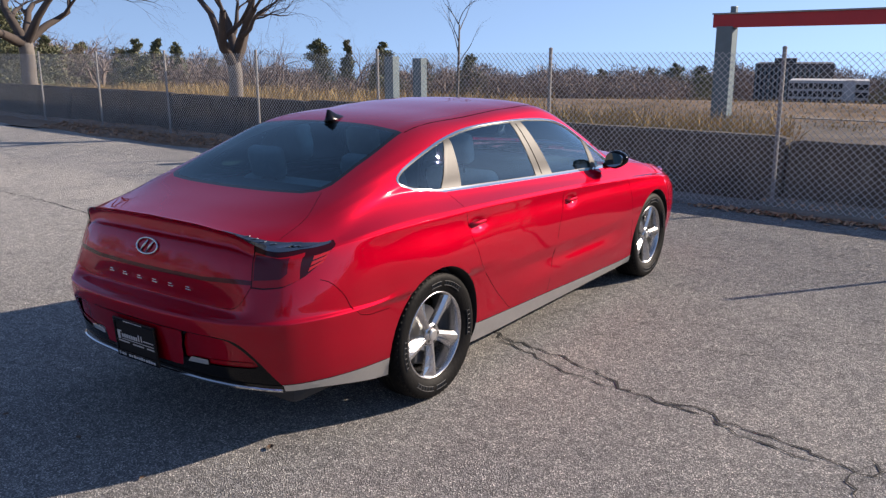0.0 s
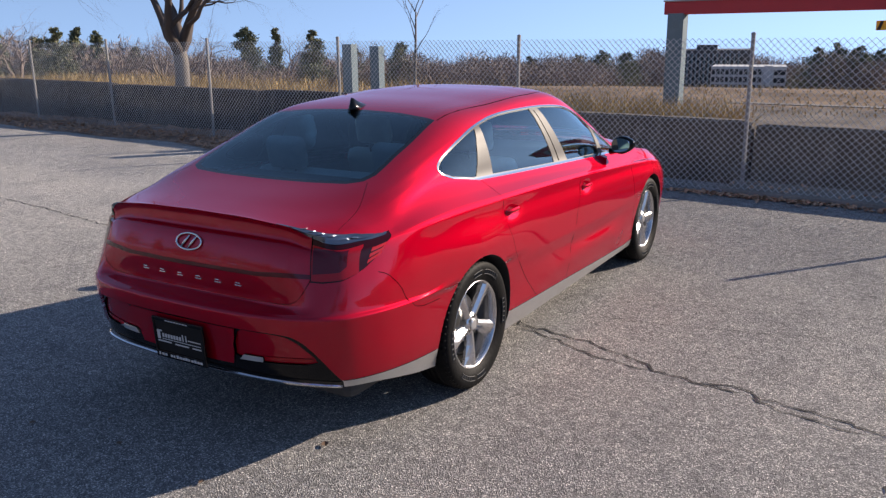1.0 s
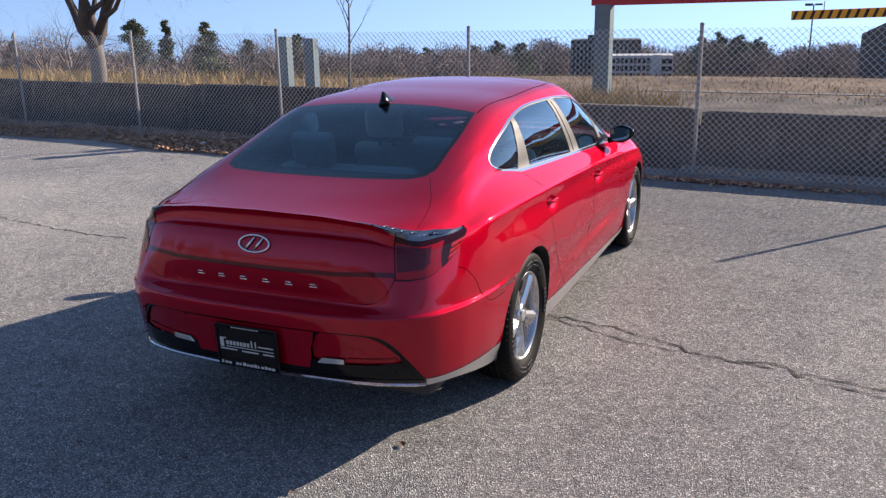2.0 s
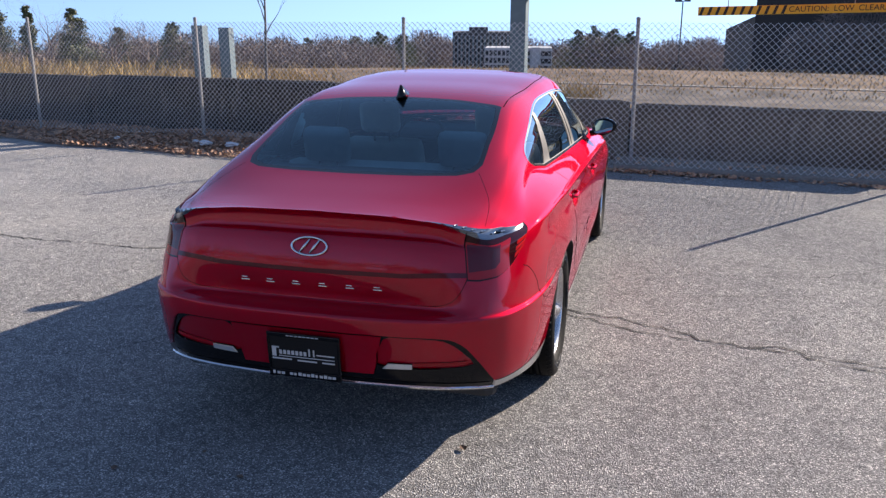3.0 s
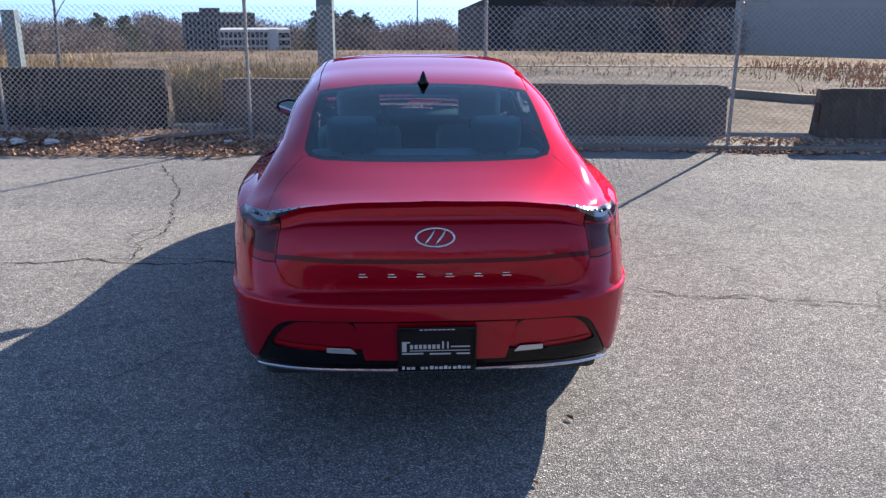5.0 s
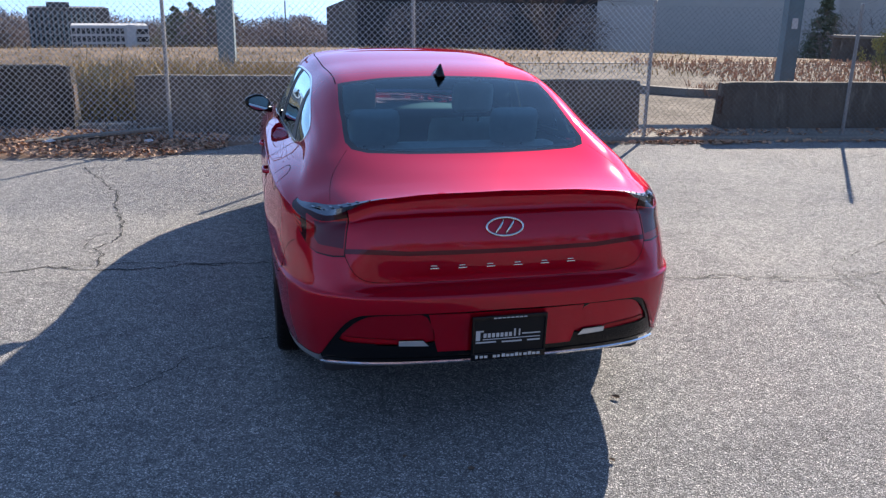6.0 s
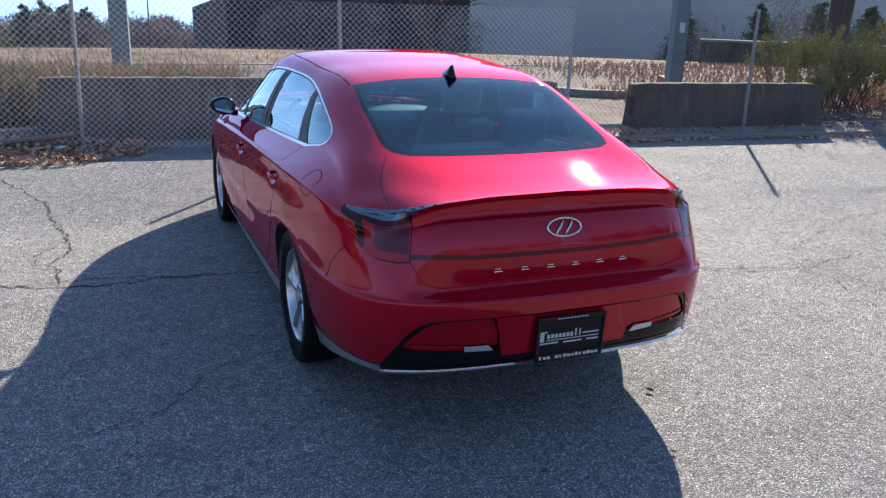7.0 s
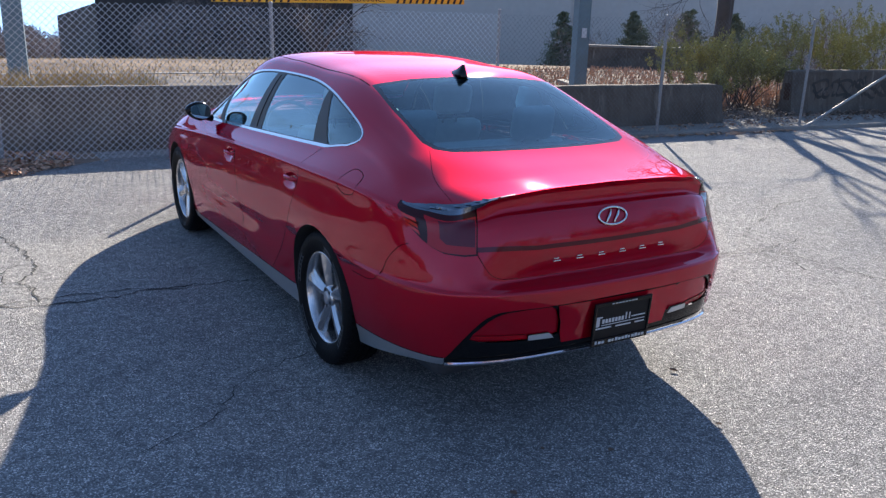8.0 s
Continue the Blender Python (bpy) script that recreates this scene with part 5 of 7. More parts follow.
def make_car():
    car = thing("car", "metallic red four-door saloon car parked on grey asphalt", "car")
    paint = M["paint"]
    panel("body", F("body"), paint, car, 0, "deep metallic red body shell")
    panel("roof_panel", F("roof_panel"), paint, car, 0)
    panel("hood", F("hood"), paint, car, 0)
    panel("front_bumper", F("front_bumper"), paint, car, 0)
    lid = panel("decklid", F("decklid"), paint, car, 0, "red boot lid with a ducktail lip", rim=0.006)
    panel("light_bar", F("light_bar"), M["lamp_dark"], lid, 0, "dark red gloss light bar", sink=-0.002, rim=0.004)
    bumper = panel("rear_bumper", F("rear_bumper"), paint, car, 0, rim=0.02)
    panel("plate_recess", F("plate_recess"), paint, bumper, 0, sink=0.006, rim=0.0)
    panel("valance", F("valance"), M["gloss_black"], bumper, 0, "gloss black lower valance", sink=0.012, rim=0.0)
    wscr = panel("windscreen", F("windscreen"), M["glass"], car, 0, rim=0)
    rgl = panel("rear_glass", F("rear_glass"), M["glass"], car, 0, "dark tinted sloping rear window", rim=0)
    panel("glass_border", F("rear_glass_border"), M["frit"], rgl, 0, "black glass border", rim=0.006)
    for sx in (1, -1):
        panel("sill_skirt", F("skirt"), M["satin"], car, sx, "satin silver sill skirt", rim=0.02)
        seam("bright_strip", "flank", [(u, 0.25) for u in np.linspace(0, S_TAIL - 0.004, 40)], bumper, sx, 0.0065, M["chrome"], lift=0.004)["label"] = "thin bright trim strip"
        panel("reflector_pocket", F("reflector_pocket"), paint, bumper, sx, sink=0.022, rim=-0.010)
        panel("reflector", F("reflector"), M["lamp_red"], bumper, sx, "bright red reflector strip", sink=0.018, rim=0)
        panel("reversing_lamp", F("fog_lamp"), M["clear"], bumper, sx, "small clear lamp", sink=0.008, rim=0.004)
        lamp = panel("tail_lamp", F("lamp_housing"), M["lamp_black"], car, sx, "smoked dark red tail lamp", sink=0.001, rim=0.006)
        panel("lens", F("lamp_lens"), M["lamp_red"], lamp, sx, "red lens", sink=-0.001, rim=0.004)
        panel("inner_lens", F("lamp_inner"), M["lamp_dark"], lamp, sx, sink=-0.001, rim=0.004)
        for i in range(3):
            panel("side_reflector", F("lamp_side_%d" % i), M["lamp_bright"], lamp, sx, "bright red side reflector bar", sink=-0.001, rim=0.004)
        strip = panel("lamp_fin_strip", F("lamp_fin_strip"), M["trim_gloss"], car, sx, "dark strip with small fins", sink=-0.001, rim=0)
        for i in range(6):
            t = i / 8
            x = 0.745 - 0.26 * t
            y = float(np.interp(x, (0.50, 0.55, 0.64, 0.70, 0.75), (-2.300, -2.283, -2.248, -2.192, -2.125)))
            near = [bent("roof", *top_xy((x, y + dy))[0]) for dy in (0.0, 0.012, 0.024, 0.04)]
            p, n = min(near, key=lambda q: abs(q[0][0] - x) + abs(q[0][1] - y))
            bm = bmesh.new()
            ln, wd, ht = 0.022 - 0.010 * t, 0.006, 0.0045 - 0.002 * t
            loft(bm, [[(-wd * .5, -ln, 0), (wd * .5, -ln, 0), (0, -ln, ht * 1.4)], [(-wd, 0.0, 0), (wd, 0, 0), (0, 0, ht)], [(-wd * .1, ln * .9, 0), (wd * .1, ln * .9, 0), (0, ln * .9, 0.001)]])
            bmesh.ops.recalc_face_normals(bm, faces=bm.faces)
            fin = part("fin", bm, M["trim_gloss"], strip)
            fin.matrix_basis = Matrix.Translation(Vector((p[0] * sx, p[1], p[2] + 0.001))) @ Matrix.Rotation(sx * radians(-18), 4, "Z")
        for door, glass in (("door_front", "front_door_glass"), ("door_rear", "rear_door_glass")):
            d = panel(door, F(door), paint, car, sx, rim=0.025)
            panel("side_glass", F(glass), M["side_glass"], d, sx, "lightly tinted side window", sink=0.004, rim=0)
            hy, hz = HANDLES[0] if door == "door_front" else HANDLES[1]
            s0 = s_of_y(hy)
            p, n = bent("flank", s0, k_of_z(s0, hz))
            ax = Matrix.Translation(Vector(p * np.array((sx, 1, 1))))
            bm = bmesh.new()
            hs = []
            for t in np.linspace(-1, 1, 13):
                out = 0.036 * (1 - abs(t) ** 4) + 0.006
                hh = 0.013 - 0.004 * abs(t)
                hs.append([(sx * (out - 0.010), 0.084 * t, -hh), (sx * out, 0.084 * t, -hh * 0.6), (sx * (out + 0.002), 0.084 * t, hh * 0.5), (sx * (out - 0.004), 0.084 * t, hh), (sx * (out - 0.012), 0.084 * t, hh)])
            loft(bm, hs)
            bmesh.ops.recalc_face_normals(bm, faces=bm.faces)
            hd_ = part("door_handle", bm, paint, d, "red pull handle", True)
            hd_.matrix_basis = ax @ Matrix.Translation((0, 0, 0.012))
        panel("quarter_glass", F("quarter_glass"), M["side_glass"], car, sx, sink=0.004, rim=0)
        panel("corner_glass", F("corner_glass"), M["side_glass"], car, sx, sink=0.004, rim=0)
        panel("pillar_trim", F("pillar_trim"), M["pillar"], car, sx, "satin dark pillar trim", sink=0.001, rim=0.008)
        panel("window_chrome", F("window_chrome"), M["chrome"], car, sx, "bright chrome window surround", sink=-0.003, rim=0.010)
        panel("window_lining", [("roof", top_faces["window_chrome"] + top_faces["pillar_trim"])], M["cabin"], car, sx, "dark inner window lining", sink=0.014, rim=0)
        for line in (seam_c, seam_b, seam_f):
            seam("panel_gap", "flank", [(u, max(w, 1.0)) for u, w in line if w <= TOPK], car, sx, 0.0027)
        seam("panel_gap", "flank", [q for q in seam_q if q[0] < s_of_y(-1.69)], car, sx, 0.0016, lift=-0.0003)
        seam("panel_gap", "flank", [(s, 1.0) for s in np.linspace(S_TAIL, s_of_y(-1.72), 24)], car, sx, 0.003)
        seam("panel_gap", "flank", [(s, 1.0) for s in np.linspace(s_of_y(-0.96), s_of_y(1.13), 50)], car, sx, 0.003)
        seam("panel_gap", "roof", [(max(u, -2.29), w) for u, w in dk], car, sx, 0.0022)
        for y0, z0, y1, z1 in ((-0.075, 1.0, -0.212, 1.332),):
            seam("panel_gap", "roof", top_yz(*[(y0 + (y1 - y0) * t, z0 + (z1 - z0) * t) for t in np.linspace(0.03, 0.97, 9)]), car, sx, 0.0035, lift=-0.001)
        seam("roof_moulding", "roof", rl, car, sx, 0.0036)
        seam("panel_gap", "flank", [(u, min(w, TOPK)) for u, w in decklid_edge], car, sx, 0.0024)
        # wheel houses
        for yc in (AXLE_R, AXLE_F):
            bm = bmesh.new()
            ring_o, ring_i, ring_b = [], [], []
            for i in range(41):
                a = math.pi * (-0.12 + 1.24 * i / 40)
                y, z = yc + 0.3612 * math.cos(a), HUB_Z + 0.004 + 0.3612 * math.sin(a)
                s0 = s_of_y(y)
                p, n = bent("flank", s0, min(max(k_of_z(s0, z), 0), TOPK))
                ring_o.append((sx * (p[0] - 0.002), y, z))
                ring_i.append((sx * (p[0] - 0.03), y - 0.006 * math.cos(a), z - 0.006 * math.sin(a)))
                ring_b.append((sx * 0.52, y, z + 0.01))
            loft(bm, [ring_o, ring_i, ring_b], closed=False)
            bmesh.ops.recalc_face_normals(bm, faces=bm.faces)
            part("wheel_arch", bm, M["well"], car, "black wheel house liner", True)
        # door mirror
        mir = new("door_mirror")
        mir.parent = car
        mir.matrix_basis = Matrix.Translation((sx * 0.930, 0.69, 1.022)) @ Matrix.Rotation(sx * radians(-16), 4, "Z") @ Matrix.Scale(0.82, 4)
        bm = bmesh.new()
        bmesh.ops.create_uvsphere(bm, u_segments=28, v_segments=16, radius=1)
        for v in bm.verts:
            x, y, z = v.co
            fy = y * 0.085 if y > 0 else y * 0.035
            taper = 1 - 0.28 * max(0, x)
            v.co = (sx * (x * 0.112 + 0.0), fy + 0.02, math.copysign(abs(z) ** 0.8, z) * 0.078 * taper + 0.012 * x)
        part("housing", bm, M["gloss_black"], mir, "gloss dark mirror housing", True)
        bm = bmesh.new()
        ring = []
        for i in range(28):
            a = 2 * math.pi * i / 28
            cx, cz = math.cos(a), math.sin(a)
            ring.append((sx * (math.copysign(abs(cx) ** 0.75, cx) * 0.090), -0.016 + 0.0, math.copysign(abs(cz) ** 0.75, cz) * 0.058 * (1 - 0.2 * max(0, cx)) + 0.010 * cx))
        vs = [bm.verts.new(p) for p in ring]
        back = [bm.verts.new((p[0], p[1] + 0.02, p[2])) for p in ring]
        bm.faces.new(vs if sx > 0 else vs)
        for i in range(28):
            bm.faces.new((vs[i], back[i], back[(i + 1) % 28], vs[(i + 1) % 28]))
        bmesh.ops.recalc_face_normals(bm, faces=bm.faces)
        part("mirror_glass", bm, M["mirror"], mir, "rear-facing mirror glass")
        bm = bmesh.new()
        tube(bm, [(sx * -0.12, 0.02, -0.065), (sx * -0.06, 0.02, -0.05), (sx * 0.0, 0.02, -0.04)], [0.03, 0.026, 0.03], 12)
        part("stalk", bm, M["gloss_black"], mir, "", True)
    # fuel flap, on the left flank only
    ring = dense([(-1.56, 1.008), (-1.675, 0.992), (-1.69, 0.93), (-1.60, 0.912), (-1.535, 0.945)], 5)
    flap = side(*ring)
    seam("fuel_flap", "flank", flap + flap[:1], car, -1, 0.0028)
    # wheels
    for nm, x, y, spin in (("wheel", 0.80, AXLE_R, 0.63), ("wheel", 0.80, AXLE_F, 0.95), ("wheel", -0.80, AXLE_R, 0.2), ("wheel", -0.80, AXLE_F, 0.75)):
        make_wheel(car, nm, x, y, spin)
    # shark fin aerial
    bm = bmesh.new()
    secs = []
    for y, w, h in ((-0.985, 0.010, 0.004), (-1.03, 0.024, 0.020), (-1.08, 0.031, 0.042), (-1.125, 0.032, 0.064), (-1.145, 0.026, 0.068), (-1.165, 0.014, 0.012)):
        z0 = 1.372 + (0.012 if y > -1.06 else 0.004) - 0.004
        secs.append([(-w, y, z0), (-w * 0.75, y, z0 + h * 0.3), (-w * 0.2, y, z0 + h * 0.93), (0, y, z0 + h), (w * 0.2, y, z0 + h * 0.93), (w * 0.75, y, z0 + h * 0.3), (w, y, z0)])
    loft(bm, secs)
    bmesh.ops.recalc_face_normals(bm, faces=bm.faces)
    part("roof_aerial", bm, M["gloss_black"], car, "gloss black fin aerial", True)
    # emblem: an oval ring with two slanting bars
    p, n = bent("flank", 0.0, k_of_z(0, 0.893))
    tilt = Matrix.Translation(Vector(p)) @ Matrix.Rotation(math.atan2(-n[2], -n[1]), 4, "X")
    em = new("emblem")
    em.parent = car
    em.matrix_basis = tilt
    bm = bmesh.new()
    tube(bm, [(0.076 * math.cos(2 * math.pi * i / 40), -0.004, 0.037 * math.sin(2 * math.pi * i / 40)) for i in range(41)], 0.0052, 8, cap=False)
    for o in (-0.022, 0.022):
        tube(bm, [(o - 0.020, -0.004, -0.028), (o + 0.002, -0.006, 0.0), (o + 0.020, -0.004, 0.028)], [0.0035, 0.0065, 0.0035], 6)
    part("oval_badge", bm, M["chrome"], em, "chrome oval badge", True)
    for i in range(6):
        x = (i - 2.5) * 0.1155
        s0 = s_of_x(abs(x))
        p, n = bent("flank", s0, k_of_z(s0, 0.738))
        bm = bmesh.new()
        box(bm, x - 0.018, x + 0.018, p[1] - 0.006, p[1] + 0.006, 0.7335, 0.7385, 0.001)
        box(bm, x - 0.016, x + 0.010, p[1] - 0.006, p[1] + 0.006, 0.7445, 0.7490, 0.001)
        part("badge_bar", bm, M["chrome"], lid, "small bright badge bar")
    # number plate
    plate = new("number_plate")
    plate.parent = car
    plate.matrix_basis = Matrix.Translation((0.003, -2.466, 0.461)) @ Matrix.Rotation(radians(4), 4, "X")
    bm = bmesh.new()
    box(bm, -0.151, 0.151, -0.006, 0.004, -0.092, 0.090, 0.004)
    part("plate_blank", bm, M["plate"], plate, "black dealer plate")
    bm = bmesh.new()
    for a, b, c, d in ((-0.158, 0.158, 0.080, 0.098), (-0.158, 0.158, -0.098, -0.066), (-0.158, -0.147, -0.068, 0.082), (0.147, 0.158, -0.068, 0.082)):
        box(bm, a, b, -0.012, 0.0, c, d, 0.003)
    part("plate_frame", bm, M["gloss_black"], plate, "gloss black plate frame")
    bars = [(-0.140 + 0.0186 * i, -0.140 + 0.0186 * i + (0.014 if i % 5 else 0.010), -0.087, -0.076 if i % 3 else -0.073, -0.0135) for i in range(15) if i != 3]
    bars += [(-0.07 + 0.018 * i, -0.057 + 0.018 * i, 0.087, 0.091, -0.0135) for i in range(8)]
    bars += [(-0.140, -0.122, -0.010, 0.034, -0.0075), (-0.126, -0.108, 0.028, 0.034, -0.0075), (0.020, 0.027, 0.002, 0.034, -0.0075), (0.040, 0.046, 0.002, 0.032, -0.0075)]
    bars += [(-0.108 + 0.0178 * i, -0.096 + 0.0178 * i, 0.002, 0.020, -0.0075) for i in range(7)]
    bars += [(0.055, 0.132, 0.008, 0.013, -0.0075), (-0.110, 0.132, -0.008, -0.005, -0.0075), (-0.140, -0.055, -0.022, -0.016, -0.0075), (-0.030, 0.055, -0.024, -0.018, -0.0075), (0.078, 0.132, -0.024, -0.018, -0.0075)]
    for a, b, c, d, yy in bars:
        bm = bmesh.new()
        box(bm, a, b, yy, yy + 0.003, c, d, 0.0)
        part("print_bar", bm, M["white"], plate, "white printed bar")
    # cabin
    bm = bmesh.new()
    box(bm, -0.78, 0.78, -1.75, 1.2, 0.20, 0.30, 0.02)
    part("floor_pan", bm, M["cabin"], car)
    bm = bmesh.new()
    box(bm, -0.74, 0.74, -2.2, -1.30, 0.22, 0.95, 0.05)
    box(bm, -0.70, 0.70, -1.80, -1.20, 0.93, 1.02, 0.02)
    part("parcel_shelf", bm, M["cabin"], car, "dark rear parcel shelf")
    bm = bmesh.new()
    box(bm, -0.70, 0.70, 0.55, 0.98, 0.5, 0.985, 0.06)
    part("dashboard", bm, M["cabin"], car, "dark dashboard", True)
    for sx in (1, -1):
        bm = bmesh.new()
        box(bm, sx * 0.78 - 0.03, sx * 0.78 + 0.03, -1.2, 1.1, 0.25, 0.93, 0.02)
        part("door_lining", bm, M["cabin"], car)
    panel("headlining", [("roof", top_faces["roof_panel"] + top_faces["body"])], M["lining"], car, 0, "grey cloth headlining", sink=0.016, rim=0)
    make_seat(car, -0.37, 0.05, 0.52, "driver_seat")
    make_seat(car, 0.37, 0.05, 0.52, "passenger_seat")
    make_seat(car, 0.0, -0.82, 1.25, "rear_seat")
    bm = bmesh.new()
    tube(bm, [(-0.37 + 0.18 * math.cos(2 * math.pi * i / 32), 0.46 + 0.07 * math.sin(2 * math.pi * i / 32), 0.92 + 0.165 * math.sin(2 * math.pi * i / 32)) for i in range(33)], 0.014, 8, cap=False)
    tube(bm, [(-0.53, 0.46, 0.92), (-0.21, 0.46, 0.92)], 0.018, 8)
    part("steering_wheel", bm, M["cabin"], car, "dark steering wheel", True)
    bm = bmesh.new()
    box(bm, -0.12, 0.12, 0.40, 0.44, 1.25, 1.32, 0.015)
    part("rear_view_mirror", bm, M["cabin"], car)
    # underbody
    bm = bmesh.new()
    box(bm, -0.72, 0.72, -0.9, 1.1, 0.17, 0.30, 0.03)
    box(bm, -0.55, 0.55, -2.2, 2.2, 0.24, 0.6, 0.05)
    part("underbody", bm, M["well"], car, "black underbody")
    return car


make_car()

# ---- trees, brush, leaves ----
def grow(bm, rnd, p, d, length, radius, depth, sides, tips, spread=0.55, bend=0.18, gravity=0.0, seg=4):
    """A branch with its branches."""
    pts, rads = [Vector(p)], [radius]
    d = Vector(d).normalized()
    for k in range(seg):
        d = (d + Vector((rnd.gauss(0, bend), rnd.gauss(0, bend), rnd.gauss(0, bend) + gravity))).normalized()
        pts.append(pts[-1] + d * length / seg)
        rads.append(radius * (1 - 0.5 * (k + 1) / seg))
    tube(bm, pts, rads, sides, cap=False)
    if depth == 0:
        tips.append((pts[-1], d))
        return
    n = rnd.choice((2, 3, 3)) if depth > 1 else rnd.choice((3, 4))
    for i in range(n):
        k = rnd.randint(max(1, seg - 2), seg) if i else seg
        ax = Vector((rnd.gauss(0, 1), rnd.gauss(0, 1), rnd.gauss(0, 0.6)))
        nd = (d + ax.normalized() * spread * rnd.uniform(0.6, 1.3)).normalized()
        grow(bm, rnd, pts[k], nd, length * rnd.uniform(0.6, 0.82), rads[k] * rnd.uniform(0.55, 0.75), depth - 1, max(3, sides - 2), tips, spread, bend, gravity, seg)


def make_bare_tree(x, y, z, trunk_h, radius, limb, depth, seed, label, limbs=4, lean=(0, 0), bark="bark", spread=0.55):
    """A leafless tree: trunk, rising limbs and a crown of bare branches."""
    rnd = random.Random(seed)
    t = thing("bare_tree", label, "tree", Matrix.Translation((x, y, z)))
    bm = bmesh.new()
    pts, rads = [], []
    for k in range(7):
        f = k / 6
        pts.append((lean[0] * f + 0.03 * math.sin(k * 1.7) * radius * 4, lean[1] * f, trunk_h * f))
        rads.append(radius * (1.35 - 0.5 * min(1, f * 4)) * (1 - 0.12 * f))
    tube(bm, pts, rads, 14)
    part("trunk", bm, M[bark], t, "ridged grey bark", True)
    bm = bmesh.new()
    tips = []
    top = Vector(pts[-1])
    for i in range(limbs):
        a = 2 * math.pi * i / limbs + rnd.uniform(-0.4, 0.4)
        d = Vector((math.cos(a) * spread, math.sin(a) * spread, 1.0))
        grow(bm, rnd, top - Vector((0, 0, trunk_h * 0.06 * rnd.random())), d, limb * rnd.uniform(0.85, 1.15), radius * rnd.uniform(0.50, 0.68), depth, 8, tips, 0.6, 0.2)
    part("crown", bm, M["twig"] if bark == "bark" else M[bark], t, "bare spreading branches", True)
    return t


make_bare_tree(-10.41, 7.02, -0.02, 1.55, 0.185, 1.35, 5, 11, "large bare grey tree behind the barriers with forking limbs", 5, spread=1.0)
make_bare_tree(-21.6, 8.6, -0.02, 2.1, 0.28, 1.8, 5, 23, "old bare tree with a pale trunk behind the barriers", 5, spread=1.0)
make_bare_tree(12.23, 7.95, 0.0, 2.4, 0.19, 1.9, 4, 5, "dark bare tree among shrubs behind the barriers", 4, bark="twig")
make_bare_tree(13.6, 34.6, -1.2, 0.8, 0.24, 1.9, 5, 17, "bare low-forking tree standing before the dark brick wall", 9, bark="twig")
make_bare_tree(15.8, 11.0, 0.0, 3.0, 0.22, 2.2, 4, 31, "tall bare tree throwing branch shadows on the lot", 5, bark="twig")


def make_sapling():
    rnd = random.Random(4)
    t = thing("sapling", "thin bare sapling standing behind the barriers", "tree", Matrix.Translation((-5.33, 7.79, 0)))
    bm = bmesh.new()
    tube(bm, [(0, 0, -0.05), (0.02, 0, 0.9), (0.05, 0.01, 1.7), (0.07, 0, 2.2)], [0.035, 0.028, 0.02, 0.014], 8)
    part("trunk", bm, M["bark"], t, "", True)
    bm = bmesh.new()
    tips = []
    for z, a in ((1.5, 0.3), (1.7, 2.6), (1.9, 4.6), (2.05, 1.4), (2.2, 3.6), (2.2, 0.2)):
        grow(bm, rnd, (0.05, 0, z), (math.cos(a) * 0.5, math.sin(a) * 0.5, 1), 0.45, 0.011, 2, 5, tips, 0.4, 0.12)
    part("crown", bm, M["bark"], t)


make_sapling()


def cloud(name, mat, parent, base, along, across):
    """Many small pointed blades, each from base +- across to base + along, as one mesh."""
    n = len(base)
    v = np.stack([base - across, base + across, base + along], axis=1).reshape(-1, 3)
    me = bpy.data.meshes.new(name)
    me.vertices.add(3 * n)
    me.vertices.foreach_set("co", v.ravel())
    me.loops.add(3 * n)
    me.loops.foreach_set("vertex_index", np.arange(3 * n, dtype=np.int32))
    me.polygons.add(n)
    me.polygons.foreach_set("loop_start", np.arange(0, 3 * n, 3, dtype=np.int32))
    me.update(calc_edges=True)
    me.materials.append(mat)
    ob = new(name, me)
    if parent:
        ob.parent = parent
    return ob


def unit(a):
    return a / np.maximum(np.linalg.norm(a, axis=1, keepdims=True), 1e-9)


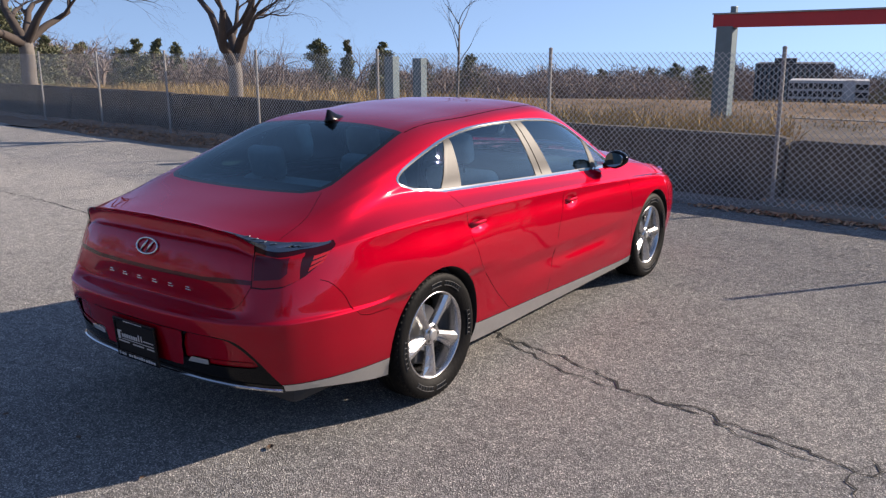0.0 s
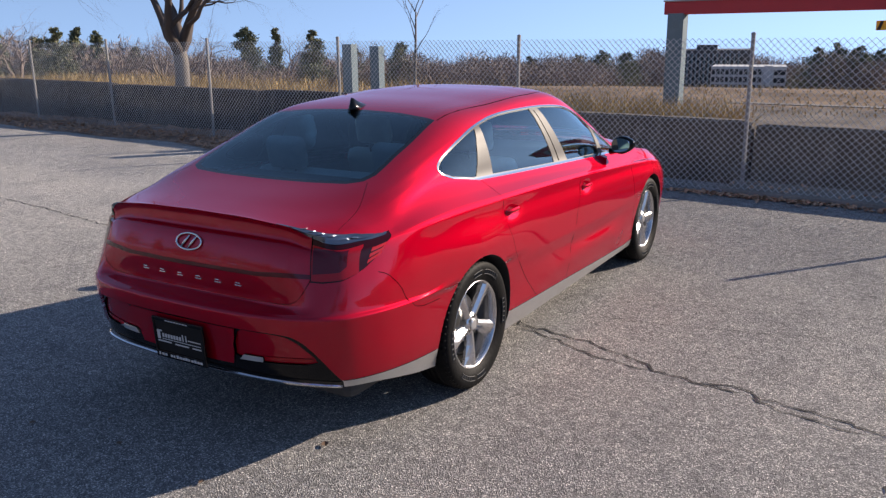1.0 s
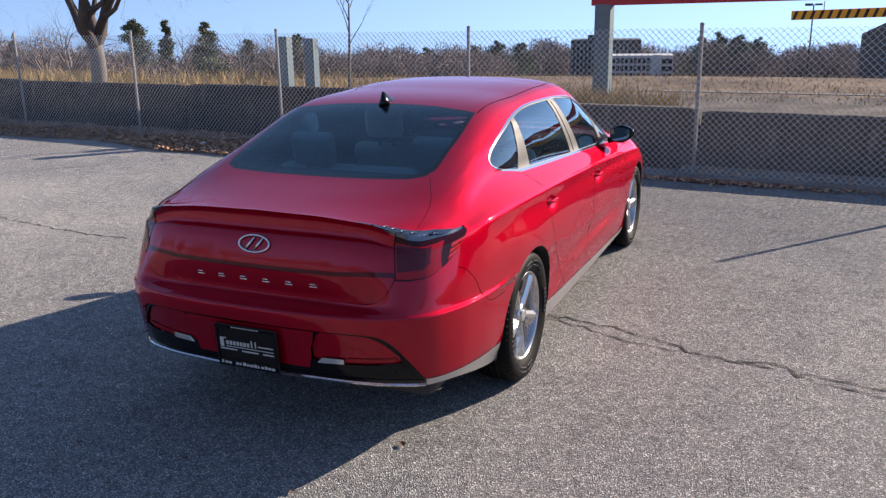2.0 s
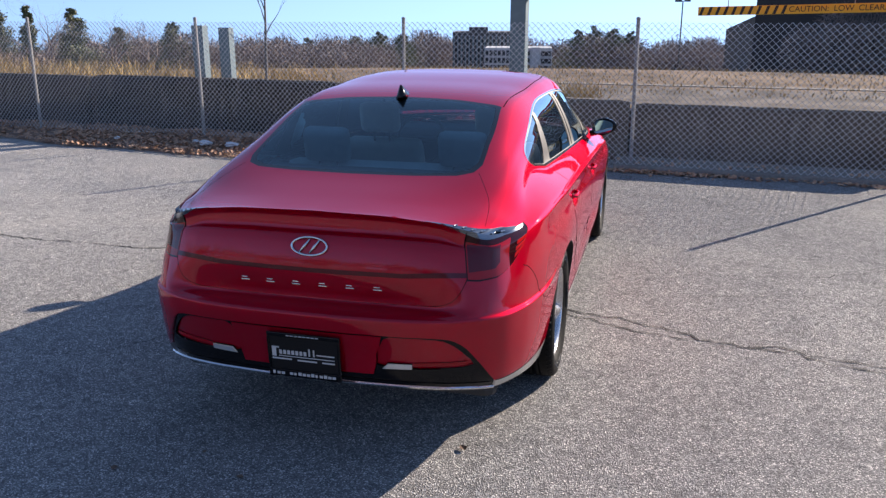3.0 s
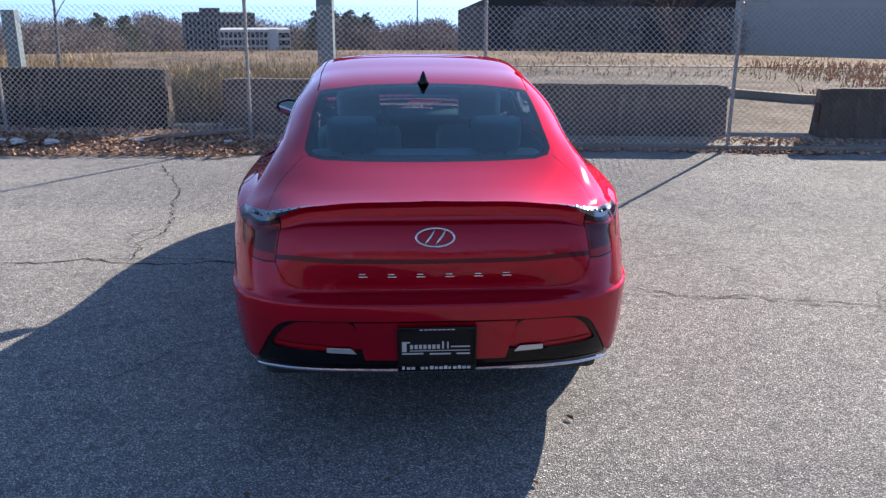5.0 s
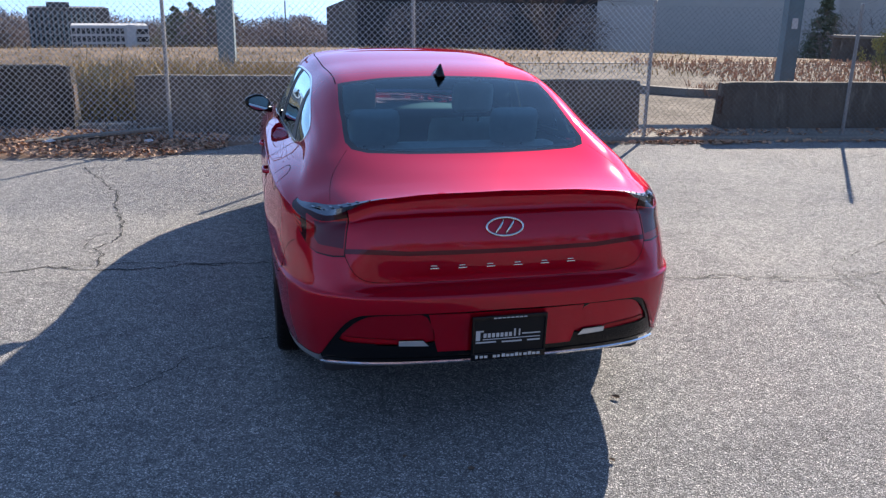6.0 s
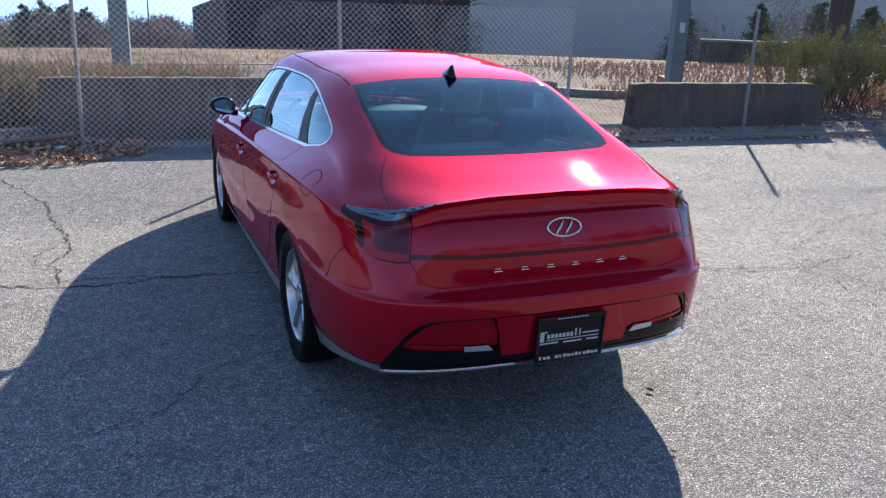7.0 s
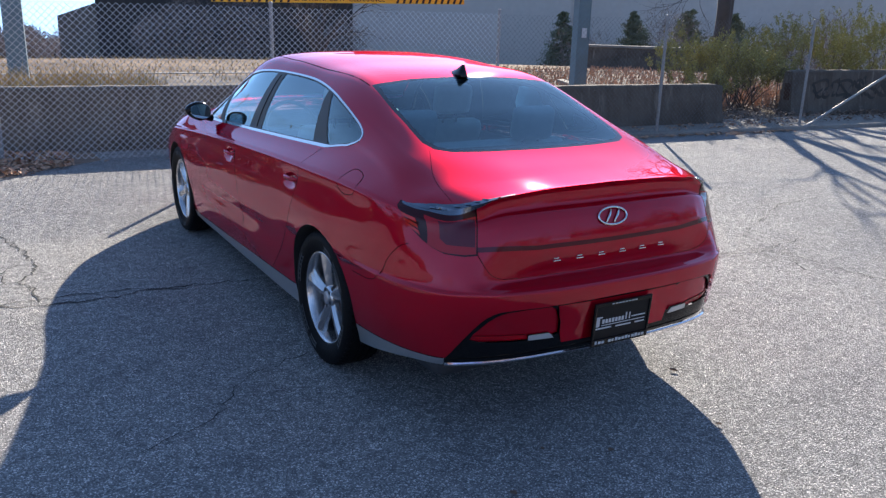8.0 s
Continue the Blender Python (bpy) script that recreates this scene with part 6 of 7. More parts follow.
def make_pine(x, y, h, seed, spread=0.24, low=0.10):
    """A ragged pine: a straight trunk, boughs that shorten upwards with gaps between, needles in soft hanging clumps."""
    rnd, rng = random.Random(seed), np.random.default_rng(seed)
    t = thing("pine_tree", "dark green ragged pine tree standing beyond the field", "tree", Matrix.Translation((x, y, ground_z(x, y) - 0.3)), "distant evergreens")
    bm = bmesh.new()
    tube(bm, [(0, 0, 0), (rnd.gauss(0, h * .01), 0, h * 0.6), (0, 0, h * 0.97)], [h * 0.018, h * 0.011, h * 0.003], 7)
    B, A, C = [], [], []
    for i in range(70):
        f = low + (0.98 - low) * (i + rnd.random()) / 70
        if rnd.random() < 0.12:
            continue
        a = rnd.uniform(0, 6.28)
        r = h * (spread * (1.0 - f) ** 0.75 * rnd.uniform(0.55, 1.2) + 0.012)
        end = np.array((math.cos(a) * r, math.sin(a) * r, h * f + r * rnd.uniform(-0.12, 0.30)))
        root = np.array((0, 0, h * f))
        tube(bm, [tuple(root), tuple(end)], [h * 0.005, h * 0.0015], 3, cap=False)
        m = 150
        g = rng.uniform(0.12, 1.05, (m, 1)) ** 0.8
        c = root + (end - root) * g + rng.normal(0, 1, (m, 3)) * np.array((0.26, 0.26, 0.20)) * (r * 0.75 + h * 0.014)
        d = unit(rng.normal(0, 0.8, (m, 3)) + np.array((math.cos(a), math.sin(a), 0.25))) * h * rng.uniform(0.012, 0.032, (m, 1))
        B.append(c)
        A.append(d)
        C.append(unit(np.cross(d, rng.normal(0, 1, (m, 3)))) * h * 0.011)
    part("trunk", bm, M["bark"], t, "bare straight trunk with boughs")
    cloud("crown", M["pine"], t, np.concatenate(B), np.concatenate(A), np.concatenate(C))["label"] = "ragged dark needle clumps"


def polar(az, dist, x0=1.0, y0=-5.0):
    a = radians(az)
    return x0 + dist * math.sin(a), y0 + dist * math.cos(a)


def pine_at(az, el, d, seed, spread):
    """A pine whose top stands el degrees over the eye's level."""
    x, y = polar(az, d)
    make_pine(x, y, 1.78 + d * math.tan(radians(el)) - ground_z(x, y) + 0.3, seed, spread * 1.5)


# bearing, top's elevation, distance, spread
for i, (az, el, d, sp) in enumerate(((-70.0, 1.8, 50, .32), (-66.0, 1.6, 54, .32), (-63.0, 0.9, 72, .24), (-58.0, 0.6, 80, .22), (-50.0, -0.4, 95, .24), (-36.0, -0.6, 110, .3), (-24.0, -1.3, 140, .36), (-61.4, 2.9, 46, .34), (-63.0, 2.0, 48, .34), (-59.4, 1.0, 50, .30), (-54.4, 0.8, 66, .22), (-55.6, 0.2, 75, .26), (-53.4, 0.9, 90, .16), (-52.3, 0.6, 92, .14), (-43.1, 0.8, 95, .27), (-41.1, 0.8, 100, .10), (-38.6, 0.6, 95, .24), (-32.6, -0.3, 105, .30), (-20.8, -1.2, 140, .36), (-19.2, -0.95, 145, .40), (-17.6, -1.1, 150, .4), (-5.7, -0.8, 120, .34), (-4.6, -0.55, 122, .32), (-3.4, -0.7, 120, .34), (-2.2, -0.9, 124, .36), (35.9, 0.4, 60, .22), (40.6, 0.5, 58, .26), (44.0, 0.9, 52, .24), (47.0, 0.6, 56, .26))):
    pine_at(az, el, d, 100 + i, sp)


def make_woods():
    """Bare woods along the far side of the valley: each tree a haze of fine twigs over a stem."""
    rnd, rng = random.Random(77), np.random.default_rng(77)
    B, A, C = [], [], []

    def tree(x, y, h, w, n, thick):
        z0 = ground_z(x, y) - 0.4
        for s in range(3):
            o = rng.normal(0, w * 0.12, 2)
            B.append(np.array([[x, y, z0]]))
            A.append(np.array([[o[0] * 3, o[1] * 3, h * rng.uniform(0.7, 0.95)]]))
            C.append(np.array([[thick * 1.6, 0, 0]]))
        u = unit(rng.normal(0, 1, (n, 3))) * rng.uniform(0.15, 1.0, (n, 1)) ** 0.6
        c = np.array((x, y, z0 + h * 0.52)) + u * np.array((w, w, h * 0.46))
        d = unit(u * np.array((1, 1, 0.7)) + np.array((0, 0, 0.25)) + rng.normal(0, 0.5, (n, 3))) * rng.uniform(0.05, 0.13, (n, 1)) * h
        B.append(c - d * 0.5)
        A.append(d)
        C.append(unit(np.cross(d, rng.normal(0, 1, (n, 3)))) * thick * rng.uniform(0.4, 1.2, (n, 1)))

    for k in range(820):
        az = rnd.uniform(-78, 14)
        d = rnd.uniform(100, 190) if az > -40 else rnd.uniform(75, 150)
        if -18.5 < az < -5.0:
            d = rnd.uniform(150, 230)
        x, y = polar(az, d)
        top = rnd.uniform(-1.9, -0.8) if az > -45 else rnd.uniform(-1.8, -0.4 + (0.13 * (-45 - az)))
        top += 0.30 * math.sin(az * 1.1) + 0.22 * math.sin(az * 2.7 + 1)
        h = 1.78 + d * math.tan(radians(top)) - ground_z(x, y)
        tree(x, y, h, h * rnd.uniform(0.34, 0.55), 850, d * 0.0006)
    # thin tall crowns that stand out over the rest
    for az, top, d in ((-66, 2.2, 70), (-63, 2.0, 72), (-61.5, 1.6, 75), (-58.5, 1.4, 80), (-57.0, 1.5, 76), (-48.0, 0.9, 85), (-46.2, 0.7, 88), (-49.5, 0.3, 85), (-36.0, 0.0, 110), (-34.6, 0.2, 115), (-26.5, -1.0, 150), (-23.0, -1.1, 150), (-12.0, -1.2, 175), (-9.0, -1.1, 180), (0.5, -1.1, 150), (2.4, -1.0, 140), (-7.4, -1.0, 170)):
        x, y = polar(az, d)
        h = 1.78 + d * math.tan(radians(top)) - ground_z(x, y)
        tree(x, y, h, h * 0.34, 520, d * 0.0004)
    # tangled thicket against the dark wall
    for x, y, h, w in ((11.0, 61.0, 5.0, 1.8), (13.2, 60.0, 6.5, 2.2), (15.4, 59.0, 6.0, 2.2), (17.2, 58.0, 6.5, 2.0), (24.5, 56.0, 5.0, 2.0)):
        tree(x, y, h, w, 2600, 0.022)
    for k in range(60):
        az, d = rnd.uniform(36, 78), rnd.uniform(45, 85)
        x, y = polar(az, d)
        tree(x, y, d * rnd.uniform(0.06, 0.11), d * rnd.uniform(0.02, 0.035), 260, d * 0.0004)
    for k in range(170):
        az, d = rnd.uniform(105, 255), rnd.uniform(34, 60)
        x, y = polar(az, d)
        tree(x, y, rnd.uniform(7.0, 14.0), rnd.uniform(1.8, 3.2), 420, 0.06)
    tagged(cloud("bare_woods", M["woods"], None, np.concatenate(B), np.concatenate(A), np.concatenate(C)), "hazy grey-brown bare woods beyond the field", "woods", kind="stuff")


make_woods()


def far_bare_tree(az, el, d, seed):
    """A tall bare tree over the woods; its top stands el degrees over the eye's level."""
    x, y = polar(az, d)
    h = 1.78 + d * math.tan(radians(el)) - ground_z(x, y) + 0.3
    # trunk and crown take the woods colour with its painted haze
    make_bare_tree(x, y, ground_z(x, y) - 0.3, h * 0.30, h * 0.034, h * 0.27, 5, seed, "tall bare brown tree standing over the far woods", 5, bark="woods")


for i, (az, el, d) in enumerate(((-66.5, 2.6, 58), (-63.2, 2.2, 60), (-59.6, 2.0, 62), (-58.3, 2.5, 60), (-56.6, 1.8, 64), (-48.3, 1.3, 74), (-46.9, 1.5, 72), (-45.6, 1.0, 76), (-40.2, 0.9, 84), (-36.4, 0.4, 90), (-34.2, 0.2, 92), (-30.5, -0.2, 96))):
    far_bare_tree(az, el, d, 400 + i)


def make_brush(name, label, mat, area, n, h0, h1, seed, width=0.012):
    """Upright dry stems with side shoots, scattered over an area."""
    rnd = random.Random(seed)
    bm = bmesh.new()
    for _ in range(n):
        x, y = area(rnd)
        h = rnd.uniform(h0, h1)
        z = ground_z(x, y)
        lean = Vector((rnd.gauss(0, 0.22), rnd.gauss(0, 0.22), 1)).normalized()
        for q in range(7):
            f = rnd.uniform(0.0, 0.75)
            b = Vector((x, y, z)) + lean * h * f
            d = (lean + Vector((rnd.gauss(0, 0.45), rnd.gauss(0, 0.45), 0.2))).normalized() * h * rnd.uniform(0.25, 0.5)
            s = Vector((rnd.gauss(0, 1), rnd.gauss(0, 1), 0)).normalized() * width * rnd.uniform(0.6, 1.6)
            bm.faces.new([bm.verts.new(b - s), bm.verts.new(b + s), bm.verts.new(b + d)])
    return tagged(part(name, bm, mat), label, "brush", kind="stuff")


def strip(x0, x1, a0, a1):
    return lambda r: (lambda x: (x, fence_y(x) + r.uniform(a0, a1)))(r.uniform(x0, x1))


make_brush("dry_brush", "yellow dry brush growing behind the barriers", M["weed"], strip(-26, -6.2, 1.6, 8.0), 7000, 0.4, 0.85, 1, 0.009)
make_brush("dry_brush", "dry olive-yellow bush in the gap between barriers", M["weed"], strip(-3.9, 0.2, 1.6, 4.2), 4200, 0.4, 0.85, 2, 0.009)
make_brush("dry_weeds", "low brown weeds and dead grass on the waste ground", M["leaf"], lambda r: (lambda a, d: (1 + d * math.sin(a), -5 + d * math.cos(a)))(radians(r.uniform(27, 46)), 17 + 14 * r.random()), 900, 0.03, 0.10, 21, 0.010)
make_brush("dry_weeds", "low tufts of dead grass beyond the barriers", M["weed"], lambda r: (lambda a, d: (1 + d * math.sin(a), -5 + d * math.cos(a)))(radians(r.uniform(-22, 27)), 20 + 26 * r.random() ** 1.5), 2600, 0.05, 0.16, 25, 0.012)
make_brush("scrub", "dark bare scrub at the edge of the woods", M["twig"], lambda r: (lambda a, d: (1 + d * math.sin(a), -5 + d * math.cos(a)))(radians(r.uniform(-75, 3)), r.uniform(62, 110)), 2600, 0.5, 1.6, 22, 0.05)
make_brush("dry_weeds", "brown dead perennials behind the barriers", M["leaf"], strip(7.6, 15.5, 2.6, 6.0), 1500, 0.10, 0.34, 24, 0.012)
make_brush("dry_weeds", "brown mulch and dead growth beyond the gate", M["leaf"], lambda r: (r.uniform(9.8, 19), r.uniform(9.5, 18)), 2600, 0.06, 0.22, 26, 0.014)
make_brush("dead_stems", "thin dead stems along the foot of the fence", M["twig"], strip(-15, -2.2, 0.05, 0.4), 70, 0.3, 0.8, 3, 0.006)


def make_shrub(x, y, r, h, seed, label):
    rnd = random.Random(seed)
    t = thing("shrub", label, "shrub", Matrix.Translation((x, y, 0)), "shrubs behind the barriers")
    bm = bmesh.new()
    tips = []
    for i in range(18):
        a = rnd.uniform(0, 6.28)
        grow(bm, rnd, (rnd.gauss(0, r * .3), rnd.gauss(0, r * .3), -0.02), (math.cos(a) * 0.55, math.sin(a) * 0.55, 1), h * rnd.uniform(0.4, 0.55), 0.016, 3, 5, tips, 0.5, 0.12, 0.02, 3)
    part("stem", bm, M["twig"], t, "bare brown stems")["kind"] = "stuff"
    bm = bmesh.new()
    for p, d in tips:
        up = (d + Vector((0, 0, 0.9))).normalized()
        for _ in range(26):
            f = rnd.random()
            c = p + up * (f * 0.20 - 0.10) + Vector((rnd.gauss(0, .022), rnd.gauss(0, .022), rnd.gauss(0, .02)))
            u = (up * 0.8 + Vector((rnd.gauss(0, .6), rnd.gauss(0, .6), rnd.gauss(0, .4)))).normalized() * rnd.uniform(0.018, 0.034)
            v = u.cross(Vector((rnd.gauss(0, 1), rnd.gauss(0, 1), rnd.gauss(0, 1)))).normalized() * 0.010
            bm.faces.new([bm.verts.new(c - u), bm.verts.new(c + v), bm.verts.new(c + u), bm.verts.new(c - v)])
    part("leaves", bm, M["shrub"], t, "small olive-yellow leaves")["kind"] = "stuff"


make_shrub(10.3, 6.5, 1.0, 1.25, 1, "leggy olive-green shrub behind the barriers")
make_shrub(11.6, 6.6, 0.9, 1.2, 2, "thinning olive shrub with bare stems")
make_shrub(13.6, 6.6, 1.1, 1.55, 3, "yellow-green shrub above the graffitied barrier")
make_shrub(15.0, 6.3, 1.1, 1.75, 6, "yellow-green shrub above the graffitied barrier")


def make_leaves(name, label, area, n, seed, pile=0.0, mat="leaf"):
    """Fallen leaves, curled, lying on the ground."""
    rnd = random.Random(seed)
    bm = bmesh.new()
    for _ in range(n):
        x, y, z = area(rnd)
        s = rnd.uniform(0.018, 0.045)
        a = rnd.uniform(0, 6.28)
        u, v = Vector((math.cos(a), math.sin(a), rnd.gauss(0, .35))) * s, Vector((-math.sin(a), math.cos(a), rnd.gauss(0, .35))) * s * 0.6
        c = Vector((x, y, z + 0.012 + rnd.random() * pile))
        bm.faces.new([bm.verts.new(c - u), bm.verts.new(c + v + Vector((0, 0, s * .3))), bm.verts.new(c + u)])
        bm.faces.new([bm.verts.new(c - u), bm.verts.new(c + u), bm.verts.new(c - v + Vector((0, 0, s * .3)))])
    return tagged(part(name, bm, M[mat]), label, "leaves", kind="stuff")


def bank(x, v):
    """Height of the leaf bank at the foot of the fence; v runs from the lot to the barrier."""
    e = max(0.0, min(1.0, (-1.4 - x) / 1.5))
    e = e * e * (3 - 2 * e)
    return (0.02 + 0.10 * math.sin(math.pi * min(1, max(0, v)) * 0.6)) * e * (0.7 + 0.5 * noise.noise((x * 0.9, v * 2, 0)))


def front_edge(x):
    return fence_y(x) - 0.10 - (0.92 - 0.30 * max(0.0, min(1.0, (-5.0 - x) / 3))) * max(0.0, min(1.0, (-1.0 - x) / 1.2)) - 0.22 * noise.noise((x * 0.5, 7, 0))


def make_bank():
    bm = bmesh.new()
    rows = []
    for i in range(90):
        x = -22 + (22 - 1.0) * i / 89
        y0, y1 = front_edge(x), fence_y(x) + 0.55
        rows.append([(x, y0 + (y1 - y0) * j / 10, (bank(x, j / 10) if j else 0.0) + (0.003 if j else -0.01)) for j in range(11)])
    loft(bm, rows, closed=False)
    bmesh.ops.recalc_face_normals(bm, faces=bm.faces)
    for f in bm.faces:
        if f.normal.z < 0:
            f.normal_flip()
    tagged(part("leaf_mould", bm, M["litter"], smooth=True), "dark bank of leaf mould along the fence", "soil", kind="structure")


make_bank()


def bank_area(x0, x1):
    def f(r):
        x, v = r.uniform(x0, x1), r.random()
        y0, y1 = front_edge(x) - 0.05, fence_y(x) + 0.5
        return x, y0 + (y1 - y0) * v, bank(x, v)
    return f


make_leaves("dead_leaves", "brown dead leaves heaped along the fence", bank_area(-7.5, -1.3), 5200, 8, 0.03)
make_leaves("dead_leaves", "brown dead leaves heaped along the fence", bank_area(-16, -7.5), 2600, 9, 0.03)
make_leaves("dead_leaves", "reddish dead leaves strewn along the kerb", lambda r: (lambda x: (x, fence_y(x) - 0.13 - abs(r.gauss(0, 0.09)), 0.0))(r.choice((r.gauss(1.2, 0.55), r.gauss(4.6, 0.5), r.uniform(0.4, 9.5)))), 1500, 10)
make_leaves("dead_leaves", "dead leaves and grit on the kerb top", lambda r: (lambda x: (x, fence_y(x) + r.uniform(-0.05, 0.5), 0.06))(r.choice((r.gauss(4.8, 0.5), r.uniform(0.8, 10)))), 500, 12)


make_leaves("dead_leaves", "brown dead leaves and mulch round the shrubs", lambda r: (lambda x: (x, fence_y(x) + r.uniform(0.1, 3.4), 0.065 if r.random() < 0.4 else 0.0))(r.uniform(8.7, 13.5)), 3600, 14, 0.02, "litter")


def make_stray_leaf(x, y, s, seed):
    """One curled dead leaf lying on the asphalt."""
    rnd = random.Random(seed)
    bm = bmesh.new()
    rows = []
    for i in range(7):
        f = i / 6
        w = s * 0.42 * math.sin(math.pi * (0.06 + 0.9 * f)) * rnd.uniform(0.8, 1.1)
        z = 0.006 + s * 0.35 * (f - 0.45) ** 2
        rows.append([(s * (f - 0.5), -w, z + w * 0.45), (s * (f - 0.5), 0, z), (s * (f - 0.5), w, z + w * 0.35)])
    loft(bm, rows, closed=False)
    bmesh.ops.solidify(bm, geom=bm.faces[:], thickness=0.0012)
    ob = tagged(part("dead_leaf", bm, M["litter"]), "curled dark dead leaf lying on the asphalt", "leaf", "stray leaves on the lot")
    ob.location, ob.rotation_euler = (x, y, 0.002), (0, 0, rnd.uniform(0, 6.28))


for i, (x, y, s) in enumerate(((-0.73, -2.76, 0.035), (0.61, -2.24, 0.042), (-0.20, -2.69, 0.03), (-0.44, -2.55, 0.022), (0.37, -2.74, 0.03))):
    make_stray_leaf(x, y, s, 60 + i)


def make_wrapper(x, y, s, seed):
    """A crumpled piece of litter."""
    rnd = random.Random(seed)
    bm = bmesh.new()
    bmesh.ops.create_icosphere(bm, subdivisions=2, radius=1)
    for v in bm.verts:
        k = 0.6 + 0.6 * rnd.random()
        v.co = Vector((v.co.x * s * k, v.co.y * s * 0.7 * k, max(v.co.z, -0.3) * s * 0.4 * k + s * 0.15))
    ob = tagged(part("paper_scrap", bm, M["white"]), "crumpled white paper scrap among the leaves", "litter", "paper scraps")
    ob.location = (x, y, 0.05 + bank(x, 0.3))
    ob.rotation_euler = (0, 0, rnd.uniform(0, 6))


for i, (x, y, s) in enumerate(((-4.75, 4.75, 0.13), (-4.35, 4.72, 0.10), (-5.0, 4.9, 0.07), (-3.3, 4.75, 0.07), (-2.2, 4.75, 0.06), (-6.2, 4.8, 0.06))):
    make_wrapper(x, y, s, i)


def make_plank():
    bm = bmesh.new()
    box(bm, -0.85, 0.85, -0.05, 0.05, 0, 0.035, 0.006)
    ob = tagged(part("timber_plank", bm, M["kerb"]), "grey weathered plank lying by the fence", "plank")
    ob.location, ob.rotation_euler = (-2.9, 5.0, 0.11), (0.05, -0.07, 0.12)
    bm = bmesh.new()
    box(bm, -0.42, 0.42, -0.12, 0.12, 0, 0.10, 0.01)
    ob = tagged(part("concrete_block", bm, M["kerb"]), "pale broken concrete block in the gap between barriers", "block")
    ob.location, ob.rotation_euler = (-2.85, 6.1, 0.02), (0, 0, 0.1)


make_plank()

# ---- buildings beyond ----
def turned(x, y, ang):
    return Matrix.Translation((x, y, 0)) @ Matrix.Rotation(radians(ang), 4, "Z")


def make_mall():
    b = thing("mall_building", "large windowless building, pale grey wing beside a dark brick wing", "building")
    # dark wing: front wall from its near corner, with a sloping end wall
    def wall(name, p, q, z0, za, zb, mat, thick=0.6, label=""):
        bm = bmesh.new()
        d = Vector((q[0] - p[0], q[1] - p[1], 0)).normalized()
        nn = Vector((-d.y, d.x, 0)) * thick
        P, Q = Vector((*p, 0)), Vector((*q, 0))
        lo, hi = [P, Q, Q + nn, P + nn], [za, zb, zb, za]
        vs = [bm.verts.new((v.x, v.y, z0)) for v in lo] + [bm.verts.new((v.x, v.y, h)) for v, h in zip(lo, hi)]
        for f in ((0, 1, 5, 4), (1, 2, 6, 5), (2, 3, 7, 6), (3, 0, 4, 7), (4, 5, 6, 7), (3, 2, 1, 0)):
            bm.faces.new([vs[k] for k in f])
        bmesh.ops.recalc_face_normals(bm, faces=bm.faces)
        return part(name, bm, mat, b, label)

    # paler concrete puts the side light on this end into its colour
    wall("wall", (7.2, 88), (8.3, 70), -6, 0.6, 1.9, M["concrete"], label="sloping end wall coloured paler as side-lit")
    wall("wall", (8.3, 70), (27.1, 60.4), -6, 6.5, 6.5, M["brick"], label="dark brown brick wall")
    pale = wall("wall", (27.1, 60.4), (44.0, 52.5), -6, 9.0, 9.0, M["mall"], label="pale grey rendered wall")
    wall("wall", (44.0, 52.5), (60.0, 75.0), -6, 9.0, 9.0, M["mall"])
    wall("wall", (44.6, 54.5), (95.0, 38.0), -6, 7.5, 7.5, M["mall"])
    d = Vector((20.0, -9.5, 0)).normalized()
    for t, w, h in ((4.6, 1.7, 0.95), (13.4, 1.7, 1.0)):
        bm = bmesh.new()
        c = Vector((24.0, 62.0, 0)) + d * t
        z = ground_z(c.x, c.y)
        box(bm, -w / 2, w / 2, -0.4, 0.05, z - 0.3, z + h, 0.02, Matrix.Translation((c.x, c.y, 0)) @ Matrix.Rotation(math.atan2(d.y, d.x), 4, "Z"))
        part("service_door", bm, M["brick"], b, "dark service door")
    for t in (1.2, 3.2, 17.0):
        bm = bmesh.new()
        c = Vector((24.0, 62.0, 0)) + d * t
        z = ground_z(c.x, c.y)
        box(bm, -0.3, 0.3, -0.25, 0.05, z, z + 0.5, 0.02, Matrix.Translation((c.x, c.y, 0)) @ Matrix.Rotation(math.atan2(d.y, d.x), 4, "Z"))
        part("wall_box", bm, M["office"], b, "small dark wall box")


make_mall()


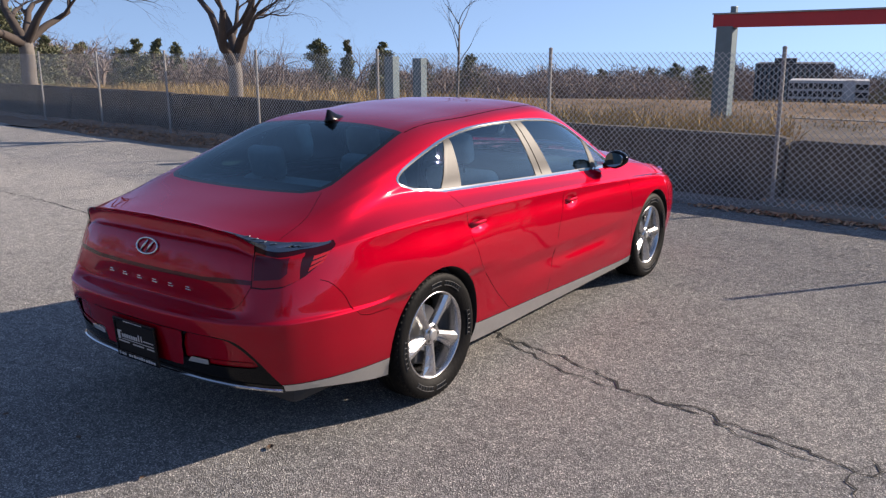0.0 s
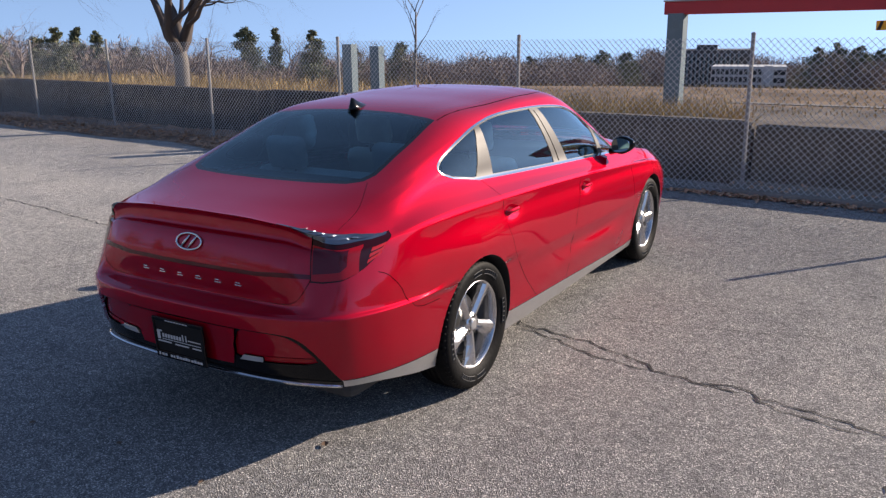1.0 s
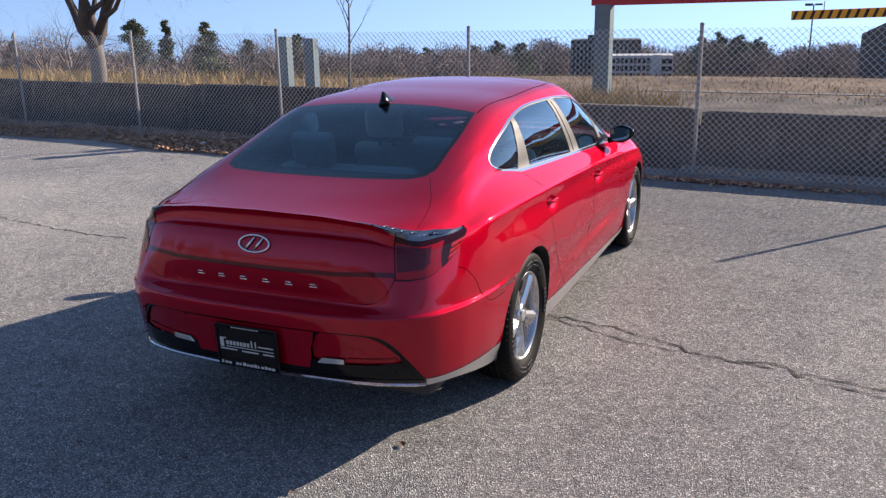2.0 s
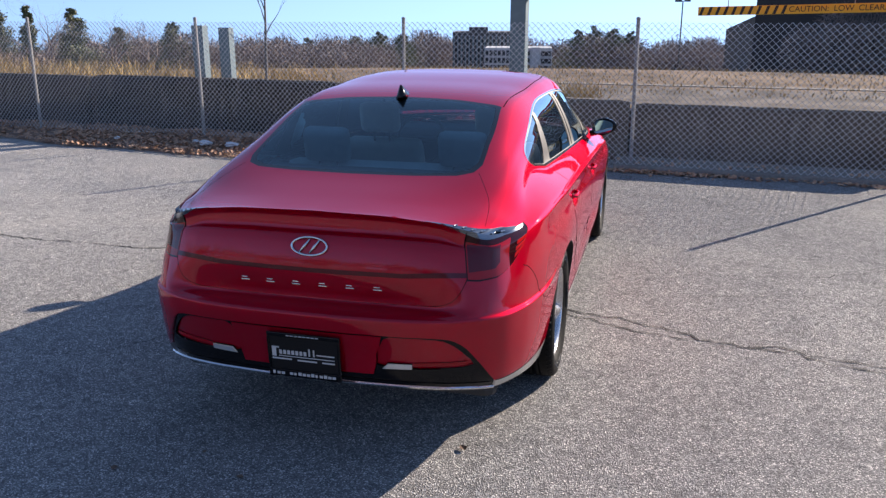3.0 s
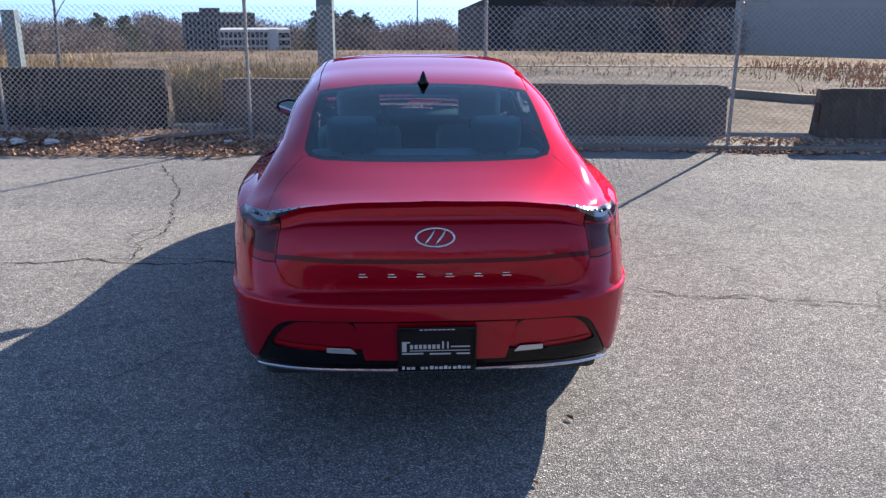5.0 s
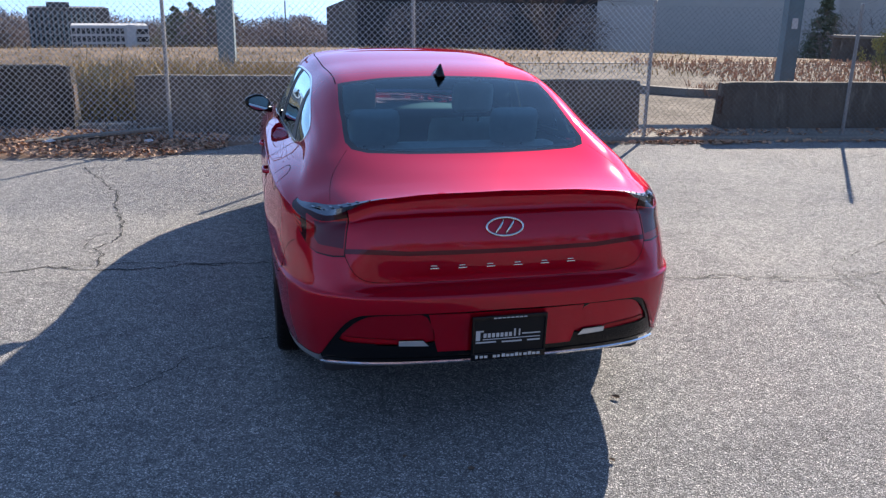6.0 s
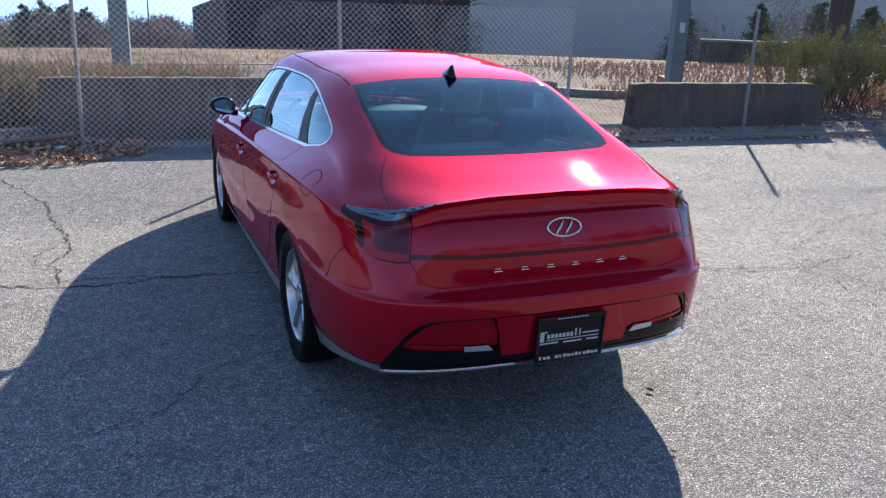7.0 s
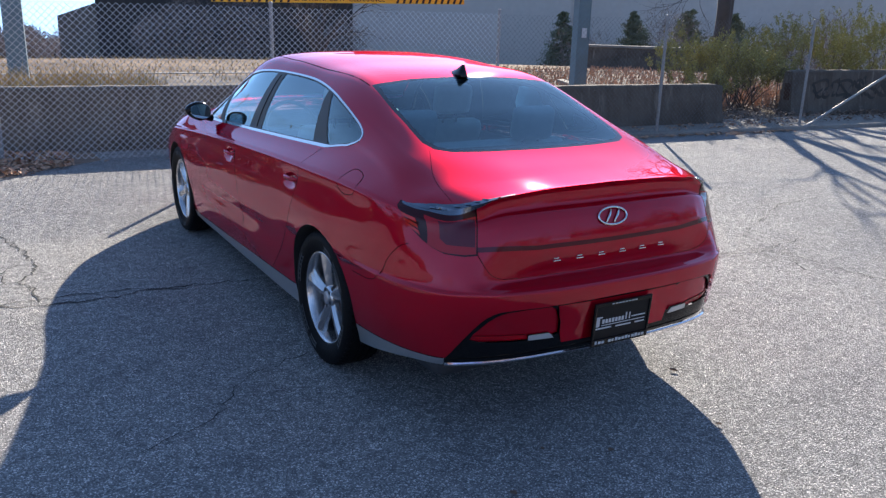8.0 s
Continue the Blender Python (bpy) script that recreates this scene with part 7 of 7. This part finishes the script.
def make_office():
    """A dark slab with upright fins and a pale lower wing with a grid of windows."""
    x, y = polar(-14.2, 131)
    b = thing("office_building", "dark office block with upright fins beside the woods", "building", turned(x, y, 12))
    z0, z1 = -8.2, -0.4
    bm = bmesh.new()
    box(bm, 0, 10.6, 0, 14, z0 - 1, z1, 0.05)
    part("wall", bm, M["office"], b)
    bm = bmesh.new()
    box(bm, 2.5, 5.5, 2, 8, z1, z1 + 0.7, 0.05)
    part("roof_plant", bm, M["office"], b)
    for i in range(15):
        bm = bmesh.new()
        box(bm, 0.1 + i * 0.6, 0.32 + i * 0.6, -0.35, 0.02, z0, z1 - 0.5, 0.02)
        part("fin", bm, M["steel_blue"], b)
    for i in range(5):
        bm = bmesh.new()
        box(bm, 0.05, 9.0, -0.12, 0.03, z0 + 0.8 + i * 1.3, z0 + 1.5 + i * 1.3, 0.0)
        part("window_band", bm, M["window"], b)
    x, y = polar(-12.0, 117)
    w = thing("office_wing", "pale office wing with rows of small windows", "building", turned(x, y, 9.5))
    z0, z1 = -5.6, -2.3
    bm = bmesh.new()
    box(bm, 0, 9.4, 0.3, 8, z0, z1, 0.04)
    part("wall", bm, M["pale_wall"], w)
    for r in range(3):
        for c in range(11):
            bm = bmesh.new()
            box(bm, 0.12 + c * 0.58, 0.54 + c * 0.58, 0.2, 0.36, z0 + 0.25 + r * 1.0, z0 + 0.95 + r * 1.0, 0.0)
            part("window", bm, M["window"], w)
    for r in range(3):
        bm = bmesh.new()
        box(bm, 7.9, 9.3, 0.2, 0.36, z0 + 0.2 + r * 1.0, z0 + 0.85 + r * 1.0, 0.0)
        part("window", bm, M["window"], w)
    bm = bmesh.new()
    box(bm, 6.65, 7.75, -0.6, 0.3, z0 - 0.6, z1 + 0.1, 0.03)
    part("stair_tower", bm, M["pale_wall"], w)
    for i in range(6):
        bm = bmesh.new()
        box(bm, 0.2 + i * 1.75, 0.45 + i * 1.75, 0.3, 0.6, z0 - 2, z0 + 0.02, 0.02)
        part("column", bm, M["pale_wall"], w)


make_office()


def make_far_block(az, d, w, h, lift):
    x, y = polar(az, d)
    b = thing("far_building", "small pale building above the distant woods", "building", turned(x, y, -az), "far buildings")
    z = ground_z(x, y)
    bm = bmesh.new()
    box(bm, -w / 2, w / 2, 0, 8, z, z + h + lift, 0.05)
    part("wall", bm, M["pale_wall"], b)
    bm = bmesh.new()
    box(bm, -w * 0.2, w * 0.1, 1, 5, z + h + lift, z + h + lift + 1.2, 0.05)
    part("roof_plant", bm, M["pale_wall"], b)


for az, d, w, h, lift in ((-28.3, 330, 14, 8.5, 0), (-25.6, 340, 9, 8.0, 0), (-46.2, 300, 6, 11, 0), (-36.8, 320, 8, 10, 0)):
    make_far_block(az, d, w, h, lift)


def make_lamp_post(x, y, h):
    p = thing("lamp_post", "slim double-headed car park lamp post", "lamp post", Matrix.Translation((x, y, ground_z(x, y))), "car park lamp posts")
    bm = bmesh.new()
    tube(bm, [(0, 0, 0), (0, 0, h)], [0.09, 0.06], 8)
    part("pole", bm, M["office"], p)
    for s in (-1, 1):
        bm = bmesh.new()
        box(bm, s * 0.1, s * 0.75, -0.15, 0.15, h - 0.1, h + 0.08, 0.02)
        part("lamp_head", bm, M["office"], p)


make_lamp_post(2.54, 82.9, 8.0)


def make_planter():
    p = thing("planter_wall", "low brown planter wall beyond the gate", "wall", turned(19.4, 20.9, -42))
    bm = bmesh.new()
    box(bm, 0, 7.5, 0, 0.4, -0.4, 0.62, 0.02)
    part("wall", bm, M["concrete"], p)
    bm = bmesh.new()
    box(bm, -0.05, 7.55, -0.06, 0.46, 0.62, 0.72, 0.02)
    part("coping", bm, M["kerb"], p, "pale coping stone")


make_planter()


def make_far_kerb(pts, w, h, label):
    bm = bmesh.new()
    rings = []
    for i, (x, y) in enumerate(pts):
        a, b = pts[max(i - 1, 0)], pts[min(i + 1, len(pts) - 1)]
        d = Vector((b[0] - a[0], b[1] - a[1], 0)).normalized()
        nn = Vector((-d.y, d.x, 0)) * w / 2
        z = ground_z(x, y)
        c = Vector((x, y, z))
        rings.append([c - nn - Vector((0, 0, .1)), c - nn + Vector((0, 0, h)), c + nn + Vector((0, 0, h)), c + nn - Vector((0, 0, .1))])
    loft(bm, rings)
    bmesh.ops.recalc_face_normals(bm, faces=bm.faces)
    tagged(part("kerb", bm, M["kerb"]), label, "kerb", kind="structure")


make_far_kerb([(x, 18.0 - 0.05 * x) for x in range(-2, 31, 2)], 0.4, 0.02, "pale kerb along the far edge of the lane")
make_far_kerb([(6.2, 11.5), (6.6, 10.3), (7.4, 9.4), (8.4, 9.0), (9.4, 9.3), (10.5, 10.4), (11.5, 12.5)], 0.2, 0.14, "curved pale kerb of a traffic island")
